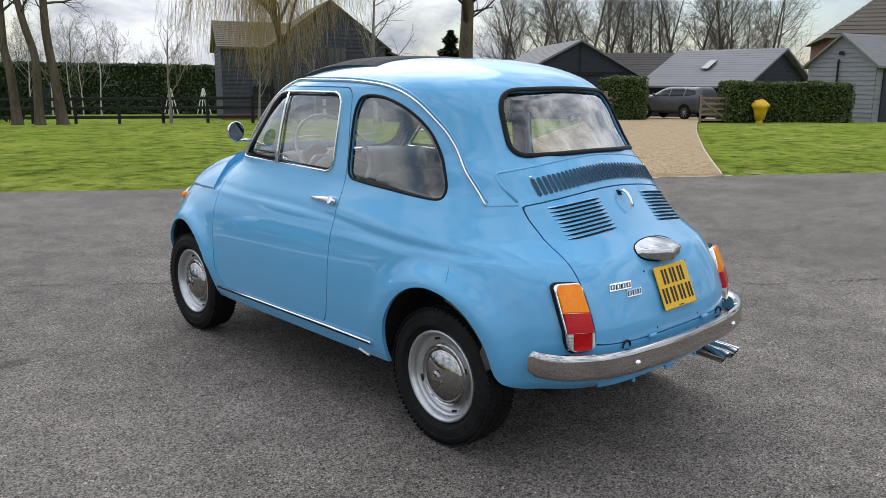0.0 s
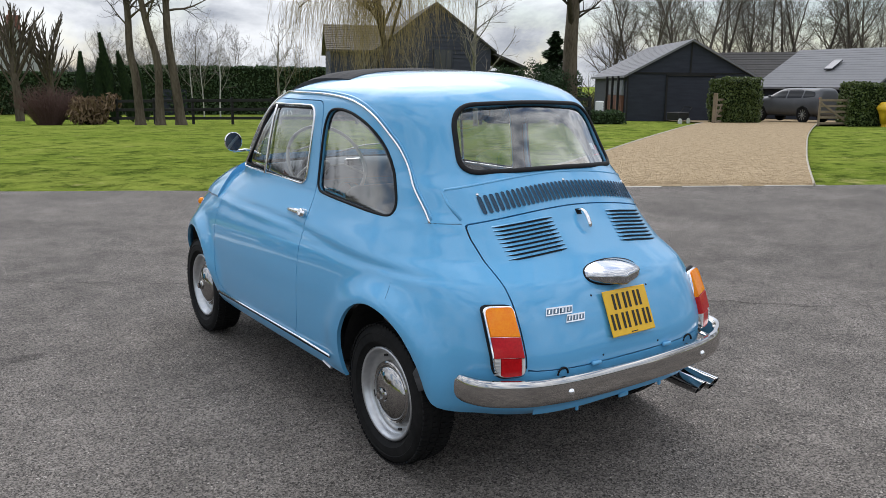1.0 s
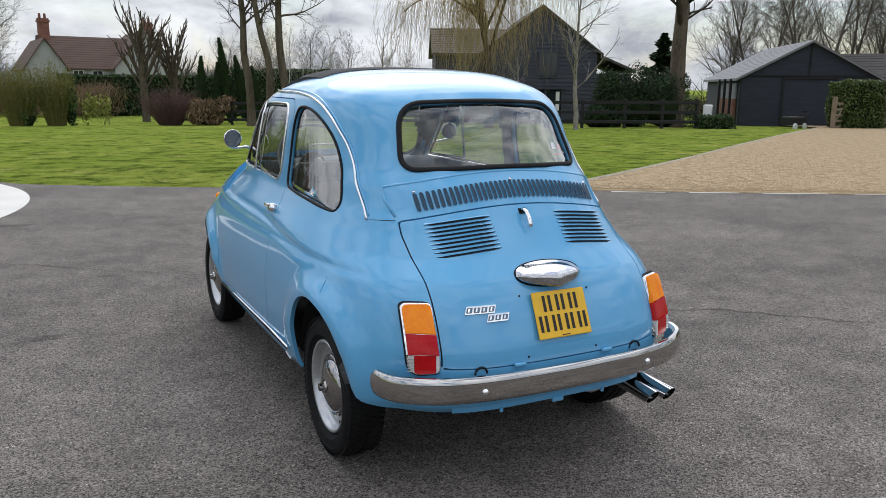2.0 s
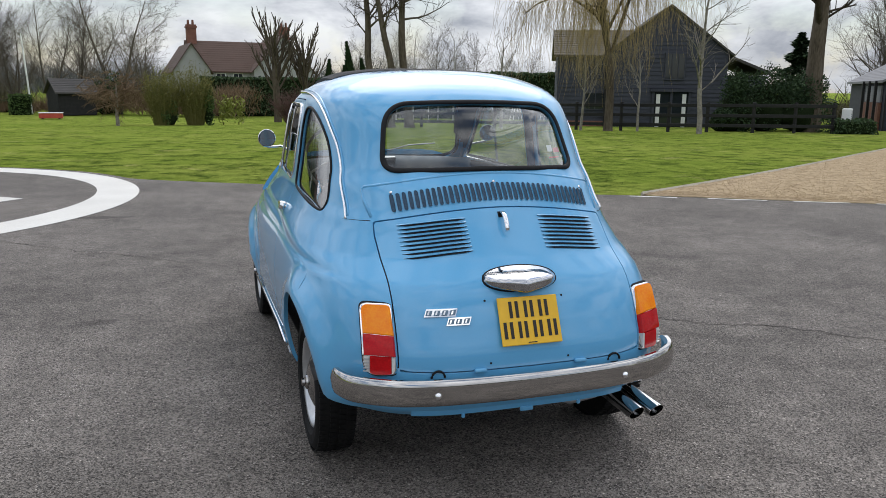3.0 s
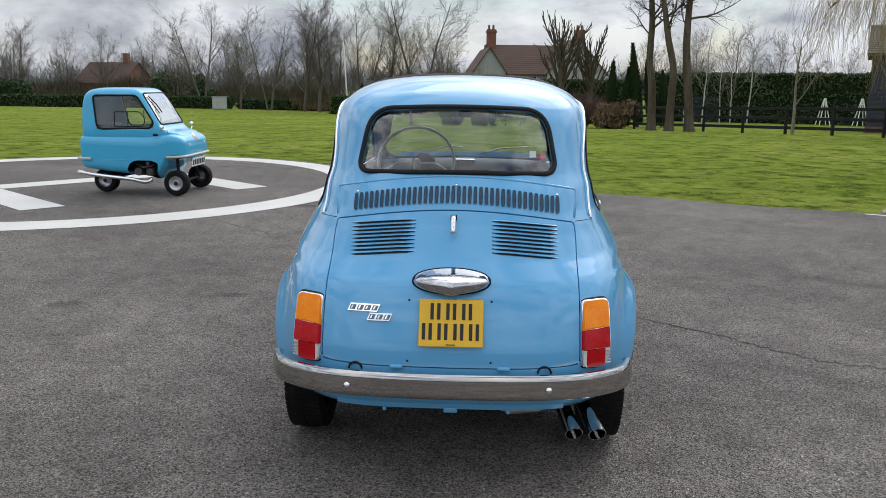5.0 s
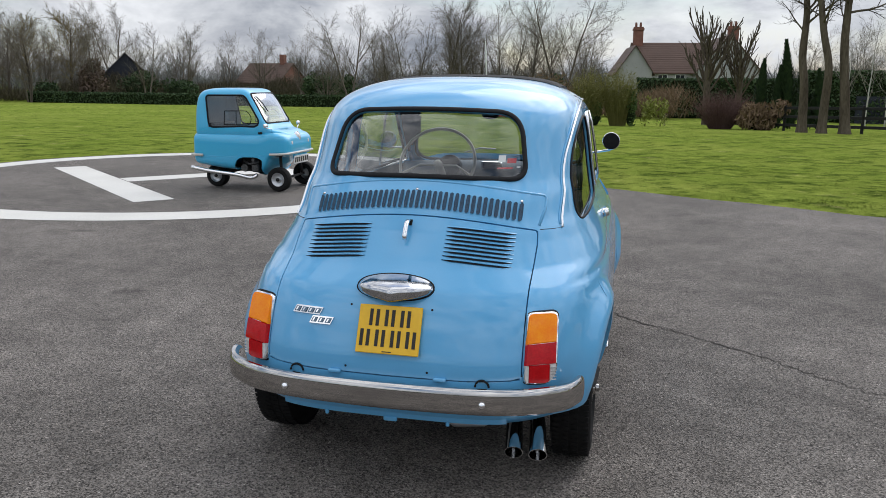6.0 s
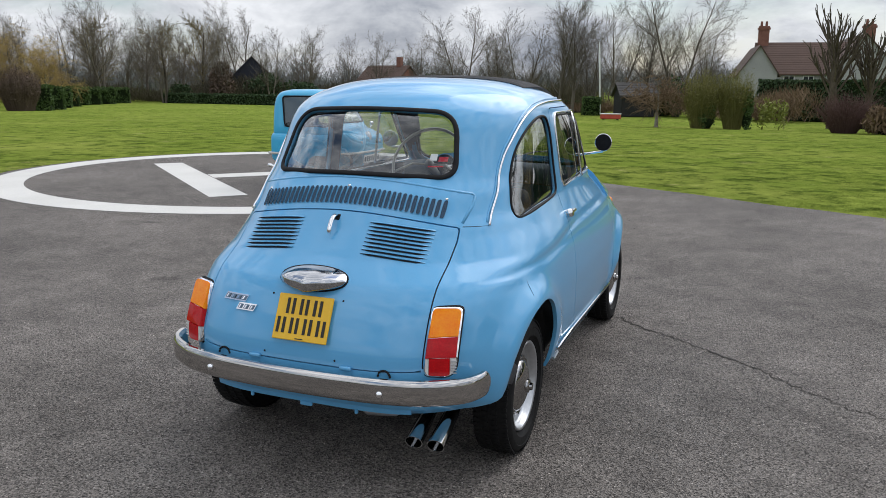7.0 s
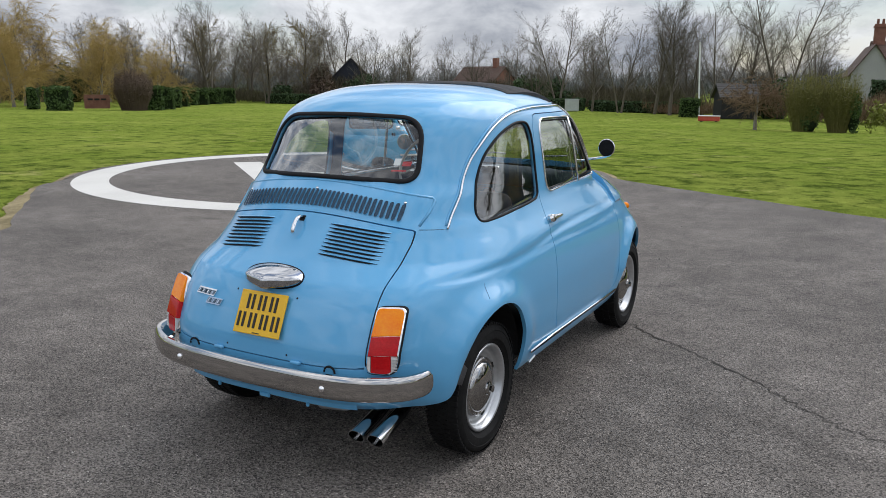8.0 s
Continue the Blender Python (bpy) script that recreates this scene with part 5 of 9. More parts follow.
# long low house with skylight
low = gabled("low_house", 39.9, 24.9, -0.45, -93.0, 6.3, 7.6, 1.95, 3.95, M["blackwood"], M["slate"], "long low black house with pale slate roof", over=0.4, courses=16, category="house", roof_label="pale grey slate roof")
part("skylight", boxed(0.5, 1.1, 0.08, 3.1, 1.7, 3.02, rx=27.8, bevel=0.02), M["darkglass"], low, "narrow roof window")
for a in (3.9, 4.6, 5.3):
    pane_window(low, a, a + 0.55, 0.9, 1.75, 0.0, M["blackfence"])
gabled("tiled_house", 45.6, 32.5, -0.6, -59.0, 7.5, 7.0, 2.3, 4.35, M["blackwood"], M["darktile"], "black house with dark tiled roof", courses=12, category="house")
grey = gabled("grey_shed", 39.25, 11.9, -0.35, -15.0, 6.5, 3.7, 2.85, 4.3, M["greywood"], M["slate"], "grey weatherboarded outbuilding with slate roof", over=0.25, courses=14, category="shed")
part("side_door", boxed(3.0, 0.06, 2.6, 2.0, -0.06, 1.3), M["blackwood"], grey, "dark boarded side wall")
lampb = bmesh.new()
box(lampb, 0.16, 0.22, 0.18, -0.12, 1.85, 3.35, bevel=0.03)
part("flood_lamp", lampb, M["darkglass"], grey)
part("downpipe", boxed(0.07, 0.07, 2.5, -0.08, 2.0, 1.8), M["blackfence"], grey)


def hipped(name, x, y, z, rz, length, depth, eave, ridge, run, wall, roof, label, courses=16):
    """A house whose roof slopes on all four sides."""
    root = tagged(empty(name, x, y, z, rz), label, "house")
    part("wall", boxed(length, depth, eave, length / 2, depth / 2, eave / 2), wall, root)
    o = 0.4
    A = [Vector((-o, -o, eave - 0.1)), Vector((length + o, -o, eave - 0.1)), Vector((length + o, depth + o, eave - 0.1)), Vector((-o, depth + o, eave - 0.1))]
    R = [Vector((run, depth / 2, ridge)), Vector((length - run, depth / 2, ridge))]
    bm = bmesh.new()
    vs = [bm.verts.new(v) for v in A + R]
    for q in ((0, 1, 5, 4), (1, 2, 5), (2, 3, 4, 5), (3, 0, 4), (3, 2, 1, 0)):
        bm.faces.new([vs[k] for k in q])
    top = part("roof", bm, roof, root)
    for a, b, c, d in ((A[0], A[1], R[1], R[0]), (A[1], A[2], R[1], R[1]), (A[2], A[3], R[0], R[1]), (A[3], A[0], R[0], R[0])):
        n = (b - a).cross(d - a).normalized()
        for k in range(courses):
            f0, f1 = k / courses, (k + 1) / courses
            bm = bmesh.new()
            q = [a.lerp(d, f0) + n * 0.05, b.lerp(c, f0) + n * 0.05, b.lerp(c, f1) + n * 0.015, a.lerp(d, f1) + n * 0.015, a.lerp(d, f0), b.lerp(c, f0)]
            w = [bm.verts.new(v) for v in q]
            if (q[2] - q[3]).length > 0.02:
                bm.faces.new(w[:4])
            else:
                bm.faces.new(w[:3])
            bm.faces.new((w[4], w[5], w[1], w[0]))
            part("tile_course", bm, roof, top)
    return root


brickhouse = hipped("brick_house", 56.3, 20.8, -0.4, -62.0, 16.0, 11.5, 5.2, 9.9, 5.6, M["brick"], M["browntile"], "brick house with brown tiled hipped roof")
part("chimney", boxed(0.9, 0.7, 2.4, 6.8, 5.75, 10.0), M["brick"], brickhouse, "brick chimney")

# white cottage beyond the tall hedge
cot = gabled("cottage", 0.7, 80.6, -1.0, 7.0, 8.0, 6.5, 3.85, 6.75, M["render"], M["redtile"], "white rendered cottage with red tiled roof and chimneys", boarded=False, courses=14, category="cottage")
for px, w, ev, rg in ((11.6, 6.0, 3.9, 7.3), (1.4, 3.4, 3.8, 6.3)):
    gabled("", 0, 0, 0, 0, 8.0, w, ev, rg, M["render"], M["redtile"], "", boarded=False, courses=12, root=cot, spin=Matrix.Translation((px, -1.6, 0)) @ Matrix.Rotation(radians(90), 4, "Z"))
for cx, cy, top in ((0.45, 3.2, 8.3), (9.2, 0.3, 8.2)):
    bm = bmesh.new()
    box(bm, 0.95, 0.7, 2.6, cx, cy, top - 1.3)
    box(bm, 1.1, 0.85, 0.2, cx, cy, top - 0.25)
    for dx in (-0.25, 0.2):
        lathe(bm, [(0.10, 0), (0.13, 0.1), (0.10, 0.45), (0, 0.45)], 8, Matrix.Translation((cx + dx, cy, top)))
    part("chimney", bm, M["brick"], cot, "red brick chimney with pots")
for a in (2.2, 3.9):
    pane_window(cot, a, a + 0.9, 2.7, 3.5, 0.0, M["white"])

far1 = gabled("far_house", -51.4, 97.0, -1.0, -12.0, 6.8, 6.5, 2.5, 5.0, M["brick"], M["redtile"], "small far brick house with red roof and chimney", boarded=False, courses=10, category="house")
part("chimney", boxed(0.7, 0.6, 1.8, 5.3, 3.25, 5.2), M["brick"], far1)
gabled("far_barn", -60.3, 90.9, -1.0, 126.0, 6.0, 6.0, 3.0, 6.0, M["blackwood"], M["darktile"], "dark far barn behind the trees", boarded=False, courses=10, category="barn")
# closed black walls paint the shade of the shelter's open front
gabled("open_shelter", -9.3, 63.0, -1.0, 24.0, 2.7, 2.5, 1.8, 2.7, M["blackfence"], M["darktile"], "small timber shelter with dark roof, black walls for its shaded open front", courses=8, category="shelter")


def rail_fence(pts, label):
    root = tagged(empty("rail_fence", pts[0][0], pts[0][1], 0), label, "fence")
    ox, oy = pts[0]
    me = None
    for x, y in pts:
        bm = boxed(0.11, 0.11, 1.5, 0, 0, 0.75 - 0.35, bevel=0.012)
        p = part("post", bm, M["blackfence"], root)
        p.location = (x - ox, y - oy, land(x, y))
    for (ax, ay), (bx, by) in zip(pts, pts[1:]):
        ln = math.hypot(bx - ax, by - ay)
        for h in (0.23, 0.62, 1.02):
            bm = boxed(ln + 0.1, 0.045, 0.13, bevel=0.008)
            za, zb = land(ax, ay) + h, land(bx, by) + h
            r = part("rail", bm, M["blackfence"], root)
            r.matrix_basis = pose((ax + bx) / 2 - ox, (ay + by) / 2 - oy - 0.07, (za + zb) / 2, 0, -math.degrees(math.atan2(zb - za, ln)), math.degrees(math.atan2(by - ay, bx - ax)))


FENCE = [(10.23 + 1.30 * k, 34.62 - 1.51 * k) for k in range(-4, 7)] + [(19.3, 24.75), (20.6, 23.6), (22.0, 22.9), (23.5, 22.5)]
rail_fence(FENCE, "black three-rail timber post fence across the lawn")


def field_gate(ax, ay, bx, by, label):
    ln = math.hypot(bx - ax, by - ay)
    root = tagged(empty("field_gate", ax, ay, land(ax, ay) - 0.15, math.degrees(math.atan2(by - ay, bx - ax))), label, "gate")
    for k in range(5):
        part("bar", boxed(ln, 0.035, 0.09, ln / 2, 0, 0.22 + 0.235 * k, bevel=0.006), M["edging"], root)
    for a in (0.05, ln - 0.05):
        part("stile", boxed(0.09, 0.05, 1.2, a, 0, 0.68, bevel=0.006), M["edging"], root)
    part("brace", boxed(math.hypot(ln, 0.9), 0.03, 0.08, ln / 2, 0.03, 0.66, ry=-math.degrees(math.atan2(0.9, ln)), bevel=0.006), M["edging"], root)
    part("gate_post", boxed(0.16, 0.16, 1.5, -0.12, 0, 0.7, bevel=0.015), M["edging"], root)


field_gate(28.0, 19.35, 29.15, 19.75, "open weathered five-bar timber gate")
field_gate(31.35, 15.25, 30.2, 15.95, "open weathered five-bar timber gate")

# garden
for x, y in ((23.0, 52.6), (25.1, 51.8)):
    root = tagged(empty("obelisk_trellis", x, y, land(x, y)), "white timber garden obelisk", "trellis", "garden obelisks")
    for sx, sy in ((-1, -1), (1, -1), (1, 1), (-1, 1)):
        bm = bmesh.new()
        sweep(bm, [(0.35 * sx, 0.35 * sy, 0), (0.03 * sx, 0.03 * sy, 1.8)], 0.035, sides=4)
        part("leg", bm, M["white"], root)
    for h in (0.5, 1.0, 1.4):
        k = 0.35 - 0.32 * h / 1.8
        bm = bmesh.new()
        sweep(bm, [(k, k, h), (-k, k, h), (-k, -k, h), (k, -k, h)], 0.025, sides=4, closed=True)
        part("cross_bar", bm, M["white"], root)
tagged(part("garden_wall", boxed(12.5, 0.2, 1.9, 21.6, 56.3, -0.15, rz=-21), M["blackwood"]), "dark timber garden wall before the hedge", "wall")

pole = tagged(empty("flagpole", -11.6, 66.15, -1.0), "thin white flagpole on the lawn", "flagpole")
bm = bmesh.new()
lathe(bm, [(0.075, 0), (0.065, 3), (0.05, 6.0), (0, 6.02)], 8, pose(0, 0, 0, 0, -3, 0))
part("shaft", bm, M["white"], pole)
M["redplastic"] = mk("red_plastic", (0.42, 0.05, 0.035), (0.55, 0.09, 0.06), rough=0.45, scale=3, fine=20)
rb = tagged(empty("red_trough", -9.0, 56.5, -1.0, 3), "long low red trough with pale top on the lawn", "trough")
part("tub", boxed(1.45, 0.55, 0.34, 0, 0, 0.22, bevel=0.05, seg=2), M["redplastic"], rb)
part("rim", boxed(1.5, 0.6, 0.05, 0, 0, 0.41, bevel=0.015), M["white"], rb, "pale rim")
for a in (-0.5, 0.5):
    part("foot", boxed(0.12, 0.5, 0.08, a, 0, 0.04), M["blackfence"], rb)
M["galv"] = mk("galvanised", (0.40, 0.42, 0.42), (0.52, 0.54, 0.54), rough=0.5, scale=2, fine=15, metal=0.3)
cab = tagged(empty("utility_cabinet", -25.1, 73.0, -1.0, 18), "pale grey metal utility cabinet at the field hedge", "cabinet")
part("body", boxed(1.35, 0.6, 1.12, 0, 0, 0.56, bevel=0.03), M["galv"], cab)
part("lid", boxed(1.42, 0.68, 0.06, 0, 0, 1.15, bevel=0.02), M["galv"], cab)
for a in (-0.33, 0.33):
    part("cabinet_door", boxed(0.60, 0.02, 0.95, a, -0.31, 0.56, bevel=0.006), M["galv"], cab)
plinth = tagged(empty("brick_sign_wall", -59.5, 45.6, -0.9, 51), "low red brick wall with dark lettering bars", "wall")
part("wall", boxed(2.1, 0.35, 1.2, 0, 0, 0.6), M["brick"], plinth)
for k in range(3):
    part("letter_bar", boxed(0.42, 0.03, 0.16, -0.55 + 0.55 * k, -0.19, 0.8), M["blackfence"], plinth)

M["yellow"] = mk("yellow_cover", (0.62, 0.36, 0.01), (0.75, 0.48, 0.03), rough=0.55, scale=4, fine=20)
yb = tagged(empty("yellow_bin", 31.9, 14.0, land(31.9, 14.0) - 0.10, 30), "yellow domed plastic bin on a stand by the hedge", "bin")
bm = bmesh.new()
lathe(bm, [(0.0, 0.20), (0.20, 0.20), (0.27, 0.52), (0.33, 0.74), (0.39, 0.80), (0.36, 0.90), (0.24, 1.02), (0.0, 1.06)], 20)
for v in bm.verts:
    v.co.x *= 1 + 0.35 * noise.noise(v.co * 3.5)
    v.co.z += 0.10 * noise.noise(v.co * 4.5)
part("hood", bm, M["yellow"], yb, smooth=True)
bm = bmesh.new()
lathe(bm, [(0.16, 0), (0.13, 0.25)], 12)
lathe(bm, [(0.0, 0.02), (0.2, 0.02), (0.2, 0.0)], 12)
part("stand", bm, M["yellow"], yb)
cart = tagged(empty("hand_cart", 28.1, 21.4, land(28.1, 21.4) - 0.12, 10), "black garden hand cart with white wheels", "cart")
part("tray", boxed(1.0, 0.6, 0.32, 0, 0, 0.42, bevel=0.03), M["blackfence"], cart)
for a in (-0.38, 0.38):
    bm = bmesh.new()
    lathe(bm, [(0.0, -0.03), (0.15, -0.03), (0.16, 0), (0.15, 0.03), (0.0, 0.03)], 14, pose(a, -0.32, 0.16, 90, 0, 0))
    part("wheel", bm, M["white"], cart)
bm = bmesh.new()
sweep(bm, [(0.5, 0.2, 0.5), (0.9, 0.2, 0.8), (0.9, -0.2, 0.8), (0.5, -0.2, 0.5)], 0.02, sides=5)
part("handle", bm, M["blackfence"], cart)


# ---- the small blue car; its rear axle stands over the origin, its front looks along +y ----
M["paint"] = mk("light_blue_paint", (0.112, 0.380, 0.640), (0.119, 0.394, 0.660), rough=0.34, coat=1.0, scale=2.0, fine=200.0, spec=0.12)
M["paint"].node_tree.nodes["Principled BSDF"].inputs["Coat IOR"].default_value = 1.52
M["paint"].node_tree.nodes["Principled BSDF"].inputs["Coat Roughness"].default_value = 0.035
M["chrome"] = mk("chrome", (0.78, 0.78, 0.78), (0.84, 0.84, 0.84), rough=0.07, metal=1.0, scale=8, fine=60, rvar=0.03)
M["seamline"] = mk("shaded_blue_joint", (0.060, 0.19, 0.35), (0.070, 0.21, 0.38), rough=0.6, scale=4, fine=60)
M["steel"] = mk("dull_bright_steel", (0.47, 0.455, 0.44), (0.54, 0.525, 0.51), rough=0.07, metal=1.0, scale=3, fine=40, rvar=0.03, stretch=(0.3, 1, 4))
M["rubber"] = mk("black_rubber", (0.007, 0.007, 0.008), (0.014, 0.014, 0.015), rough=0.6, spec=0.2, scale=8, fine=60, bump=0.05)
M["tyre"] = mk("tyre_rubber", (0.006, 0.006, 0.006), (0.014, 0.0137, 0.0133), rough=0.75, spec=0.2, scale=9, fine=50, bump=0.15)
M["rim"] = mk("silver_wheel_paint", (0.44, 0.45, 0.46), (0.54, 0.55, 0.56), rough=0.30, metal=0.75, scale=10, fine=60)
M["hubcap"] = mk("hubcap_steel", (0.34, 0.33, 0.32), (0.42, 0.41, 0.40), rough=0.08, metal=1.0, scale=6, fine=50, rvar=0.04)
M["dark"] = mk("underbody_black", (0.008, 0.008, 0.009), (0.02, 0.019, 0.018), rough=0.85, scale=6, fine=40, bump=0.2)
M["slot"] = mk("vent_void", (0.004, 0.005, 0.008), (0.010, 0.012, 0.016), rough=0.9, scale=20, fine=90)
M["mesh"] = mk("vent_mesh", (0.004, 0.010, 0.020), (0.040, 0.100, 0.170), rough=0.7, scale=250, fine=700)
M["canvas"] = mk("black_canvas", (0.012, 0.012, 0.013), (0.028, 0.027, 0.027), rough=0.85, scale=6, fine=160, bump=0.3)
M["lining"] = mk("grey_lining", (0.060, 0.060, 0.062), (0.085, 0.084, 0.086), rough=0.7, scale=5, fine=80, bump=0.1)
M["seat"] = mk("dark_vinyl", (0.030, 0.029, 0.029), (0.048, 0.046, 0.045), rough=0.5, scale=6, fine=60, bump=0.15)
M["amber"] = mk("amber_lens", (0.95, 0.200, 0.0), (1.0, 0.32, 0.005), rough=0.2, scale=30, fine=160, coat=0.4, spec=0.1, bump=0.03)
M["redlens"] = mk("red_lens", (0.40, 0.003, 0.006), (0.56, 0.006, 0.010), rough=0.25, scale=20, fine=160, coat=0.4, spec=0.1, bump=0.03)
M["clearlens"] = mk("clear_reflector", (0.58, 0.56, 0.53), (0.70, 0.68, 0.66), rough=0.2, scale=30, fine=120, coat=0.5, bump=0.1)
M["badgecell"] = mk("badge_cell_grey", (0.10, 0.15, 0.20), (0.14, 0.20, 0.26), rough=0.4, metal=0.5, scale=20, fine=80)
# chrome darkened so the lamp hood's sky reflection comes out dimmer
M["dimchrome"] = mk("dimmed_chrome", (0.44, 0.44, 0.45), (0.52, 0.52, 0.53), rough=0.06, metal=1.0, scale=8, fine=60, rvar=0.04)
M["plate"] = mk("yellow_plate", (0.78, 0.44, 0.010), (0.84, 0.49, 0.015), rough=0.4, scale=4, fine=60, coat=0.2)
M["platebar"] = mk("plate_black", (0.012, 0.010, 0.008), (0.02, 0.017, 0.012), rough=0.5, scale=20, fine=80)
M["cream"] = mk("ivory_plastic", (0.50, 0.48, 0.43), (0.58, 0.56, 0.50), rough=0.3, scale=8, fine=50, coat=0.3)
# body blue greyed and darkened, painting the cabin's dimness into the dash
M["dash"] = mk("dimmed_dash_paint", (0.055, 0.080, 0.098), (0.075, 0.105, 0.125), rough=0.6, scale=5, fine=60)
# a little darker than the trim chrome
M["pipe"] = mk("exhaust_chrome", (0.64, 0.64, 0.64), (0.74, 0.74, 0.74), rough=0.10, metal=1.0, scale=8, fine=60)
# mirror tint darkened to paint a darker reflection
M["mirror"] = mk("dark_reflection_face", (0.30, 0.36, 0.42), rough=0.03, metal=1.0)


def glass_material():
    m = bpy.data.materials.new("car_glass")
    m.use_nodes = True
    nt = m.node_tree
    nt.nodes.clear()
    out = nt.nodes.new("ShaderNodeOutputMaterial")
    tr = nt.nodes.new("ShaderNodeBsdfTransparent")
    tr.inputs["Color"].default_value = (0.86, 0.89, 0.89, 1)
    gl = nt.nodes.new("ShaderNodeBsdfGlossy")
    gl.inputs["Roughness"].default_value = 0.01
    lw = nt.nodes.new("ShaderNodeLayerWeight")
    lw.inputs["Blend"].default_value = 0.5
    pw = nt.nodes.new("ShaderNodeMath")
    pw.operation = "POWER"
    pw.inputs[1].default_value = 1.6
    nt.links.new(lw.outputs["Facing"], pw.inputs[0])
    fr = nt.nodes.new("ShaderNodeMapRange")
    fr.inputs["To Min"].default_value, fr.inputs["To Max"].default_value = 0.05, 1.0
    nt.links.new(pw.outputs[0], fr.inputs["Value"])
    mix = nt.nodes.new("ShaderNodeMixShader")
    nt.links.new(fr.outputs["Result"], mix.inputs["Fac"])
    nt.links.new(tr.outputs["BSDF"], mix.inputs[1])
    nt.links.new(gl.outputs["BSDF"], mix.inputs[2])
    nt.links.new(mix.outputs["Shader"], out.inputs["Surface"])
    return m


M["glass"] = glass_material()

# height: rear end, half width, rear squareness, front end, front squareness
RINGS = [(.226, -.515, .618, 4.0, 2.20, 5.0), (.26, -.55, .632, 4.0, 2.26, 5.0), (.34, -.572, .646, 4.0, 2.29, 5.0), (.43, -.570, .653, 4.0, 2.30, 5.0),
         (.52, -.546, .655, 3.9, 2.29, 4.8), (.60, -.512, .650, 3.8, 2.27, 4.5), (.66, -.477, .641, 3.6, 2.24, 4.2), (.70, -.441, .629, 3.3, 2.21, 4.0),
         (.74, -.403, .613, 3.1, 2.16, 3.8), (.80, -.353, .589, 3.1, 2.03, 3.5), (.84, -.321, .574, 3.15, 1.88, 3.6), (.88, -.290, .560, 3.1, 1.66, 4.5),
         (.94, -.243, .548, 3.1, 1.53, 6.0), (1.00, -.185, .538, 3.0, 1.475, 6.5), (1.08, -.125, .527, 3.0, 1.40, 6.5), (1.16, -.078, .514, 3.0, 1.32, 6.0),
         (1.22, -.035, .500, 2.9, 1.25, 5.0), (1.255, .005, .476, 2.8, 1.18, 4.2), (1.28, .045, .450, 2.6, 1.12, 3.6), (1.302, .100, .410, 2.4, 1.05, 3.0),
         (1.324, .180, .345, 2.3, .96, 2.6), (1.337, .255, .270, 2.2, .86, 2.3), (1.345, .345, .170, 2.1, .75, 2.1), (1.3485, .46, .012, 2.0, .64, 2.0)]
YC = 0.6
_t = np.array(RINGS)


def hermite(zq):
    """Smooth rows between the given rings."""
    z = _t[:, 0]
    d = np.diff(_t[:, 1:], axis=0) / np.diff(z)[:, None]
    m = np.zeros_like(_t[:, 1:])
    m[1:-1] = np.where(d[:-1] * d[1:] > 0, 2 * d[:-1] * d[1:] / (d[:-1] + d[1:] + 1e-12), 0)
    m[0], m[-1] = d[0], d[-1]
    i = int(np.clip(np.searchsorted(z, zq) - 1, 0, len(z) - 2))
    h = z[i + 1] - z[i]
    t = min(max((zq - z[i]) / h, 0), 1)
    a, b = _t[i, 1:], _t[i + 1, 1:]
    return (2 * t ** 3 - 3 * t ** 2 + 1) * a + (t ** 3 - 2 * t ** 2 + t) * h * m[i] + (3 * t ** 2 - 2 * t ** 3) * b + (t ** 3 - t ** 2) * h * m[i + 1]


def flare(y, z):
    o = 0.0
    for yw in (0.0, 1.84):
        r = math.hypot(y - yw, z - 0.275)
        low = max(0.0, min(1.0, (z - 0.23) / 0.17)) if y > yw else (1.0 if yw == 0 else max(0.0, min(1.0, (z - 0.23) / 0.17)))
        o += low * (0.038 - 0.022 * max(0.0, min(1.0, (y + 0.05) / 0.25)) if yw == 0 else 0.032) * math.exp(-((r - 0.300) / (0.052 if r > 0.300 else 0.065)) ** 2)
    o -= 0.011 * math.exp(-((y - 0.10) / 0.45) ** 2 - ((z - 0.74) / 0.075) ** 2)
    zc = 0.652 + 0.075 * max(0.0, min(1.0, (y + 0.40) / 1.1)) + 0.02 * max(0.0, min(1.0, (y - 0.7) / 1.0))
    fade = max(0.0, min(1.0, (y + 0.42) / 0.25)) * max(0.0, min(1.0, (2.0 - y) / 0.4))
    d = (z - zc) / 0.022
    o += 0.009 * fade * math.exp(-d * d) - 0.006 * fade * (0.5 + 0.5 * math.tanh(d)) * math.exp(-((z - zc) / 0.09) ** 2)
    return o


def lift(y, z):
    """The lower edge rises towards the tail."""
    if z > 0.84 or y > -0.05:
        return 0.0
    s = min(1.0, (-0.05 - y) / 0.35)
    return 0.050 * s * s * (3 - 2 * s) * (0.84 - z) / 0.64


def side_x(y, z):
    R, W, nr, F, nf = hermite(z)
    s, n = ((YC - y) / (YC - R), nr) if y < YC else ((y - YC) / (F - YC), nf)
    return W * max(0.0, 1 - min(1.0, s) ** n) ** (1 / n) + flare(y, z)


def rear_y(x, z):
    z0 = z
    for _ in range(5):
        R, W, nr, F, nf = hermite(z0)
        y = YC - (YC - R) * max(0.0, 1 - min(1.0, abs(x) / W) ** nr) ** (1 / nr)
        z0 = z - lift(y, z0)
    return y


def on_side(y, z, side, off=0.0):
    e = 0.004
    p = Vector((side_x(y, z), y, z))
    n = (Vector((side_x(y + e, z), y + e, z)) - p).cross(Vector((side_x(y, z + e), y, z + e)) - p).normalized()
    if n.x < 0:
        n = -n
    p = p + n * off
    return Vector((p.x * side, p.y, p.z)), Vector((n.x * side, n.y, n.z))


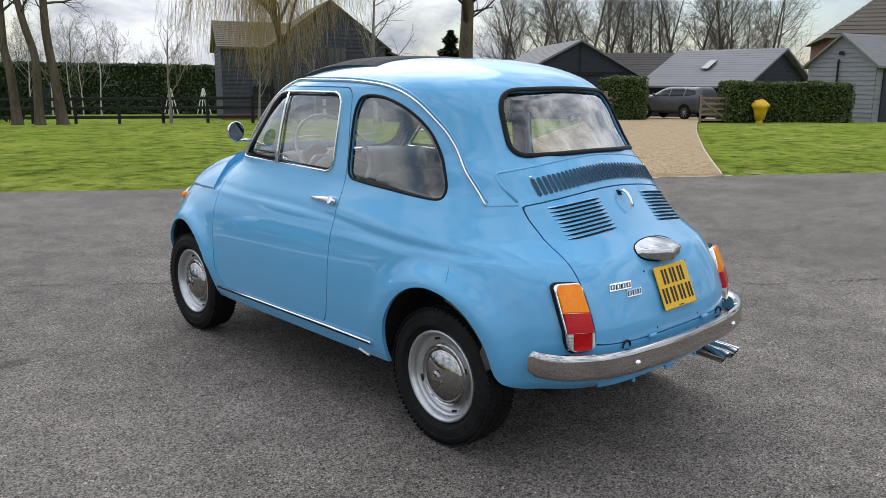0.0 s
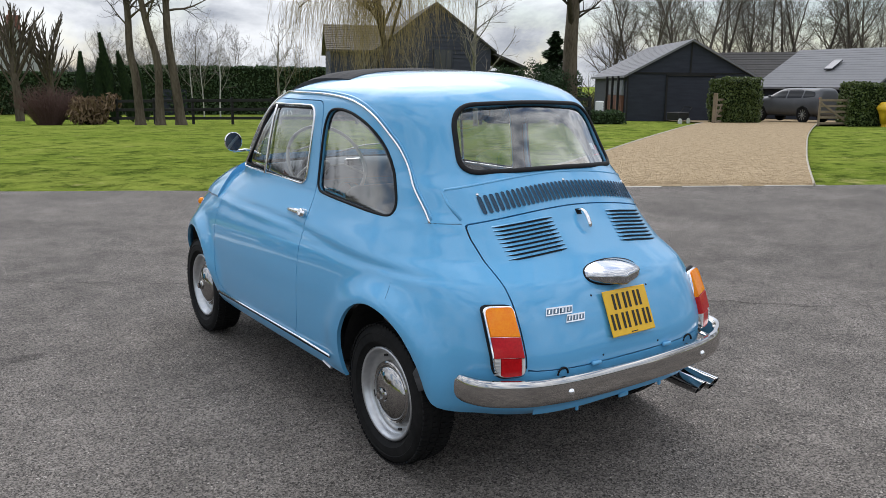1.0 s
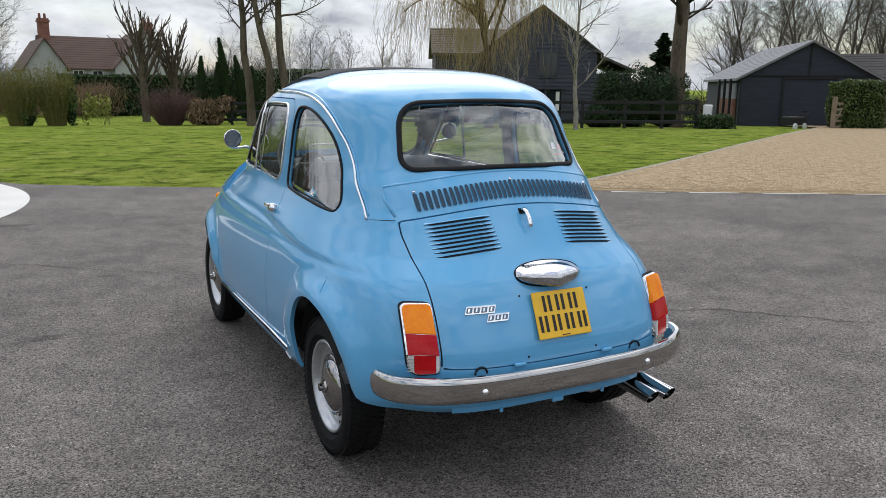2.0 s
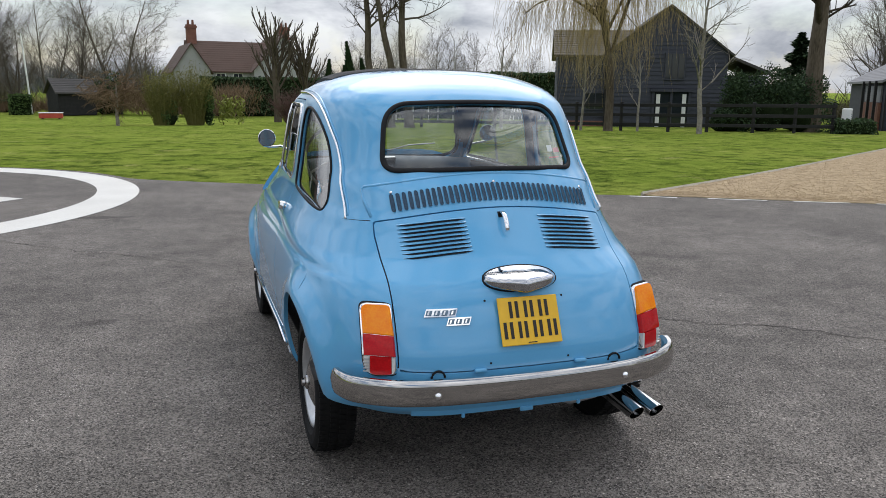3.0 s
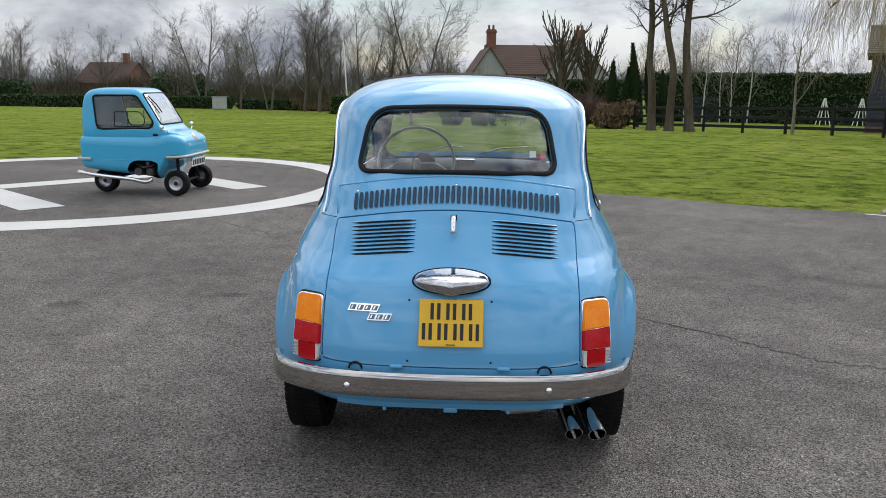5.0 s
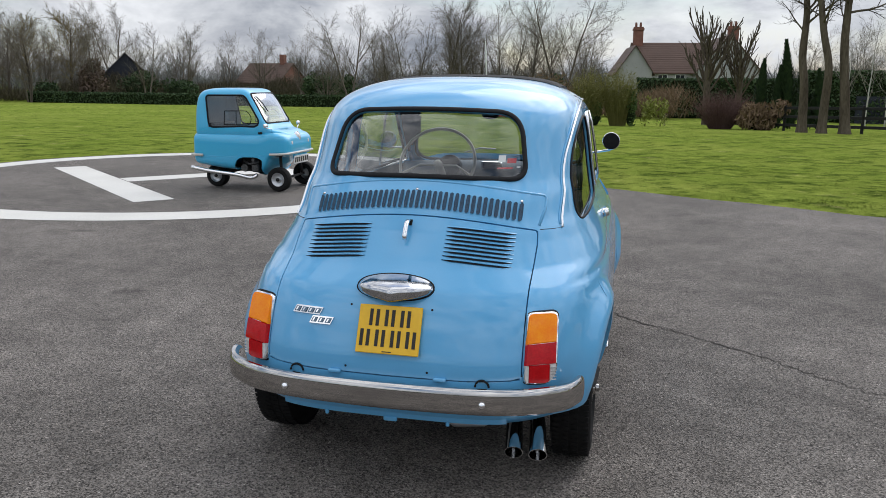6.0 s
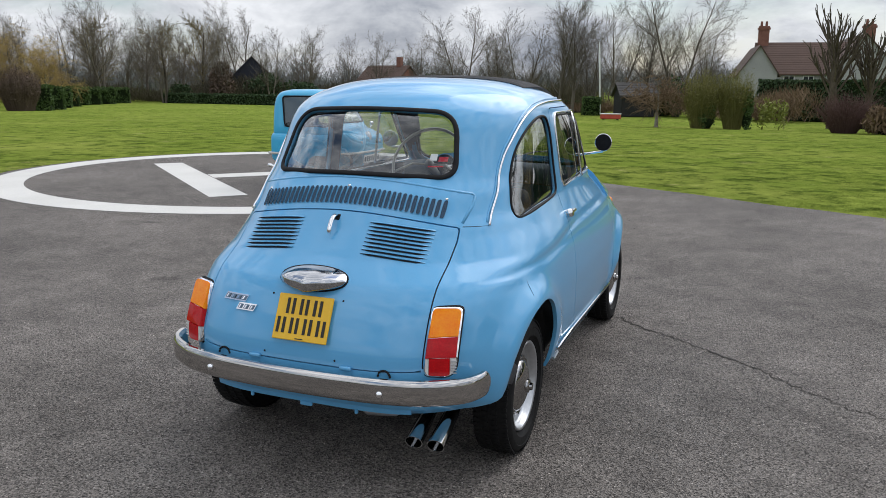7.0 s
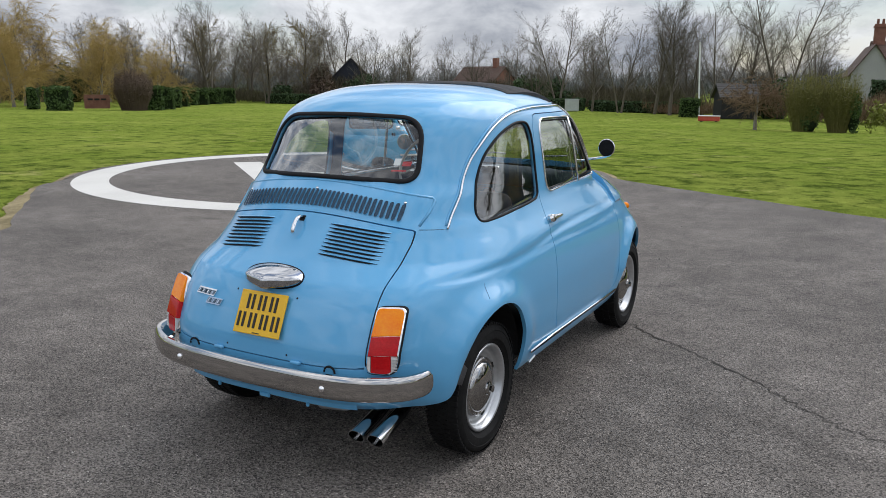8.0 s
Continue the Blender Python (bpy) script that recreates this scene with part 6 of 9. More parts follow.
def on_rear(x, z, off=0.0):
    e = 0.004
    p = Vector((x, rear_y(x, z), z))
    n = (Vector((x + e, rear_y(x + e, z), z)) - p).cross(Vector((x, rear_y(x, z + e), z + e)) - p).normalized()
    if n.y > 0:
        n = -n
    return p + n * off, n


def sdf(poly, pts):
    """Signed distance (inside negative) of 2D points to a closed outline."""
    a = np.array(poly)
    b = np.roll(a, -1, axis=0)
    d = np.full(len(pts), 1e9)
    ins = np.zeros(len(pts), bool)
    for (ax, ay), (bx, by) in zip(a, b):
        ex, ey = bx - ax, by - ay
        t = np.clip(((pts[:, 0] - ax) * ex + (pts[:, 1] - ay) * ey) / (ex * ex + ey * ey + 1e-15), 0, 1)
        d = np.minimum(d, np.hypot(pts[:, 0] - ax - t * ex, pts[:, 1] - ay - t * ey))
        ins ^= ((ay > pts[:, 1]) != (by > pts[:, 1])) & (pts[:, 0] < ex * (pts[:, 1] - ay) / ((by - ay) if abs(by - ay) > 1e-12 else 1e-12) + ax)
    return np.where(ins, -d, d)


def field(bm, kind, poly):
    """The outline's signed distance at every vertex; far from its own side of the car it is positive."""
    co = np.array([v.co for v in bm.verts])
    if kind == "side":
        f = sdf(poly, co[:, 1:3])
        f[np.abs(co[:, 0]) < 0.20] = 1.0
    elif kind == "rear":
        f = sdf(poly, co[:, [0, 2]])
        f[co[:, 1] > 0.25] = 1.0
    else:
        f = sdf(poly, co[:, [0, 2]])
        f[co[:, 1] < 0.75] = 1.0
    return f


def isocut(bm, kind, poly, level):
    """Cuts the faces along the line where the outline's distance equals level."""
    f = field(bm, kind, poly) - level
    bm.verts.index_update()
    val = {v: (0.0 if abs(f[v.index]) < 2e-4 else float(f[v.index])) for v in bm.verts}
    for e in [e for e in bm.edges if val[e.verts[0]] * val[e.verts[1]] < 0]:
        a, b = e.verts
        t = val[a] / (val[a] - val[b])
        _, nv = bmesh.utils.edge_split(e, a, t)
        val[nv] = 0.0
    for fc in list(bm.faces):
        vs = list(fc.verts)
        n = len(vs)
        z = [k for k in range(n) if val[vs[k]] == 0.0]
        done = False
        for a in z:
            for b in z:
                if done or b < a + 2 or (a == 0 and b == n - 1):
                    continue
                one = [val[vs[k]] for k in range(a + 1, b)]
                two = [val[vs[k % n]] for k in range(b + 1, n + a)]
                if (max(one) <= 0 and min(two) >= 0) or (min(one) >= 0 and max(two) <= 0):
                    bmesh.utils.face_split(fc, vs[a], vs[b])
                    done = True


def pick(bm, kind, poly, low, high):
    """Faces whose middle has a distance between low and high."""
    mids = np.array([f.calc_center_median() for f in bm.faces])
    fx = sdf(poly, mids[:, 1:3] if kind == "side" else mids[:, [0, 2]])
    if kind == "side":
        ok = np.abs(mids[:, 0]) > 0.20
    elif kind == "rear":
        ok = mids[:, 1] < 0.25
    else:
        ok = mids[:, 1] > 0.75
    return [f for f, d, k in zip(list(bm.faces), fx, ok) if k and low < d < high]


def take(bm, faces):
    """Moves faces into a bmesh of their own."""
    nb = bmesh.new()
    vm = {}
    for f in faces:
        vs = []
        for v in f.verts:
            if v not in vm:
                vm[v] = nb.verts.new(v.co)
            vs.append(vm[v])
        try:
            nb.faces.new(vs)
        except ValueError:
            pass
    bmesh.ops.delete(bm, geom=faces, context="FACES")
    return nb


def lip(bm, kind, poly, level, depth, tol=0.006):
    """Turns the edge that lies on an outline inwards."""
    f = field(bm, kind, poly) - level
    bm.verts.index_update()
    bm.normal_update()
    es = [e for e in bm.edges if e.is_boundary and all(abs(f[v.index]) < tol for v in e.verts)]
    if not es:
        return
    nrm = {}
    for e in es:
        for v in e.verts:
            n = Vector((0, 0, 0))
            for fc in v.link_faces:
                n += fc.normal
            n.normalize()
            out = v.co - Vector((0, 0.6, 0.75))
            nrm[v] = n if n.dot(out) > 0 else -n
    r = bmesh.ops.extrude_edge_only(bm, edges=es)
    for v in [g for g in r["geom"] if isinstance(g, bmesh.types.BMVert)]:
        src = min((o for e in v.link_edges for o in [e.other_vert(v)] if o in nrm), key=lambda o: (o.co - v.co).length, default=None)
        if src:
            v.co -= nrm[src] * depth


def arch_lip(bm, poly, depth):
    """Turns the edge of a wheel arch straight in towards the middle of the car."""
    f = field(bm, "side", poly)
    bm.verts.index_update()
    es = [e for e in bm.edges if e.is_boundary and all(abs(f[v.index]) < 0.003 for v in e.verts)]
    r = bmesh.ops.extrude_edge_only(bm, edges=es)
    for v in [g for g in r["geom"] if isinstance(g, bmesh.types.BMVert)]:
        v.co.x -= math.copysign(depth, v.co.x)


def loop(pts, n=6):
    return [(p.x, p.y) for p in smooth_line([(a, b, 0.0) for a, b in pts], n, closed=True)]


def corner_loop(pts, r, n=5):
    """A polygon with rounded corners."""
    out = []
    m = len(pts)
    for i in range(m):
        p, a, b = Vector(pts[i]), Vector(pts[i - 1]), Vector(pts[(i + 1) % m])
        rr = r[i] if isinstance(r, (list, tuple)) else r
        u, w = (a - p), (b - p)
        ru, rw = min(rr, u.length * 0.49), min(rr, w.length * 0.49)
        s, e = p + u.normalized() * ru, p + w.normalized() * rw
        for k in range(n + 1):
            t = k / n
            q = s * (1 - t) ** 2 + p * 2 * t * (1 - t) + e * t * t
            out.append((q.x, q.y))
    return out


DOOR = corner_loop([(0.600, 1.225), (1.16, 1.228), (1.46, 0.915), (1.53, 0.84), (1.53, 0.60), (1.49, 0.285), (0.62, 0.285), (0.585, 0.45), (0.572, 0.75)], [0.05, 0.10, 0.08, 0.08, 0.3, 0.10, 0.07, 0.1, 0.1])
DOOR_WIN = corner_loop([(0.660, 1.205), (1.155, 1.203), (1.435, 0.915), (1.43, 0.903), (0.672, 0.893)], [0.06, 0.08, 0.03, 0.03, 0.05])
QUARTER = loop([(.572, 1.07), (.560, 1.155), (.520, 1.193), (.41, 1.190), (.285, 1.150), (.18, 1.082), (.11, .995), (.070, .920), (.058, .870), (.078, .846), (.16, .848), (.30, .860), (.50, .876), (.553, .890), (.570, .93)])
REAR_WIN = corner_loop([(-.356, .999), (-.318, 1.219), (0, 1.231), (.318, 1.219), (.356, .999), (0, 1.008)], [0.050, 0.085, 0.3, 0.085, 0.050, 0.3], 8)


def bow(x):
    return 0.893 - 0.048 * (x / 0.418) ** 2


LID = [(x, bow(x) - 0.004) for x in [0.414 - 0.828 * i / 20 for i in range(21)]] + [(-.418, .80), (-.414, .70), (-.414, .55), (-.414, .436), (-.25, .431), (0, .429), (.25, .431), (.414, .436), (.414, .55), (.414, .70), (.418, .80)]
SCREEN = corner_loop([(-.47, .905), (-.395, 1.215), (0, 1.235), (.395, 1.215), (.47, .905), (0, .885)], [0.09, 0.1, 0.3, 0.1, 0.09, 0.3], 7)
ARCH_R = [(0.252, 0.10), (0.252, 0.27)] + [(-0.006 + 0.259 * math.cos(math.pi * k / 24), 0.300 + 0.266 * math.sin(math.pi * k / 24)) for k in range(24)] + [
    (-0.265, 0.330), (-0.274, 0.308), (-0.292, 0.290), (-0.325, 0.276), (-0.370, 0.267), (-0.420, 0.258), (-0.420, 0.10)]
ARCH_F = [(1.84 + 0.300 * math.cos(6.2832 * k / 48), 0.265 + 0.300 * math.sin(6.2832 * k / 48)) for k in range(48)]


def body_mesh():
    bm = bmesh.new()
    levels = []
    for i in range(len(RINGS) - 1):
        k = 5 if RINGS[i][0] < 1.25 else 4
        levels += [RINGS[i][0] + (RINGS[i + 1][0] - RINGS[i][0]) * j / k for j in range(k)]
    levels.append(RINGS[-1][0])
    N = 62
    rings = []
    for z in levels:
        R, W, nr, F, nf = hermite(z)
        half = []
        for lo, hi, n, cnt in ((R, YC, nr, N), (F, YC, nf, N)):
            th = np.linspace(0, math.pi / 2, 500) ** 1.0
            # even spread along the curve
            xx = W * np.sin(th) ** (2 / n)
            yy = YC + (lo - YC) * np.cos(th) ** (2 / n)
            s = np.concatenate([[0], np.cumsum(np.hypot(np.diff(xx), np.diff(yy)))])
            q = np.linspace(0, s[-1], cnt + 1)
            half.append((np.interp(q, s, xx), np.interp(q, s, yy)))
        px = list(half[0][0]) + list(half[1][0][::-1][1:])
        py = list(half[0][1]) + list(half[1][1][::-1][1:])
        ring = []
        m = len(px)
        for i in range(m):
            ring.append((px[i], py[i]))
        for i in range(m - 2, 0, -1):
            ring.append((-px[i], py[i]))
        vs = []
        for x, y in ring:
            fl = flare(y, z) * min(1.0, abs(x) / 0.35) ** 2
            vs.append(bm.verts.new((x + math.copysign(fl, x) if abs(x) > 1e-6 else x, y, z + lift(y, z))))
        rings.append(vs)
    for a, b in zip(rings, rings[1:]):
        n = len(a)
        for k in range(n):
            bm.faces.new((a[k], a[(k + 1) % n], b[(k + 1) % n], b[k]))
    bm.faces.new(rings[-1])
    bmesh.ops.remove_doubles(bm, verts=bm.verts, dist=1e-5)
    return bm


def fill_pane(poly, place, inset, name, parent, label=""):
    """A bowed pane inside an outline: rows of faces laid on the body's own surface, with thickness."""
    a = np.array(poly)
    lo, hi = a[:, 1].min(), a[:, 1].max()
    bm = bmesh.new()
    rows, cols = 12, 14
    grid = []
    for j in range(rows + 1):
        v = lo + (hi - lo) * (0.004 + 0.992 * j / rows)
        xs = []
        for (ax, ay), (bx, by) in zip(a, np.roll(a, -1, axis=0)):
            if (ay > v) != (by > v):
                xs.append(ax + (bx - ax) * (v - ay) / (by - ay))
        if len(xs) < 2:
            continue
        l, r = min(xs), max(xs)
        grid.append([bm.verts.new(place(l + (r - l) * i / cols, v, inset)[0]) for i in range(cols + 1)])
    for p, q in zip(grid, grid[1:]):
        for i in range(cols):
            bm.faces.new((p[i], p[i + 1], q[i + 1], q[i]))
    ob = part(name, bm, M["glass"], parent, label, smooth=True)
    ob.visible_shadow = False
    return ob


def seal(poly, place, off, rx, rz, name, material, parent, label="", closed=True, sides=8):
    pts, ups = [], []
    for u, v in poly:
        p, n = place(u, v, off)
        pts.append(p)
        ups.append(n)
    bm = bmesh.new()
    sweep(bm, pts, rx, rz, sides, closed, ups)
    return part(name, bm, material, parent, label, smooth=True)


def wheel(parent, x, y, z, r, side, name="wheel"):
    """Tyre with tread blocks, silver rim and bright hub cap; axis along x."""
    root = part(name, wheel_tyre(r), M["tyre"], parent, smooth=True, angle=50)
    root.matrix_basis = pose(x, y, z, 0, 90 * side, 0) @ Matrix.Identity(4)
    tagged(part("tread", tyre_tread(r), M["tyre"], root), kind="stuff")
    k = r / 0.266
    bm = bmesh.new()
    lathe(bm, [(0.170 * k, 0.030), (0.176 * k, 0.054), (0.170 * k, 0.059), (0.163 * k, 0.054), (0.155 * k, 0.036), (0.151 * k, 0.024), (0.144 * k, 0.026), (0.136 * k, 0.020), (0.126 * k, 0.016), (0.06 * k, 0.010), (0, 0.010)], 48)
    part("rim", bm, M["rim"], root, "silver painted steel rim", smooth=True)
    bm = bmesh.new()
    lathe(bm, [(0.119 * k, 0.010), (0.120 * k, 0.024), (0.117 * k, 0.034), (0.112 * k, 0.037), (0.107 * k, 0.034), (0.103 * k, 0.035), (0.100 * k, 0.041), (0.092 * k, 0.047), (0.066 * k, 0.057), (0.040 * k, 0.064), (0.028 * k, 0.066), (0.026 * k, 0.072), (0.016 * k, 0.076), (0.0145 * k, 0.085), (0, 0.088)], 48)
    for k2 in range(4):
        a2 = radians(200 + 90 * k2)
        part("rim_slot", boxed(0.010, 0.026, 0.004, 0.139 * k * math.cos(a2), 0.139 * k * math.sin(a2), 0.024, rz=math.degrees(a2), bevel=0.0015), M["dark"], root)
    part("hub_cap", bm, M["hubcap"], root, "domed bright steel hub cap", smooth=True, angle=40)
    return root


def wheel_tyre(r):
    bm = bmesh.new()
    w = 0.063
    lathe(bm, [(0.160, -w + 0.01), (0.185, -w - 0.004), (r - 0.035, -w - 0.006), (r - 0.012, -w + 0.006), (r - 0.006, -w * 0.6), (r - 0.005, 0), (r - 0.006, w * 0.6), (r - 0.012, w - 0.006), (r - 0.022, w + 0.002), (r - 0.035, w + 0.006),
               (r - 0.037, w + 0.004), (0.200, w + 0.006), (0.186, w + 0.005), (0.184, w + 0.001), (0.172, w - 0.010), (0.160, w - 0.02)], 64)
    return bm


def tyre_tread(r):
    bm = bmesh.new()
    n = 74
    for i in range(n):
        a = 6.2832 * i / n
        for zc, hw, ph in ((-0.046, 0.015, 0.0), (-0.016, 0.011, 0.5), (0.016, 0.011, 0.0), (0.047, 0.015, 0.5)):
            b = a + ph * 6.2832 / n
            vs = []
            for rr in (r - 0.012, r - 0.001 - (0.004 if abs(zc) > 0.03 else 0.0)):
                for da, dz in ((-0.028, -hw), (0.026, -hw), (0.032, hw), (-0.022, hw)):
                    vs.append(bm.verts.new((rr * math.cos(b + da), rr * math.sin(b + da), zc + dz)))
            for q in ((4, 5, 6, 7), (0, 1, 5, 4), (1, 2, 6, 5), (2, 3, 7, 6), (3, 0, 4, 7)):
                bm.faces.new([vs[j] for j in q])
    return bm


def blue_car():
    car = tagged(empty("car", 0, 0, 0.015), "small light blue vintage two-door car with chrome trim", "car")
    body = body_mesh()
    G = 0.0020
    # openings and shut lines
    for poly, kind in ((ARCH_R, "side"), (ARCH_F, "side"), (QUARTER, "side"), (REAR_WIN, "rear"), (SCREEN, "front")):
        isocut(body, kind, poly, 0.0)
        bmesh.ops.delete(body, geom=pick(body, kind, poly, -9, 0.0), context="FACES")
        if poly in (ARCH_R, ARCH_F):
            fv = field(body, kind, poly)
            body.verts.index_update()
            bmesh.ops.delete(body, geom=[f for f in body.faces if min(fv[v.index] for v in f.verts) < -0.004], context="FACES")
    for poly in (ARCH_R, ARCH_F):
        arch_lip(body, poly, 0.015)
    for poly, kind in ((QUARTER, "side"), (REAR_WIN, "rear"), (SCREEN, "front")):
        lip(body, kind, poly, 0.0, 0.015)
    inner = body.copy()
    isocut(inner, "side", DOOR_WIN, 0.004)
    bmesh.ops.delete(inner, geom=pick(inner, "side", DOOR_WIN, -9, 0.004), context="FACES")
    bmesh.ops.delete(inner, geom=[f for f in inner.faces if not (0.33 < f.calc_center_median().z < 1.34 and f.calc_center_median().y < 1.40 and (abs(f.calc_center_median().x) > 0.3 or f.calc_center_median().z > 0.92))], context="FACES")
    bmesh.ops.recalc_face_normals(inner, faces=inner.faces)
    inner.normal_update()
    for v in inner.verts:
        n = v.normal if v.normal.dot(v.co - Vector((0, 0.6, 0.75))) > 0 else -v.normal
        v.co -= n * 0.019
    part("lining", inner, M["lining"], car, "grey inner trim", smooth=True)
    made = {}
    for nm, poly, kind in (("door", DOOR, "side"), ("engine_lid", LID, "rear")):
        for lv in (-G, G):
            isocut(body, kind, poly, lv)
        bmesh.ops.delete(body, geom=pick(body, kind, poly, -G, G), context="FACES")
        made[nm] = take(body, pick(body, kind, poly, -9, -G))
        lip(body, kind, poly, G, 0.018, 0.004)
    shell = part("body_shell", body, M["paint"], car, "light blue painted steel body", smooth=True, angle=38)
    # doors
    both = made["door"]
    isocut(both, "side", DOOR_WIN, 0.0)
    bmesh.ops.delete(both, geom=pick(both, "side", DOOR_WIN, -9, 0.0), context="FACES")
    lip(both, "side", DOOR_WIN, 0.0, 0.02)
    lip(both, "side", DOOR, -G, 0.018, 0.004)
    for side in (-1, 1):
        one = both.copy()
        bmesh.ops.delete(one, geom=[v for v in one.verts if v.co.x * side < 0], context="VERTS")
        door = part("door", one, M["paint"], car, "light blue closed door", smooth=True, angle=38)
        place = lambda u, v, o, s=side: on_side(u, v, s, o)
        fill_pane(DOOR_WIN, place, -0.010, "door_glass", door)
        seal(DOOR_WIN, place, 0.001, 0.005, 0.007, "chrome_frame", M["chrome"], door, "thin chrome window frame")
        seal(corner_loop([(0.672, 1.195), (1.15, 1.193), (1.415, 0.917), (0.682, 0.903)], [0.05, 0.07, 0.03, 0.04]), place, -0.005, 0.004, 0.006, "rubber_seal", M["rubber"], door)
        seal([(1.06, 1.200), (1.068, 1.15), (1.08, 1.05), (1.09, 0.95), (1.095, 0.90)], place, 0.000, 0.009, 0.006, "quarter_light_pillar", M["chrome"], door, "chrome pillar of the quarter light", False)
        seal([(1.14, 1.188), (1.405, 0.923), (1.105, 0.915)], place, -0.002, 0.005, 0.005, "quarter_light_rubber", M["rubber"], door, "", False)
        bm = bmesh.new()
        prof = [(0.588, 0.782, 0.017, 0.013), (0.605, 0.784, 0.024, 0.016), (0.625, 0.785, 0.022, 0.014), (0.66, 0.785, 0.024, 0.011), (0.71, 0.784, 0.021, 0.009), (0.755, 0.783, 0.012, 0.006), (0.775, 0.782, 0.004, 0.003)]
        pts = [place(u, v, o)[0] for u, v, o, _ in prof]
        ringl = sweep(bm, pts, 0.011, 0.009, 10, False, [place(u, v, 0)[1] for u, v, _, _ in prof])
        for ring, (_, _, _, w) in zip(ringl, prof):
            c = sum((v.co for v in ring), Vector()) / len(ring)
            for v in ring:
                v.co = c + (v.co - c) * (w / 0.011)
        part("handle", bm, M["chrome"], door, "chrome door handle", smooth=True)
        bm = bmesh.new()
        p, n = place(0.606, 0.784, 0.0)
        lathe(bm, [(0.018, 0.0), (0.018, 0.030), (0.014, 0.036), (0.0, 0.037)], 16, Matrix.Translation(p) @ n.to_track_quat("Z", "Y").to_matrix().to_4x4())
        part("lock_button", bm, M["chrome"], door, smooth=True, angle=40)
    both.free()
    # engine lid
    lidm = made["engine_lid"]
    lip(lidm, "rear", LID, -G, 0.015, 0.004)
    lid = part("engine_lid", lidm, M["paint"], car, "light blue engine lid with louvres", smooth=True, angle=38)
    for sx in (-1, 1):
        for k in range(9):
            pts = []
            for i in range(9):
                t = i / 8
                x = (0.129 + 0.221 * t)
                z = 0.857 - 0.0115 * k - 0.022 * t ** 1.4
                p, n = on_rear(sx * x, z, 0.0)
                tan = n.cross(Vector((1, 0, 0))).normalized()
                tan = tan if tan.z > 0 else -tan
                edge = min(1.0, min(t, 1 - t) * 7)
                pts.append((p, n, tan, edge))
            bm = bmesh.new()
            prev = None
            for p, n, tan, e in pts:
                row_ = [bm.verts.new(p + tan * 0.0060 + n * 0.0006), bm.verts.new(p + tan * 0.0030 + n * (0.0016 + 0.0022 * e)), bm.verts.new(p + tan * 0.0006 + n * (0.0018 + 0.0036 * e)), bm.verts.new(p - tan * 0.0003 + n * (0.0016 + 0.0028 * e))]
                if prev:
                    for a in range(3):
                        bm.faces.new((prev[a], row_[a], row_[a + 1], prev[a + 1]))
                prev = row_
            part("louvre", bm, M["paint"], lid, smooth=True, angle=50)
            bm = bmesh.new()
            prev = None
            for p, n, tan, e in pts:
                row_ = [bm.verts.new(p + tan * 0.0004 + n * 0.0022), bm.verts.new(p - tan * (0.0004 + 0.0056 * min(1.0, 0.15 + e)) + n * 0.0022)]
                if prev:
                    bm.faces.new((prev[0], row_[0], row_[1], prev[1]))
                prev = row_
            part("louvre_gap", bm, M["slot"], lid)
    bm = bmesh.new()
    hp = []
    for z, o, w in ((0.868, 0.004, 0.010), (0.864, 0.020, 0.010), (0.852, 0.028, 0.009), (0.835, 0.029, 0.010), (0.816, 0.024, 0.011), (0.808, 0.017, 0.010)):
        hp.append(on_rear(-0.001, z, o)[0])
    sweep(bm, hp, 0.0085, 0.005, 8, False, [Vector((0, -1, 0.6))] * len(hp))
    part("lid_handle", bm, M["chrome"], lid, "chrome lid handle", smooth=True)
    p, n = on_rear(-0.001, 0.866, 0.001)
    bm = boxed(0.022, 0.022, 0.003, bevel=0.001)
    hs = part("handle_slot", bm, M["rubber"], lid)
    hs.matrix_basis = Matrix.Translation(p) @ n.to_track_quat("Z", "Y").to_matrix().to_4x4()
    # number plate lamp: a winged chrome hood
    bm = bmesh.new()
    nseg = 32
    rows_ = []
    for j in range(11):
        v = j / 10
        ring = []
        for i in range(nseg + 1):
            t = -1 + 2 * i / nseg
            half = 0.124 * t
            top = 0.0365 * max(0.0, 1 - t * t) ** 0.4
            bot = 0.030 * max(0.0, 1 - t * t) ** 0.5 + 0.006 * math.exp(-(t / 0.30) ** 2)
            z = 0.683 + top - (top + bot) * (v ** 0.85)
            span = max(0.0, 1 - abs(t) ** 2.4) ** 0.60
            q = on_rear(half, z, 0.003)[0]
            q0 = on_rear(half, 0.683 + top, 0.003)[0]
            rise = math.sin(math.pi / 2 * min(1.0, v / 0.42)) ** 0.75
            keel = 0.007 * math.exp(-(t / 0.16) ** 2) * min(1.0, 2 * v)
            face = min(q.y, q0.y - (0.096 * rise + keel) * span)
            back = max(0.0, (v - 0.84) / 0.16) ** 2
            ring.append(bm.verts.new((q.x, face + (q.y - face) * back * 0.9, q.z)))
        rows_.append(ring)
    for a, b in zip(rows_, rows_[1:]):
        for i in range(nseg):
            bm.faces.new((a[i], a[i + 1], b[i + 1], b[i]))
    part("plate_lamp", bm, M["dimchrome"], lid, "winged chrome number plate lamp", smooth=True)
    pts = []
    for i in range(40):
        a = 6.2832 * i / 40
        pts.append((0.1245 * math.cos(a), 0.684 + (0.0365 * max(0, math.sin(a)) ** 0.8 if math.sin(a) > 0 else -0.034 * abs(math.sin(a)) ** 1.0)))
    seal(pts, lambda u, v, o: on_rear(u, v, o), 0.001, 0.0032, 0.0025, "lamp_gasket", M["rubber"], lid)
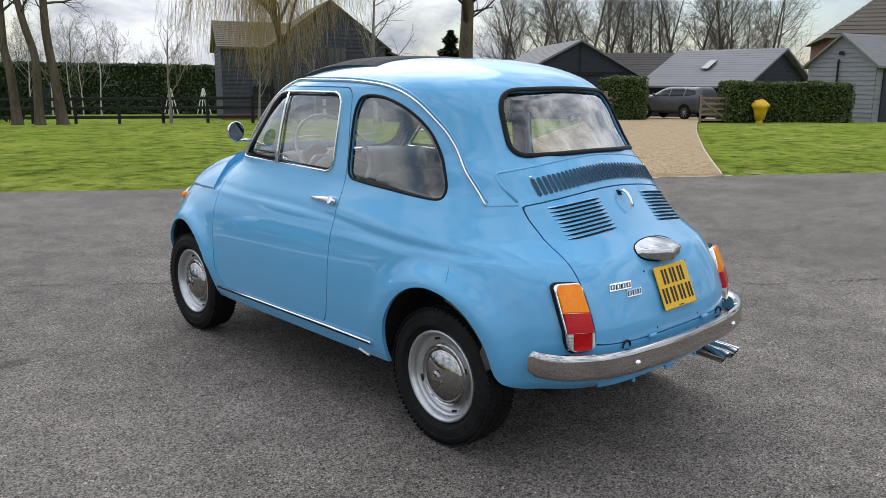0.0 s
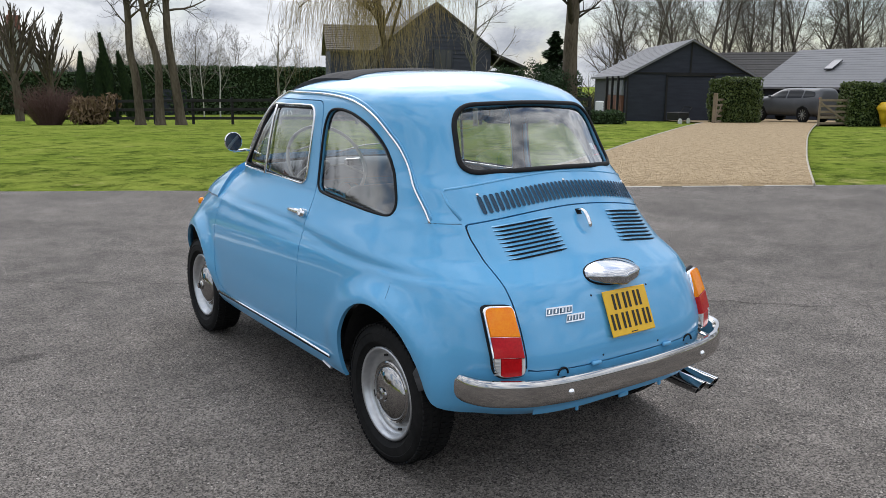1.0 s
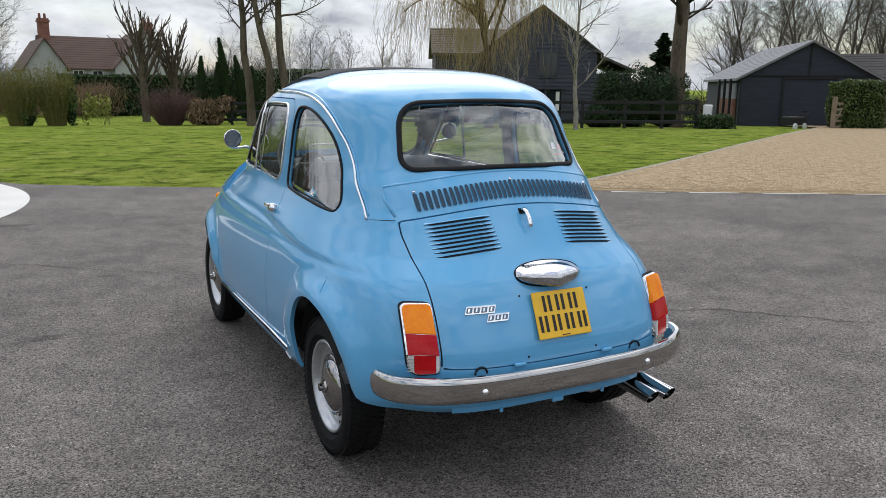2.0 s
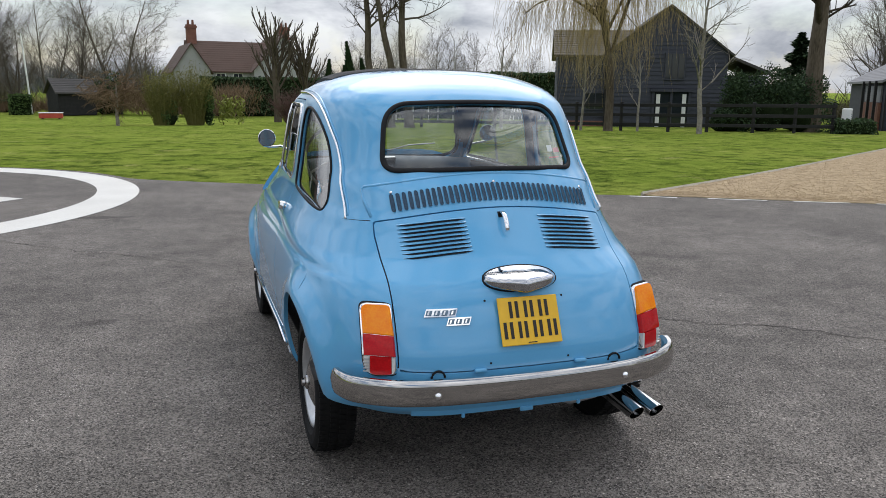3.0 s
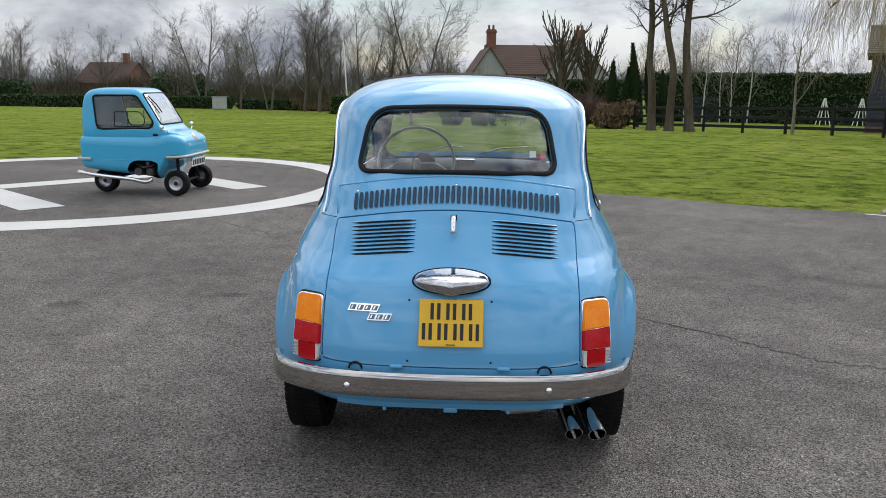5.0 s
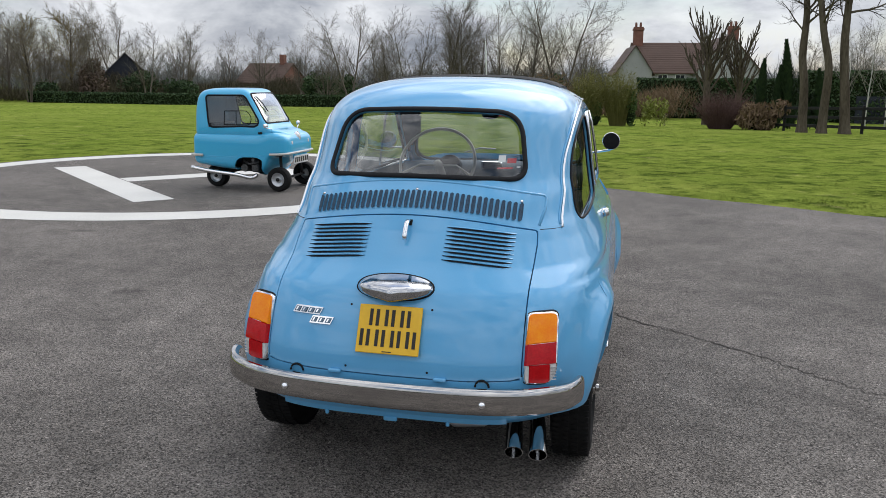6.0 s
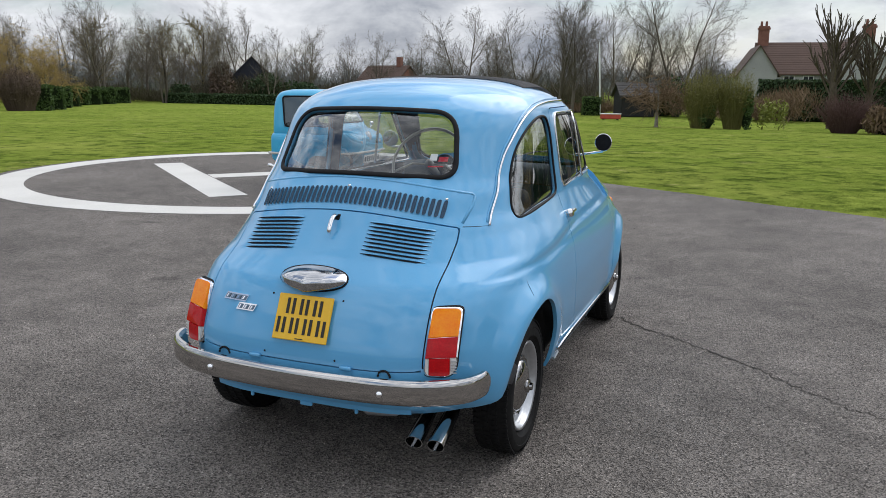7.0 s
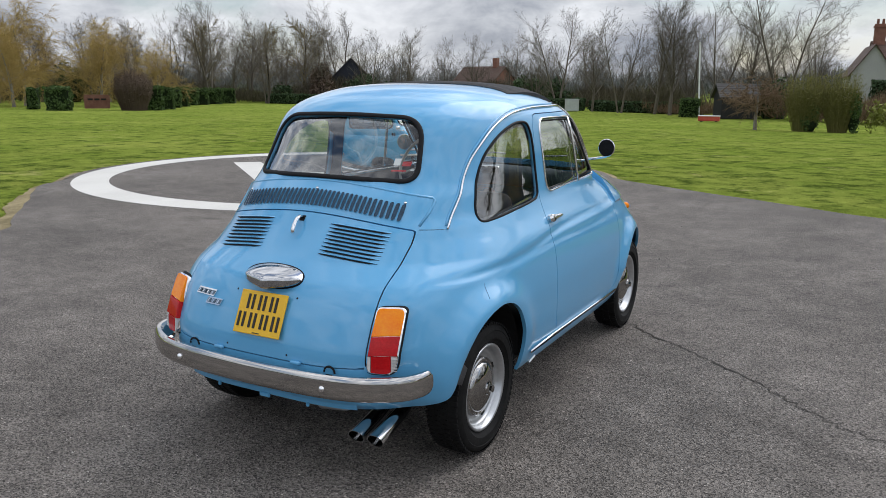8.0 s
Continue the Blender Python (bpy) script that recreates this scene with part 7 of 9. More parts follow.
    # yellow number plate; its characters are plain bars
    pz = [on_rear(0, 0.64)[0], on_rear(0, 0.50)[0]]
    tilt = math.degrees(math.atan2(pz[0].y - pz[1].y, pz[0].z - pz[1].z))
    np_ = part("number_plate", boxed(0.203, 0.005, 0.151, bevel=0.002), M["plate"], lid, "yellow number plate")
    c = (pz[0] + pz[1]) / 2
    np_.matrix_basis = pose(0.003, c.y - 0.016, 0.570, -tilt, 0, 0)
    for zc, xs_ in ((0.036, (-0.050, 0.0, 0.050)), (-0.028, (-0.075, -0.026, 0.024, 0.073))):
        for xx in xs_:
            for dx in (-0.0105, 0.0105):
                part("plate_bar", boxed(0.0105, 0.002, 0.052, xx + dx, -0.0035, zc, bevel=0.0005), M["platebar"], np_)
    part("maker_bar", boxed(0.03, 0.001, 0.003, 0.0, -0.0032, -0.069), M["platebar"], np_)
    # maker's badge: two slanted chrome tablets with plain cells
    for x0, z0, cells in ((-0.330, 0.592, 4), (-0.266, 0.567, 3)):
        bm = bmesh.new()
        wdt, hgt = (0.096, 0.022) if cells == 4 else (0.072, 0.022)
        q = [bm.verts.new(on_rear(x0 + dx, z0 + dz, 0.006)[0]) for dx, dz in ((0, 0), (wdt, 0), (wdt + 0.010, hgt), (0.010, hgt))]
        q2 = [bm.verts.new(on_rear(x0 + dx, z0 + dz, 0.0)[0]) for dx, dz in ((0, 0), (wdt, 0), (wdt + 0.010, hgt), (0.010, hgt))]
        bm.faces.new(q)
        for k in range(4):
            bm.faces.new((q[k], q[(k + 1) % 4], q2[(k + 1) % 4], q2[k]))
        bd = part("badge", bm, M["chrome"], lid, "slanted chrome badge tablet")
        for k in range(cells):
            bm = bmesh.new()
            a0, a1 = x0 + wdt * (k + 0.14) / cells, x0 + wdt * (k + 0.86) / cells
            w = [bm.verts.new(on_rear(xx, zz, 0.0068)[0]) for xx, zz in ((a0 + 0.002, z0 + 0.004), (a1 + 0.002, z0 + 0.004), (a1 + 0.008, z0 + 0.018), (a0 + 0.008, z0 + 0.018))]
            bm.faces.new(w)
            cell = part("badge_cell", bm, M["badgecell"], bd)
            bm = bmesh.new()
            am = (a0 + a1) / 2
            bm.faces.new([bm.verts.new(on_rear(xx, zz, 0.0074)[0]) for xx, zz in ((am - 0.002, z0 + 0.006), (am + 0.003, z0 + 0.006), (am + 0.008, z0 + 0.016), (am + 0.003, z0 + 0.016))])
            part("letter_bar", bm, M["chrome"], cell)
    for x, z in ((-0.133, 0.631), (0.130, 0.631), (-0.133, 0.450), (0.130, 0.450)):
        bm = bmesh.new()
        p, n = on_rear(x, z, 0.0005)
        lathe(bm, [(0.0, 0.0006), (0.0035, 0.0006), (0.0038, 0)], 10, Matrix.Translation(p) @ n.to_track_quat("Z", "Y").to_matrix().to_4x4())
        part("screw_hole", bm, M["slot"], lid)
    for x in (-0.168, 0.171):
        p, n = on_rear(x, 0.432, 0.006)
        hb = part("hinge", boxed(0.042, 0.013, 0.014, bevel=0.005, seg=2), M["paint"], lid, smooth=True, angle=50)
        hb.matrix_basis = Matrix.Translation(p)
    # vent panel with its upright slots
    ridge = [(-0.416, bow(-0.416) + 0.010)] + [(-0.428, bow(-0.42) + 0.06), (-0.428, bow(-0.42) + 0.094)] + [(-0.42 + 0.84 * i / 24, bow(-0.42 + 0.84 * i / 24) + 0.102) for i in range(25)] + [(0.428, bow(0.42) + 0.094), (0.428, bow(0.42) + 0.06), (0.416, bow(0.416) + 0.010)]
    panel = seal(ridge, lambda u, v, o: on_rear(u, v, o), -0.001, 0.0055, 0.0042, "vent_panel", M["paint"], car, "raised edge of the light blue vent panel", False)
    for i in range(38):
        x = -0.347 + 0.701 * i / 37
        zc = bow(x) + 0.043 - 0.002 * (x / 0.35) ** 2
        bm = bmesh.new()
        ring_o, ring_i = [], []
        for k in range(12):
            a = 6.2832 * k / 12
            dx = math.cos(a)
            dz = math.sin(a)
            zz = 0.0205 * (1 if dz > 0 else -1) if abs(dz) > 0.3 else 0.0
            ring_o.append(bm.verts.new(on_rear(x + 0.0066 * dx, zc + zz + 0.0066 * dz, 0.0042)[0]))
            ring_i.append(bm.verts.new(on_rear(x + 0.0056 * dx, zc + zz + 0.0056 * dz, 0.0030)[0]))
        for k in range(12):
            bm.faces.new((ring_o[k], ring_o[(k + 1) % 12], ring_i[(k + 1) % 12], ring_i[k]))
        bm.faces.new(ring_i)
        part("vent_slot", bm, M["mesh"], panel)
    for x in (-0.347, 0.003, 0.354):
        bm = bmesh.new()
        p, n = on_rear(x, bow(x) + 0.074, 0.0)
        lathe(bm, [(0.0055, 0.0), (0.005, 0.003), (0.0, 0.004)], 10, Matrix.Translation(p) @ n.to_track_quat("Z", "Y").to_matrix().to_4x4())
        part("screw", bm, M["chrome"], panel, smooth=True)
    # rear window
    rp = lambda u, v, o: on_rear(u, v, o)
    rw = fill_pane(REAR_WIN, rp, -0.006, "rear_window", car, "curved rear window glass")
    seal(REAR_WIN, rp, 0.0035, 0.0096, 0.0052, "rubber_seal", M["rubber"], rw, "thick black rubber seal", sides=10)
    # small picture sticker inside the glass: plain shapes
    for x, z, w, h, m_ in ((0.262, 1.060, 0.024, 0.022, M["white"]), (0.292, 1.056, 0.030, 0.016, M["redlens"]), (0.262, 1.038, 0.050, 0.005, M["redlens"]), (0.325, 1.040, 0.012, 0.006, M["white"])):
        bm = bmesh.new()
        bm.faces.new([bm.verts.new(on_rear(x + dx * w, z + dz * h, -0.009)[0]) for dx, dz in ((0, 0), (1, 0), (1, 1), (0, 1))])
        part("sticker", bm, m_, rw)
    # side windows behind the doors, roof gutters, sill trims, seams
    for side in (-1, 1):
        place = lambda u, v, o, s=side: on_side(u, v, s, o)
        qw = fill_pane(QUARTER, place, -0.008, "quarter_window", car, "fixed rear side window")
        seal(QUARTER, place, 0.001, 0.0056, 0.0045, "rubber_seal", M["rubber"], qw, "black rubber seal", sides=10)
        gut = smooth_line([(-.100, .838, 0), (.008, .950, 0), (.075, 1.036, 0), (.135, 1.096, 0), (.25, 1.178, 0), (.385, 1.225, 0), (.60, 1.246, 0), (.85, 1.250, 0), (1.10, 1.243, 0), (1.22, 1.17, 0), (1.38, 1.00, 0), (1.475, .905, 0)], 6)
        seal([(p.x, p.y) for p in gut], place, 0.004, 0.0045, 0.0065, "drip_rail", M["chrome"], car, "bright roof gutter strip", False)
        seal([(p.x + 0.001, p.y + 0.012) for p in gut], place, 0.001, 0.004, 0.004, "gutter_shadow_strip", M["paint"], car, "", False)
        seal([(1.50, .283), (1.2, .284), (0.9, .286), (0.6, .288), (0.32, .289)], place, 0.006, 0.008, 0.006, "sill_trim", M["chrome"], car, "chrome strip along the sill", False)
        seal([(1.50, .283), (0.9, .286), (0.32, .289)], place, 0.0105, 0.004, 0.003, "sill_trim_rubber", M["rubber"], car, "", False)
        seam_pts = [(0.492 + (0.420 - 0.492) * k / 8, 0.838 + 0.006 * k / 8) for k in range(9)]
        seal([(side * a, b) for a, b in seam_pts], rp, 0.0004, 0.0016, 0.0012, "panel_seam", M["dark"], car, "", False, 5)
        seal([(.092, .832), (.034, .768), (-.012, .722), (-.045, .680), (-.065, .640), (-.078, .600)], place, 0.0000, 0.0009, 0.0007, "fender_seam", M["seamline"], car, "", False, 5)
        bm = bmesh.new()
        bm2 = [on_side(0.42, 0.236, side, 0.0)[0], on_side(0.36, 0.226, side, 0.004)[0]]
        sweep(bm, bm2, 0.007, 0.006, 6)
        part("jacking_point", bm, M["rim"], car)
        # tail lamp
        lamp_part(car, side)
        # door mirror
        mp = Vector((0.600 if side > 0 else -0.588, 1.368, 1.040 if side > 0 else 1.022))
        bm = bmesh.new()
        lathe(bm, [(0.0, -0.030), (0.020, -0.028), (0.036, -0.018), (0.0435, -0.004), (0.045, 0.004), (0.042, 0.006)], 28, Matrix.Translation(mp) @ pose(0, 0, 0, 90, 0, -8 * side))
        mir = part("door_mirror", bm, M["chrome"], car, "round chrome door mirror", smooth=True, angle=60)
        # dark reflections are put into the face colour, the right one plain black
        bm = bmesh.new()
        lathe(bm, [(0.0, 0.004), (0.041, 0.004), (0.042, 0.0)], 28, Matrix.Translation(mp) @ pose(0, 0, 0, 90, 0, -8 * side))
        part("dark_reflection_face", bm, M["mirror"] if side < 0 else M["rubber"], mir, "mirror face painted black for its dark reflection" if side > 0 else "mirror face", smooth=True, angle=40)
        bm = bmesh.new()
        foot = on_side(1.40, 0.975, side, 0.0)[0]
        sweep(bm, [foot, foot + Vector((side * 0.03, 0.005, 0.004)), mp + Vector((-side * 0.005, 0.008, -0.046)), mp + Vector((0, 0.014, -0.015))], 0.006, sides=8)
        part("mirror_arm", bm, M["chrome"], mir, smooth=True)
        # front side lamp
        bm = bmesh.new()
        p, n = on_side(2.02, 0.66, side, 0.0)
        lathe(bm, [(0.020, 0), (0.018, 0.010), (0.010, 0.016), (0, 0.018)], 16, Matrix.Translation(p) @ n.to_track_quat("Z", "Y").to_matrix().to_4x4())
        part("side_repeater", bm, M["amber"], car, "small round amber side lamp", smooth=True)
        bm = bmesh.new()
        lathe(bm, [(0.085, -0.05), (0.085, 0.0), (0.078, 0.012), (0.0, 0.028)], 24, pose(side * 0.42, 2.12, 0.61, -90, 0, 0))
        part("headlamp", bm, M["clearlens"], car, "round headlamp", smooth=True, angle=50)
        # wheel housing
        for yw in (0.0, 1.84):
            bm = bmesh.new()
            arc = [(0.305 * math.cos(math.pi * k / 16), 0.305 * math.sin(math.pi * k / 16)) for k in range(17)]
            A = [bm.verts.new((side * min(0.60, side_x(yw + a, 0.268 + b) - 0.03), yw + a, 0.268 + b)) for a, b in arc]
            B = [bm.verts.new((side * 0.42, yw + a, 0.268 + b)) for a, b in arc]
            for k in range(16):
                bm.faces.new((A[k], A[k + 1], B[k + 1], B[k]))
            bm.faces.new(B)
            part("wheel_housing", bm, M["dark"], car)
        wheel(car, side * 0.549, -0.008, 0.237, 0.252, side, "rear_wheel")
        wheel(car, side * 0.550, 1.84, 0.236, 0.251, side, "front_wheel")
    # windscreen
    fp = lambda u, v, o: screen_pt(u, v, o)
    ws = fill_pane(SCREEN, fp, -0.004, "windscreen", car, "curved windscreen")
    seal(SCREEN, fp, 0.002, 0.013, 0.008, "rubber_seal", M["rubber"], ws)
    for x0, x1, z0, z1 in ((-0.20, -0.02, 0.93, 0.965), (0.06, 0.34, 0.905, 0.97)):
        bm = bmesh.new()
        a = fp(x0, z0, 0.02)[0]
        b = fp((x0 + x1) / 2, (z0 + z1) / 2 + 0.01, 0.025)[0]
        c2 = fp(x1, z1, 0.012)[0]
        sweep(bm, [a, b, c2], 0.006, 0.004, 6)
        part("wiper", bm, M["steel"], car, "windscreen wiper", smooth=True)
    # roof: folded canvas
    bm = bmesh.new()
    nx, ny = 24, 26
    grid = []
    for j in range(ny + 1):
        y = 0.580 + 0.56 * j / ny
        rowv = []
        for i in range(nx + 1):
            x = -0.400 + 0.80 * i / nx
            zr = roof_z(x, y)
            e = min(1.0, min(0.400 - abs(x), y - 0.580, 1.14 - y) / 0.02)
            rib = 0.004 * math.sin(j * 1.5) if j < 22 else 0.006
            f_ = min(1.0, (y - 0.58) / 0.3)
            rowv.append(bm.verts.new((x, y, zr + 0.013 * f_ + (0.002 + 0.004 * max(0, e) ** 0.5 + rib * 0.4 * max(0, e)))))
        grid.append(rowv)
    for a, b in zip(grid, grid[1:]):
        for i in range(nx):
            bm.faces.new((a[i], a[i + 1], b[i + 1], b[i]))
    rim = [grid[0][i] for i in range(nx + 1)] + [grid[j][nx] for j in range(1, ny + 1)] + [grid[ny][i] for i in range(nx - 1, -1, -1)] + [grid[j][0] for j in range(ny - 1, 0, -1)]
    low = [bm.verts.new(v.co - Vector((0, 0, 0.03))) for v in rim]
    for k in range(len(rim)):
        bm.faces.new((rim[k], rim[(k + 1) % len(rim)], low[(k + 1) % len(rim)], low[k]))
    part("canvas_roof", bm, M["canvas"], car, "black folding canvas sunroof", smooth=True, angle=50)
    # front lid, standing a little proud
    bm = bmesh.new()
    grid = []
    for j in range(15):
        y = 1.592 + 0.57 * j / 14
        hw = float(np.interp(y, (1.592, 1.75, 1.92, 2.17), (0.588, 0.566, 0.524, 0.400)))
        rowv = []
        for i in range(25):
            u = math.sin(math.pi / 2 * (-1 + i / 12))
            e = abs(u) ** 8
            rowv.append(bm.verts.new((hw * u * (1 + 0.010 * abs(u) ** 3), y, cowl_z(hw * u * 0.999, y) + 0.036 - 0.024 * e)))
        grid.append(rowv)
    for a, b in zip(grid, grid[1:]):
        for i in range(24):
            bm.faces.new((a[i], a[i + 1], b[i + 1], b[i]))
    r = bmesh.ops.extrude_edge_only(bm, edges=[e for e in bm.edges if e.is_boundary])
    for v in [g for g in r["geom"] if isinstance(g, bmesh.types.BMVert)]:
        v.co.z -= 0.030
        v.co.x *= 0.985
    part("front_lid", bm, M["paint"], car, "light blue front lid", smooth=True, angle=40)
    # rear bumper
    bm = bmesh.new()
    line = smooth_line([(-.586, -.400, .390), (-.582, -.445, .390), (-.552, -.502, .389), (-.485, -.552, .388), (-.40, -.588, .387), (-.25, -.613, .386), (0, -.624, .386), (.25, -.613, .386), (.40, -.588, .387), (.485, -.552, .388), (.552, -.502, .389), (.582, -.445, .390), (.586, -.400, .390)], 5)
    sect = [(-0.018, 0.031), (-0.008, 0.0405), (0.004, 0.0415), (0.011, 0.033), (0.013, 0.020), (0.014, 0.0), (0.013, -0.022), (0.010, -0.034), (0.002, -0.041), (-0.010, -0.042), (-0.010, -0.036), (0.000, -0.030), (0.003, 0.0), (0.000, 0.030), (-0.012, 0.034)]
    rings = []
    nl = len(line)
    for i, p in enumerate(line):
        d = (line[min(i + 1, nl - 1)] - line[max(i - 1, 0)]).normalized()
        out = Vector((d.y, -d.x, 0)).normalized()
        if out.y > 0 and abs(p.x) < 0.58:
            out = -out
        endk = min(i, nl - 1 - i)
        sq = (0.72, 0.88, 0.96)[endk] if endk < 3 else 1.0
        rings.append([bm.verts.new(p + out * a + Vector((0, 0, b * sq))) for a, b in sect])
    for a, b in zip(rings, rings[1:]):
        for k in range(len(sect)):
            bm.faces.new((a[k], a[(k + 1) % len(sect)], b[(k + 1) % len(sect)], b[k]))
    bm.faces.new(rings[0])
    bm.faces.new(rings[-1])
    bump_ = part("rear_bumper", bm, M["steel"], car, "bright steel rear bumper blade", smooth=True, angle=35)
    for x in (-0.318, 0.311):
        bm = bmesh.new()
        lathe(bm, [(0.0115, -0.004), (0.0105, 0.004), (0.006, 0.0075), (0, 0.0085)], 14, pose(x, -0.620, 0.382, 90, 0, 0))
        part("bumper_bolt", bm, M["chrome"], bump_, smooth=True)
    for x in (-0.30, 0.30):
        bm = bmesh.new()
        sweep(bm, [(x, -0.50, 0.39), (x, -0.565, 0.400), (x, -0.600, 0.395)], 0.018, 0.005, 6)
        part("bumper_bracket", bm, M["dark"], bump_)
        c0 = on_rear(x, 0.417, 0.002)[0]
        bm = bmesh.new()
        sweep(bm, [c0 + Vector((0.021 * math.cos(math.pi * k / 12), -0.002, 0.021 * math.sin(math.pi * k / 12))) for k in range(13)], 0.0035, sides=6)
        part("bracket_hoop", bm, M["rubber"], bump_, "small black rubber hoop")
    # lower tail panel, underbody, exhaust
    bm = bmesh.new()
    for x0, x1, zz in ((-0.37, 0.37, 0.292),):
        for i in range(20):
            a, b = x0 + (x1 - x0) * i / 20, x0 + (x1 - x0) * (i + 1) / 20
            q = [bm.verts.new(v) for v in (Vector((a, rear_y(a, 0.31) + 0.006, 0.305)), Vector((b, rear_y(b, 0.31) + 0.006, 0.305)), Vector((b, rear_y(b, 0.31) + 0.012, zz - 0.012)), Vector((a, rear_y(a, 0.31) + 0.012, zz - 0.012)))]
            bm.faces.new(q)
    part("tail_skirt", bm, M["paint"], car)
    for x in (-0.21, 0.004, 0.19):
        part("skirt_tab", boxed(0.045 if x == 0.004 else 0.012, 0.010, 0.016, x, rear_y(x, 0.31) + 0.010, 0.276, bevel=0.003), M["paint"], car)
    bm = bmesh.new()
    # floor widened, engine and axle boxes added to darken the ground underneath
    box(bm, 1.12, 1.22, 0.05, 0, 0.92, 0.235, bevel=0.02)
    box(bm, 0.86, 0.80, 0.06, 0, -0.04, 0.31, bevel=0.02)
    box(bm, 0.62, 0.40, 0.16, 0, -0.08, 0.235, bevel=0.03)
    box(bm, 0.34, 0.28, 0.06, -0.02, -0.04, 0.150, bevel=0.02)
    box(bm, 1.02, 0.16, 0.08, 0, 0.02, 0.20, bevel=0.02)
    box(bm, 0.80, 0.55, 0.06, 0, 1.95, 0.28, bevel=0.02)
    part("floor_and_shade_boxes", bm, M["dark"], car)
    for x0 in (0.400, 0.474):
        bm = bmesh.new()
        c0, c1 = Vector((x0 - 0.030, -0.30, 0.246)), Vector((x0 + 0.002, -0.560, 0.216))
        d = (c1 - c0).normalized()
        m4 = Matrix.Translation(c0) @ d.to_track_quat("Z", "Y").to_matrix().to_4x4()
        ln = (c1 - c0).length
        rr = lathe(bm, [(0.020, 0.0), (0.026, 0.07), (0.0285, ln), (0.0262, ln), (0.024, ln - 0.10), (0.0, ln - 0.14)], 22, m4)
        for v in rr[2] + rr[3]:
            v.co += d * ((v.co.z - c1.z) * 0.45)
        part("exhaust_tip", bm, M["pipe"], car, "slash-cut chrome exhaust tip", smooth=True, angle=50)
    bm = bmesh.new()
    sweep(bm, [(0.10, -0.40, 0.27), (0.20, -0.47, 0.255), (0.29, -0.46, 0.262), (0.34, -0.38, 0.275), (0.40, -0.28, 0.28)], 0.017, sides=10)
    part("exhaust_pipe", bm, M["rim"], car, smooth=True)
    interior(car)
    return car


def roof_z(x, y):
    """Height of the roof skin by searching the rings from the top."""
    lo, hi = 1.15, 1.3485
    for _ in range(24):
        z = (lo + hi) / 2
        R, W, nr, F, nf = hermite(z)
        s, n = ((YC - y) / (YC - R), nr) if y < YC else ((y - YC) / (F - YC), nf)
        ok = s < 1 and abs(x) <= W * max(0.0, 1 - s ** n) ** (1 / n)
        lo, hi = (z, hi) if ok else (lo, z)
    return lo


def cowl_z(x, y):
    """Height of the nose above a place in front of the windscreen."""
    lo, hi = 0.45, 0.92
    for _ in range(24):
        z = (lo + hi) / 2
        R, W, nr, F, nf = hermite(z)
        s = (y - YC) / (F - YC)
        ok = s < 1 and abs(x) <= W * max(0.0, 1 - s ** nf) ** (1 / nf)
        lo, hi = (z, hi) if ok else (lo, z)
    return lo


def screen_pt(x, z, off):
    def fy(x, z):
        R, W, nr, F, nf = hermite(z)
        return YC + (F - YC) * max(0.0, 1 - min(1.0, abs(x) / W) ** nf) ** (1 / nf)
    e = 0.004
    p = Vector((x, fy(x, z), z))
    n = (Vector((x + e, fy(x + e, z), z)) - p).cross(Vector((x, fy(x, z + e), z + e)) - p).normalized()
    if n.y < 0:
        n = -n
    return p + n * off, n


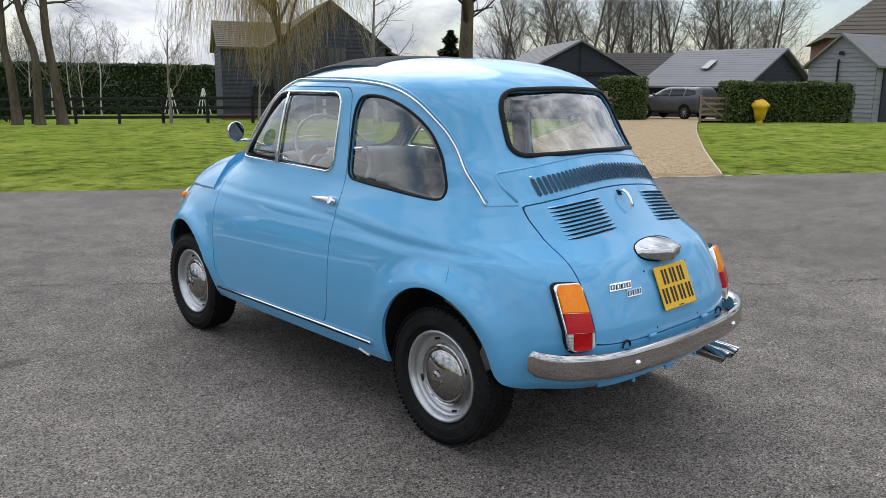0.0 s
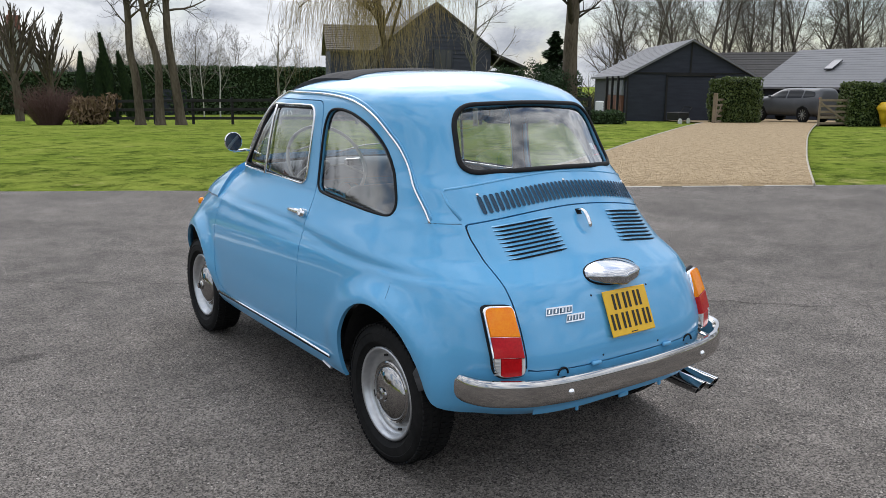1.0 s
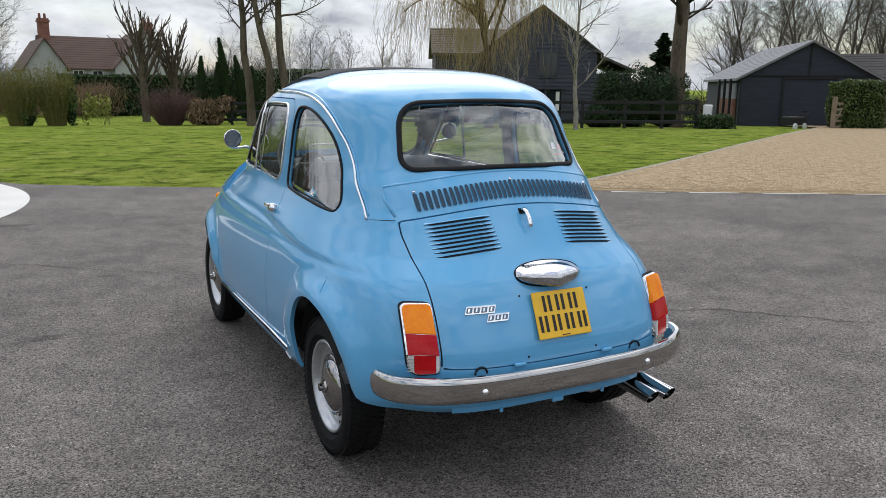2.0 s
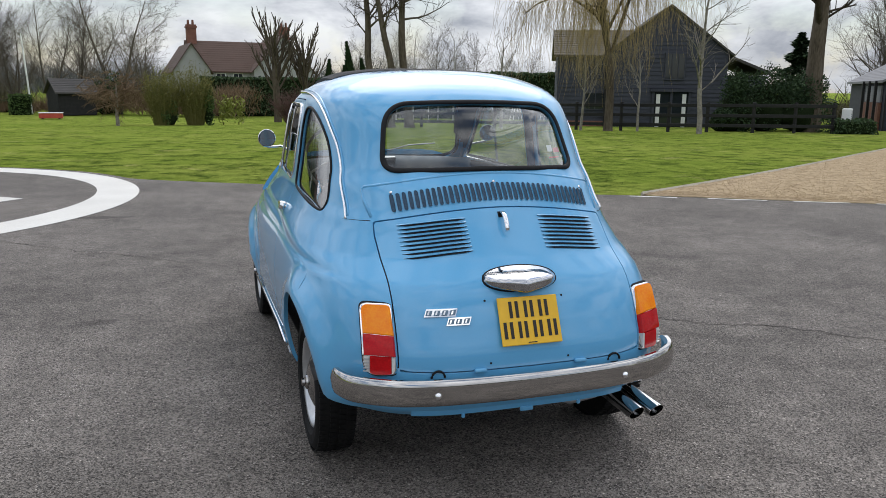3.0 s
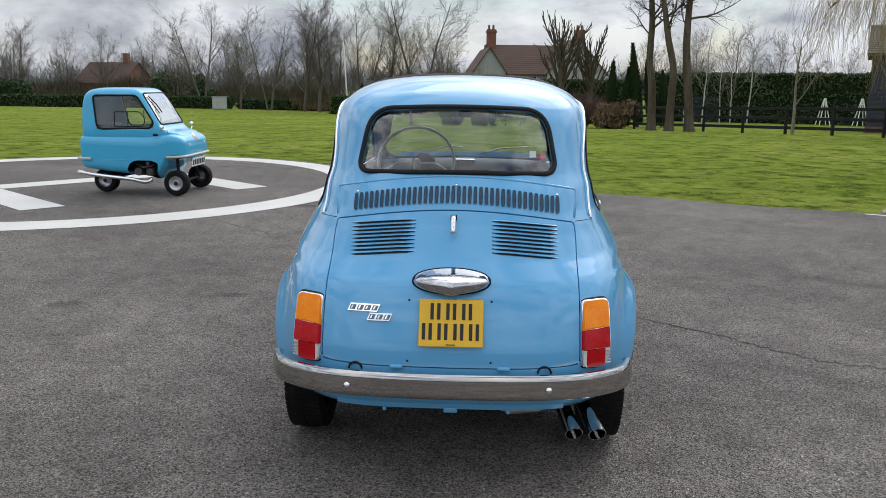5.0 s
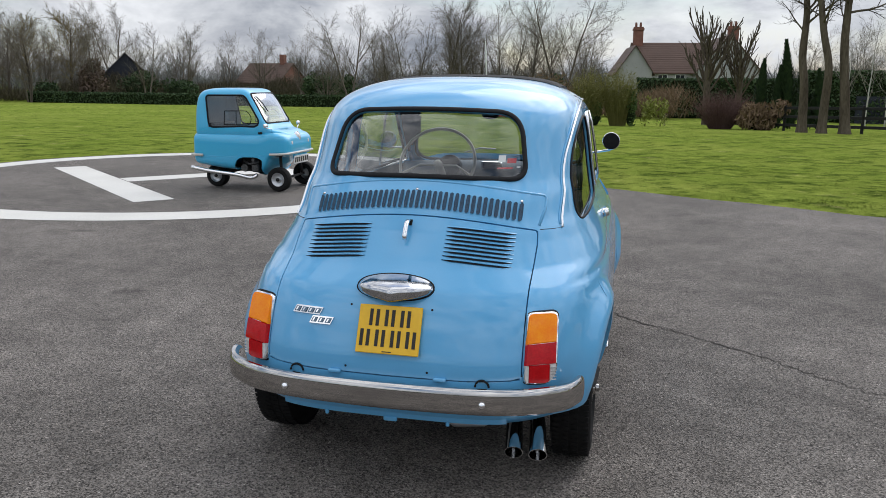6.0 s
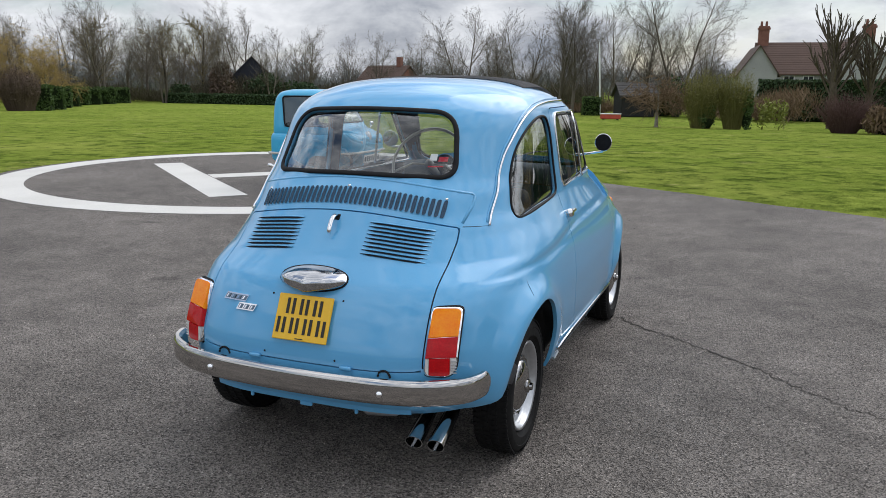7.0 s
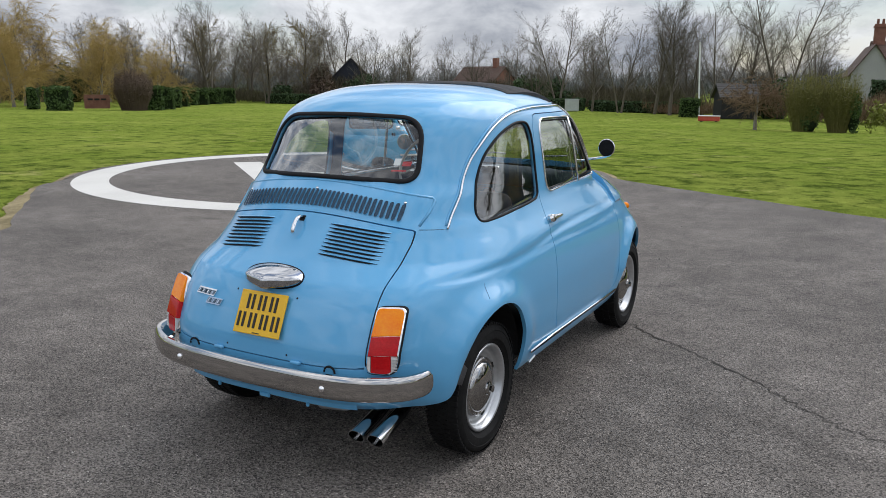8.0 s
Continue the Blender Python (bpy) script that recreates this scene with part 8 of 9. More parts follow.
def lamp_part(car, side):
    """Upright tail lamp: rubber gasket, chrome bezel, amber over red over a red and clear foot."""
    xo, xi = 0.5005, 0.4125
    out = corner_loop([(xi, 0.422), (xi, 0.630), (xo - 0.006, 0.622), (xo - 0.003, 0.455), (xo - 0.018, 0.420)], [0.02, 0.014, 0.02, 0.03, 0.02])
    pl = lambda u, v, o: on_rear(side * u, v, o + 0.32 * (u - 0.4565))

    def slab(poly, o0, o1, round_=0.004):
        bm = bmesh.new()
        cx = sum(p[0] for p in poly) / len(poly)
        cz = sum(p[1] for p in poly) / len(poly)
        base = [bm.verts.new(pl(u, v, o0)[0]) for u, v in poly]
        mid = [bm.verts.new(pl(u, v, o1 - round_)[0]) for u, v in poly]
        k = 0.955
        top = [bm.verts.new(pl(cx + (u - cx) * k, cz + (v - cz) * k, o1)[0]) for u, v in poly]
        for A, B in ((base, mid), (mid, top)):
            for i in range(len(poly)):
                bm.faces.new((A[i], A[(i + 1) % len(poly)], B[(i + 1) % len(poly)], B[i]))
        c = bm.verts.new(pl(cx, cz, o1)[0])
        for i in range(len(poly)):
            bm.faces.new((top[i], top[(i + 1) % len(poly)], c))
        return bm

    gasket = [(0.4560 + (u - 0.4560) * 1.065, 0.5215 + (v - 0.5215) * 1.032) for u, v in out]
    lamp = part("tail_lamp", slab(gasket, 0.0, 0.012), M["rubber"], car, "upright tail lamp in a black rubber gasket", smooth=True, angle=40)
    inner = [(0.4555 + (u - 0.4555) * 0.925, 0.522 + (v - 0.522) * 0.966) for u, v in out]
    part("bezel", slab(inner, 0.008, 0.023), M["chrome"], lamp, "chrome lamp bezel", smooth=True, angle=40)
    lens = [(0.4550 + (u - 0.4555) * 0.82, 0.524 + (v - 0.524) * 0.925) for u, v in out]

    def band(lo, hi, axis=1, poly=None):
        """The stretch of the lens outline between two levels."""
        pts = poly or lens
        for lim, sgn in ((lo, 1), (hi, -1)):
            res = []
            for a, b in zip(pts, pts[1:] + pts[:1]):
                da, db = (a[axis] - lim) * sgn, (b[axis] - lim) * sgn
                if da >= 0:
                    res.append(a)
                if da * db < 0:
                    t = da / (da - db)
                    res.append((a[0] + (b[0] - a[0]) * t, a[1] + (b[1] - a[1]) * t))
            pts = res
        return pts

    foot = band(0.0, 0.4800)
    part("indicator_lens", slab(band(0.5385, 1.0), 0.012, 0.0275, 0.003), M["amber"], lamp, "amber indicator lens", smooth=True, angle=35)
    part("brake_lens", slab(band(0.4808, 0.5378), 0.012, 0.028, 0.003), M["redlens"], lamp, "red brake lens", smooth=True, angle=35)
    part("foot_lens", slab(band(0.4285, 0.4765, 0, foot), 0.012, 0.0265, 0.003), M["redlens"], lamp, "red reflector", smooth=True, angle=35)
    part("clear_lens", slab(band(0.4770, 1.0, 0, foot), 0.012, 0.026, 0.003), M["clearlens"], lamp, "clear ribbed reflector", smooth=True, angle=35)
    part("inner_clear_lens", slab(band(0.0, 0.4280, 0, foot), 0.012, 0.026, 0.003), M["clearlens"], lamp, smooth=True, angle=35)
    for k in range(5):
        rib = [(0.4785, 0.437 + 0.0085 * k), (0.4895, 0.437 + 0.0085 * k), (0.4895, 0.4395 + 0.0085 * k), (0.4785, 0.4395 + 0.0085 * k)]
        part("lens_rib", slab(rib, 0.024, 0.0285, 0.001), M["rim"], lamp)


def interior(car):
    # dashboard with instrument pod
    bm = bmesh.new()
    sweep(bm, [(-0.46, 1.27, 0.86), (-0.3, 1.35, 0.865), (0, 1.38, 0.87), (0.3, 1.35, 0.865), (0.46, 1.27, 0.86)], 0.10, 0.055, 14)
    dash = part("dashboard", bm, M["dash"], car, "blue dashboard greyed for the dim cabin", smooth=True)
    bm = bmesh.new()
    lathe(bm, [(0.0, 0.0), (0.060, 0.0), (0.066, -0.02), (0.060, -0.10)], 24, pose(-0.22, 1.24, 0.90, 70, 0, 0))
    part("instrument_dial", bm, M["rubber"], dash, smooth=True, angle=50)
    part("ashtray", boxed(0.11, 0.02, 0.045, 0.0, 1.272, 0.905, rx=20, bevel=0.006), M["chrome"], dash)
    part("ashtray_face", boxed(0.09, 0.02, 0.03, 0.0, 1.268, 0.905, rx=20, bevel=0.004), M["seat"], dash)
    # steering wheel
    c = Vector((-0.245, 1.09, 0.930))
    m4 = Matrix.Translation(c) @ pose(0, 0, 0, 58, 0, 0)
    bm = bmesh.new()
    sweep(bm, [m4 @ Vector((0.192 * math.cos(6.2832 * k / 40), 0.192 * math.sin(6.2832 * k / 40), 0)) for k in range(40)], 0.008, sides=8, closed=True)
    sw = part("steering_wheel", bm, M["cream"], car, "thin ivory steering wheel", smooth=True)
    for a in (20, 160):
        bm = bmesh.new()
        sweep(bm, [m4 @ Vector((0, 0, -0.03)), m4 @ Vector((0.1 * math.cos(radians(a)), -0.1 * math.sin(radians(a)) + 0.03, -0.02)), m4 @ Vector((0.184 * math.cos(radians(a)), -0.184 * math.sin(radians(a)), 0))], 0.006, sides=6)
        part("spoke", bm, M["cream"], sw, smooth=True)
    bm = bmesh.new()
    lathe(bm, [(0, 0.0), (0.018, -0.004), (0.022, -0.02), (0.014, -0.30)], 18, m4)
    part("horn_boss", bm, M["cream"], sw, smooth=True)
    # seats, shelf
    for side in (-1, 1):
        bm = bmesh.new()
        box(bm, 0.44, 0.46, 0.13, side * 0.25, 0.78, 0.46, bevel=0.05, seg=3)
        st = part("front_seat", bm, M["seat"], car, "dark vinyl front seat", smooth=True)
        bm = bmesh.new()
        box(bm, 0.43, 0.11, 0.42, side * 0.25, 0.53, 0.69, rx=12, bevel=0.05, seg=3)
        part("backrest", bm, M["seat"], st, smooth=True)
    bm = bmesh.new()
    box(bm, 0.95, 0.34, 0.12, 0, 0.16, 0.52, bevel=0.04, seg=3)
    rs = part("rear_bench", bm, M["seat"], car, "dark vinyl rear bench", smooth=True)
    bm = bmesh.new()
    box(bm, 0.95, 0.10, 0.34, 0, 0.0, 0.72, rx=18, bevel=0.04, seg=3)
    part("bench_back", bm, M["seat"], rs, smooth=True)
    bm = bmesh.new()
    box(bm, 0.60, 0.20, 0.02, 0, 0.02, 0.86, bevel=0.006)
    part("parcel_shelf", bm, M["seat"], car)
    bm = bmesh.new()
    lathe(bm, [(0.0, 0.004), (0.040, 0.002), (0.044, -0.01), (0.024, -0.02)], 20, pose(0.0, 1.20, 1.165, 90, 0, 0))
    for v in bm.verts:
        v.co.z = 1.165 + (v.co.z - 1.165) * 0.45
    part("rear_view_mirror", bm, M["rubber"], car, "small dark rear-view mirror", smooth=True)


blue_car()


# ---- the three-wheeled microcar on the pad and the parked estate car ----
M["palelining"] = mk("pale_cabin_lining", (0.34, 0.34, 0.35), (0.42, 0.42, 0.43), rough=0.7, scale=3, fine=40)
M["plain_white"] = mk("plate_white", (0.66, 0.66, 0.64), (0.74, 0.74, 0.72), rough=0.4, scale=4, fine=60)
M["enginegrey"] = mk("oily_engine_metal", (0.05, 0.05, 0.05), (0.16, 0.16, 0.16), rough=0.45, metal=0.6, scale=14, fine=60)


def loft_body(sections, belt, n=44, power=5.0):
    """A closed skin over sections (y, bottom, top, half width below the belt, half width at the top); belt = (height, softness)."""
    bm = bmesh.new()
    rings = []
    for y, zb, zt, wb, wt in sections:
        ring = []
        zc, hz_ = (zb + zt) / 2, (zt - zb) / 2
        for k in range(n):
            a = 6.2832 * k / n
            c, s = math.cos(a), math.sin(a)
            z = zc + hz_ * math.copysign(abs(s) ** (2 / power), s)
            u = math.copysign(abs(c) ** (2 / power), c)
            t = min(1.0, max(0.0, (z - belt[0]) / belt[1]))
            w = wb + (wt - wb) * (0.55 * t * t * (3 - 2 * t) + 0.45 * min(1.0, max(0.0, (z - belt[0]) / 0.6)))
            ring.append(bm.verts.new((u * w, y, z)))
        rings.append(ring)
    for a, b in zip(rings, rings[1:]):
        for k in range(n):
            bm.faces.new((a[k], a[(k + 1) % n], b[(k + 1) % n], b[k]))
    bm.faces.new(rings[0])
    bm.faces.new(list(reversed(rings[-1])))
    bmesh.ops.recalc_face_normals(bm, faces=bm.faces)
    return bm


def densify(sections, k):
    a = np.array(sections)
    out = []
    for i in range(len(a) - 1):
        p0, p1, p2, p3 = a[max(i - 1, 0)], a[i], a[i + 1], a[min(i + 2, len(a) - 1)]
        for j in range(k):
            t = j / k
            q = 0.5 * ((2 * p1) + (p2 - p0) * t + (2 * p0 - 5 * p1 + 4 * p2 - p3) * t * t + (3 * p1 - p0 - 3 * p2 + p3) * t ** 3)
            q[0] = p1[0] + (p2[0] - p1[0]) * t
            out.append(tuple(q))
    out.append(tuple(a[-1]))
    return out


def ray_side(bm_tree, y, z, side):
    hit = bm_tree.ray_cast(Vector((side * 3.0, y, z)), Vector((-side, 0, 0)))
    return hit[0] if hit[0] else Vector((0, y, z))


def cut_screen(bm, scr, ymin):
    """Takes the windscreen out of a cabin that faces +y."""
    co = np.array([v.co for v in bm.verts])
    f = sdf(scr, co[:, [0, 2]])
    f[(co[:, 1] < ymin)] = 1.0
    bm.verts.index_update()
    val = {v: (0.0 if abs(f[v.index]) < 2e-4 else float(f[v.index])) for v in bm.verts}
    for e in [e for e in bm.edges if val[e.verts[0]] * val[e.verts[1]] < 0]:
        a, b = e.verts
        _, nv = bmesh.utils.edge_split(e, a, val[a] / (val[a] - val[b]))
        val[nv] = 0.0
    for fc in list(bm.faces):
        z = [v for v in fc.verts if val[v] == 0.0]
        if len(z) == 2 and not any(set(e.verts) == set(z) for e in fc.edges) and any(val[v] < 0 for v in fc.verts) and any(val[v] > 0 for v in fc.verts):
            bmesh.utils.face_split(fc, z[0], z[1])
    bm.normal_update()
    mids = np.array([q.calc_center_median() for q in bm.faces])
    d = sdf(scr, mids[:, [0, 2]])
    return take(bm, [q for q, dd, yy in zip(list(bm.faces), d, mids[:, 1]) if dd < 0 and yy > ymin])


def microcar():
    from mathutils.bvhtree import BVHTree
    M["cyan"] = mk("cyan_blue_paint", (0.040, 0.40, 0.66), (0.050, 0.43, 0.70), rough=0.3, coat=0.7, scale=2, fine=120)
    root = tagged(empty("microcar"), "tiny cyan blue three-wheeled microcar on the landing pad", "microcar")
    root.matrix_basis = pose(-3.551, 6.747, 0.004, 0, 0, -89.6)
    # tub: length place, bottom, top, half width
    tub = [(-1.183, .40, .66, .34), (-1.175, .335, .705, .42), (-1.14, .305, .722, .462), (-1.05, .292, .728, .474), (-.77, .257, .730, .478), (-.59, .243, .730, .478), (-.40, .205, .730, .476), (-.27, .178, .732, .474), (-.215, .224, .736, .472),
           (-.15, .300, .740, .470), (-.10, .400, .738, .466), (-.02, .425, .732, .458), (.04, .428, .716, .442), (.085, .432, .690, .415), (.115, .440, .648, .375), (.128, .462, .58, .31)]
    tub = [(-.40 + (a + .40) * .955 if a < -.40 else a, b, c, d) for a, b, c, d in tub]
    bm = loft_body(densify([(a, b, c, d, d) for a, b, c, d in tub], 4), (9.0, 1.0), 72, 5.5)
    tub_tree = BVHTree.FromBMesh(bm)
    bay = corner_loop([(-.62, .10), (-.575, .30), (-.529, .395), (-.465, .421), (-.235, .422), (-.192, .385), (-.212, .27), (-.262, .10)], 0.035)
    isocut(bm, "side", bay, 0.0)
    bmesh.ops.delete(bm, geom=pick(bm, "side", bay, -9, 0.0), context="FACES")
    lip(bm, "side", bay, 0.0, 0.02)
    part("tub", bm, M["cyan"], root, "glossy cyan blue lower body", smooth=True, angle=40)
    # cabin on the tub, a little narrower
    cab = [(-1.165, .70, .80, .36, .32), (-1.150, .60, 1.08, .405, .36), (-1.122, .60, 1.195, .430, .375), (-1.075, .60, 1.238, .440, .385), (-.95, .60, 1.260, .446, .392), (-.70, .60, 1.266, .448, .394), (-.50, .60, 1.262, .446, .390), (-.42, .60, 1.242, .444, .385), (-.36, .60, 1.180, .440, .380),
           (-.27, .60, 1.030, .430, .375), (-.19, .60, .885, .418, .37), (-.155, .60, .815, .408, .37), (-.10, .60, .772, .385, .36), (.00, .60, .748, .34, .33), (.05, .60, .722, .29, .28), (.08, .62, .690, .22, .21)]
    cab = [(-.42 + (c[0] + .42) * .94 if c[0] < -.42 else c[0], *c[1:]) for c in cab]
    bm = loft_body(densify(cab, 4), (0.72, 0.45), 72, 6.0)
    tree = BVHTree.FromBMesh(bm)
    win = corner_loop([(-.962, 1.172), (-.438, 1.176), (-.238, .860), (-.275, .797), (-.910, .783)], [0.045, 0.05, 0.05, 0.04, 0.07])
    scr = corner_loop([(-.335, 1.200), (.335, 1.200), (.362, .838), (-.362, .838)], 0.05)
    isocut(bm, "side", win, 0.0)
    bmesh.ops.delete(bm, geom=pick(bm, "side", win, -9, 0.0), context="FACES")
    screen = cut_screen(bm, scr, -0.47)
    inner = bm.copy()
    bmesh.ops.delete(inner, geom=[f for f in inner.faces if f.calc_center_median().y > -0.30], context="FACES")
    inner.normal_update()
    for v in inner.verts:
        v.co -= v.normal * 0.012
    part("cabin_lining", inner, M["palelining"], root, smooth=True)
    part("cabin", bm, M["cyan"], root, "glossy cyan blue cabin and bonnet", smooth=True, angle=40)
    sc = part("windscreen", screen, M["glass"], root, "curved windscreen", smooth=True)
    sc.visible_shadow = False

    def on_m(y, z, side, off=0.0, t=tree):
        p = ray_side(t, y, z, side)
        return Vector((p.x + side * off, p.y, p.z)), Vector((side, 0, 0))

    def on_tub(y, z, side, off=0.0):
        return on_m(y, z, side, off, tub_tree)

    def on_front(x, z, off=0.0):
        hit = tree.ray_cast(Vector((x, 3.0, z)), Vector((0, -1, 0)))
        p = hit[0] or Vector((x, 0.3, z))
        n = hit[1] or Vector((0, 1, 0))
        return p + n * off, n

    seal(scr, on_front, 0.003, 0.011, 0.006, "screen_rubber", M["rubber"], root)
    for side in (-1, 1):
        pl = lambda u, v, o, s=side: on_m(u, v, s, o)
        tb = lambda u, v, o, s=side: on_tub(u, v, s, o)
        w = fill_pane(win, pl, -0.008, "side_window", root, "side window in black rubber")
        seal(win, pl, 0.002, 0.011, 0.007, "rubber_seal", M["rubber"], w)
        slide = corner_loop([(-.702, .983), (-.400, .988), (-.335, .900), (-.365, .816), (-.702, .816)], [0.01, 0.04, 0.05, 0.03, 0.01])
        seal(slide, pl, -0.004, 0.005, 0.005, "slider_frame", M["rubber"], w)
        seal([(-.545, .983), (-.542, .90), (-.540, .816)], pl, -0.004, 0.004, 0.005, "slider_bar", M["rubber"], w, "", False)
        bm = bmesh.new()
        sweep(bm, [(side * 0.34, -1.160, .437), (side * 0.455, -1.150, .437), (side * 0.487, -1.10, .437), (side * 0.490, -1.05, .437), (side * 0.490, -.985, .436)], 0.017, 0.017, 8)
        part("rear_bumper", bm, M["cream"], root, "pale rear corner bumper", smooth=True)
        seal([(-1.15, .428), (-0.9, .426), (-0.6, .424), (-.15, .450)], tb, 0.0, 0.004, 0.004, "body_joint", M["cyan"], root, "", False)
        foot = on_m(-.085, .722, side, 0.0)[0]
        mp = Vector((side * 0.50, -.115, .812))
        bm = bmesh.new()
        sweep(bm, [foot, foot + Vector((side * 0.03, 0, 0.05)), mp + Vector((0, 0.005, -0.03)), mp], 0.007, sides=6)
        mm = part("mirror_stalk", bm, M["chrome"], root, smooth=True)
        bm = bmesh.new()
        box(bm, 0.085, 0.035, 0.055, mp.x, mp.y, mp.z, rx=15, bevel=0.016, seg=2)
        part("mirror_head", bm, M["chrome"], mm, smooth=True)
        bm = bmesh.new()
        box(bm, 0.02, 0.06, 0.03, side * 0.470, -.205, .722, bevel=0.008)
        part("door_catch", bm, M["rubber"], root)
    bm = bmesh.new()
    sweep(bm, smooth_line([(.478, -.088, .462), (.476, .02, .466), (.450, .085, .470), (.36, .122, .472), (0, .138, .474), (-.36, .122, .472), (-.450, .085, .470), (-.476, .02, .466), (-.478, -.088, .462)], 4), 0.018, 0.015, 8)
    part("front_bumper", bm, M["cream"], root, "pale wrap-around front bumper", smooth=True)
    # one headlamp and two small lamps on the nose
    bm = bmesh.new()
    lathe(bm, [(0.062, -0.07), (0.066, 0.0), (0.060, 0.010), (0.0, 0.026)], 20, Matrix.Translation((0.0, 0.095, 0.662)) @ pose(0, 0, 0, -75, 0, 0))
    part("headlamp", bm, M["clearlens"], root, "single round headlamp", smooth=True, angle=50)
    bm = bmesh.new()
    lathe(bm, [(0.067, -0.03), (0.071, 0.0), (0.066, 0.008), (0.060, 0.008)], 20, Matrix.Translation((0.0, 0.095, 0.662)) @ pose(0, 0, 0, -75, 0, 0))
    part("headlamp_rim", bm, M["chrome"], root, smooth=True, angle=50)
    for side in (-1, 1):
        bm = bmesh.new()
        lathe(bm, [(0.022, -0.02), (0.022, 0.008), (0.0, 0.014)], 12, Matrix.Translation((side * 0.26, 0.118, 0.60)) @ pose(0, 0, 0, -85, 0, 0))
        part("side_lamp", bm, M["clearlens"], root, smooth=True, angle=50)
    # engine in its bay
    part("bay_lining", boxed(0.60, 0.34, 0.22, 0, -0.40, 0.335, bevel=0.03), M["dark"], root)
    for side in (-1, 1):
        bm = bmesh.new()
        lathe(bm, [(0.0, 0.10), (0.045, 0.10), (0.05, 0.08), (0.05, -0.02)], 16, pose(side * 0.30, -0.47, 0.28, 0, 90 * side, 0))
        lathe(bm, [(0.0, 0.12), (0.022, 0.12), (0.026, 0.0)], 14, pose(side * 0.30, -0.34, 0.385, 0, 90 * side, 0))
        box(bm, 0.08, 0.10, 0.10, side * 0.34, -0.34, 0.28, bevel=0.015)
        sweep(bm, [(side * 0.36, -0.50, 0.37), (side * 0.40, -0.40, 0.33), (side * 0.38, -0.28, 0.36)], 0.012, sides=6)
        part("engine_casing", bm, M["enginegrey"], root, "small dark engine in an open bay")

    # wheels
    def small_wheel(x, y, r, w, side):
        bm = bmesh.new()
        lathe(bm, [(r * 0.55, -w), (r * 0.9, -w * 1.05), (r, -w * 0.6), (r, w * 0.6), (r * 0.9, w * 1.05), (r * 0.75, w * 1.1), (r * 0.55, w)], 32)
        t = part("wheel", bm, M["tyre"], root, smooth=True, angle=50)
        t.matrix_basis = pose(x, y, r + 0.002, 0, 90 * side, 0)
        bm = bmesh.new()
        lathe(bm, [(r * 0.58, w * 0.95), (r * 0.56, w * 1.04), (r * 0.48, w * 0.8), (r * 0.3, w * 0.55), (r * 0.22, w * 0.6), (r * 0.20, w * 1.0), (0, w * 1.02)], 24)
        part("rim", bm, M["rim"], t, "pale steel rim", smooth=True, angle=50)
        bm = bmesh.new()
        lathe(bm, [(r * 0.16, w * 1.0), (r * 0.15, w * 1.15), (0, w * 1.18)], 12)
        part("hub", bm, M["dark"], t, smooth=True)
    small_wheel(-0.40, 0.0, 0.150, 0.052, -1)
    small_wheel(0.40, 0.0, 0.150, 0.052, 1)
    small_wheel(0.14, -0.975, 0.145, 0.06, 1)
    bm = bmesh.new()
    sweep(bm, [(-0.37, 0, 0.15), (0.37, 0, 0.15)], 0.016, sides=8)
    for sx in (-0.33, 0.33):
        sweep(bm, [(sx, 0, 0.15), (sx * 0.9, -0.02, 0.32), (sx * 0.85, -0.03, 0.46)], 0.02, sides=8)
    part("front_axle", bm, M["dark"], root, smooth=True)
    part("inner_floor", boxed(0.82, 1.20, 0.03, 0, -0.55, 0.45, bevel=0.01), M["dark"], root)
    bm = bmesh.new()
    sweep(bm, [(0.0, -0.62, 0.27), (0.02, -0.82, 0.22), (0.10, -0.975, 0.145)], 0.045, sides=8)
    part("rear_fork", bm, M["dark"], root)
    bm = bmesh.new()
    sweep(bm, smooth_line([(0.40, -0.30, 0.20), (0.455, -0.36, 0.165), (0.47, -0.54, 0.199), (0.47, -0.90, 0.236), (0.47, -1.16, 0.278)], 4), 0.024, sides=10)
    part("exhaust", bm, M["chrome"], root, "long chrome side exhaust", smooth=True)
    # front number plate with plain bars
    pl_ = part("number_plate", boxed(0.46, 0.008, 0.105, 0, 0.128, 0.380, rx=-6, bevel=0.003), M["plain_white"], root, "white number plate")
    for k in range(7):
        part("plate_bar", boxed(0.036, 0.003, 0.062, -0.186 + 0.062 * k, 0.1335, 0.380, rx=-6), M["platebar"], pl_)
    part("plate_holder", boxed(0.40, 0.03, 0.06, 0, 0.112, 0.425, bevel=0.008), M["cyan"], root)
    bm = bmesh.new()
    sweep(bm, [on_front(0.28, 1.16, 0.014)[0], on_front(0.22, 1.06, 0.02)[0], on_front(0.18, 0.97, 0.016)[0]], 0.007, sides=5)
    part("wiper", bm, M["rubber"], root)
    bm = bmesh.new()
    box(bm, 0.6, 0.36, 0.1, 0, -0.74, 0.52, bevel=0.03)
    box(bm, 0.6, 0.1, 0.30, 0, -0.95, 0.68, rx=8, bevel=0.03)
    part("seat", bm, M["lining"], root)
    bm = bmesh.new()
    m4 = Matrix.Translation((0.0, -0.40, 0.80)) @ pose(0, 0, 0, 60, 0, 0)
    sweep(bm, [m4 @ Vector((0.14 * math.cos(6.2832 * k / 24), 0.14 * math.sin(6.2832 * k / 24), 0)) for k in range(24)], 0.01, sides=6, closed=True)
    sweep(bm, [m4 @ Vector((-0.14, 0, 0)), m4 @ Vector((0.14, 0, 0))], 0.008, sides=5)
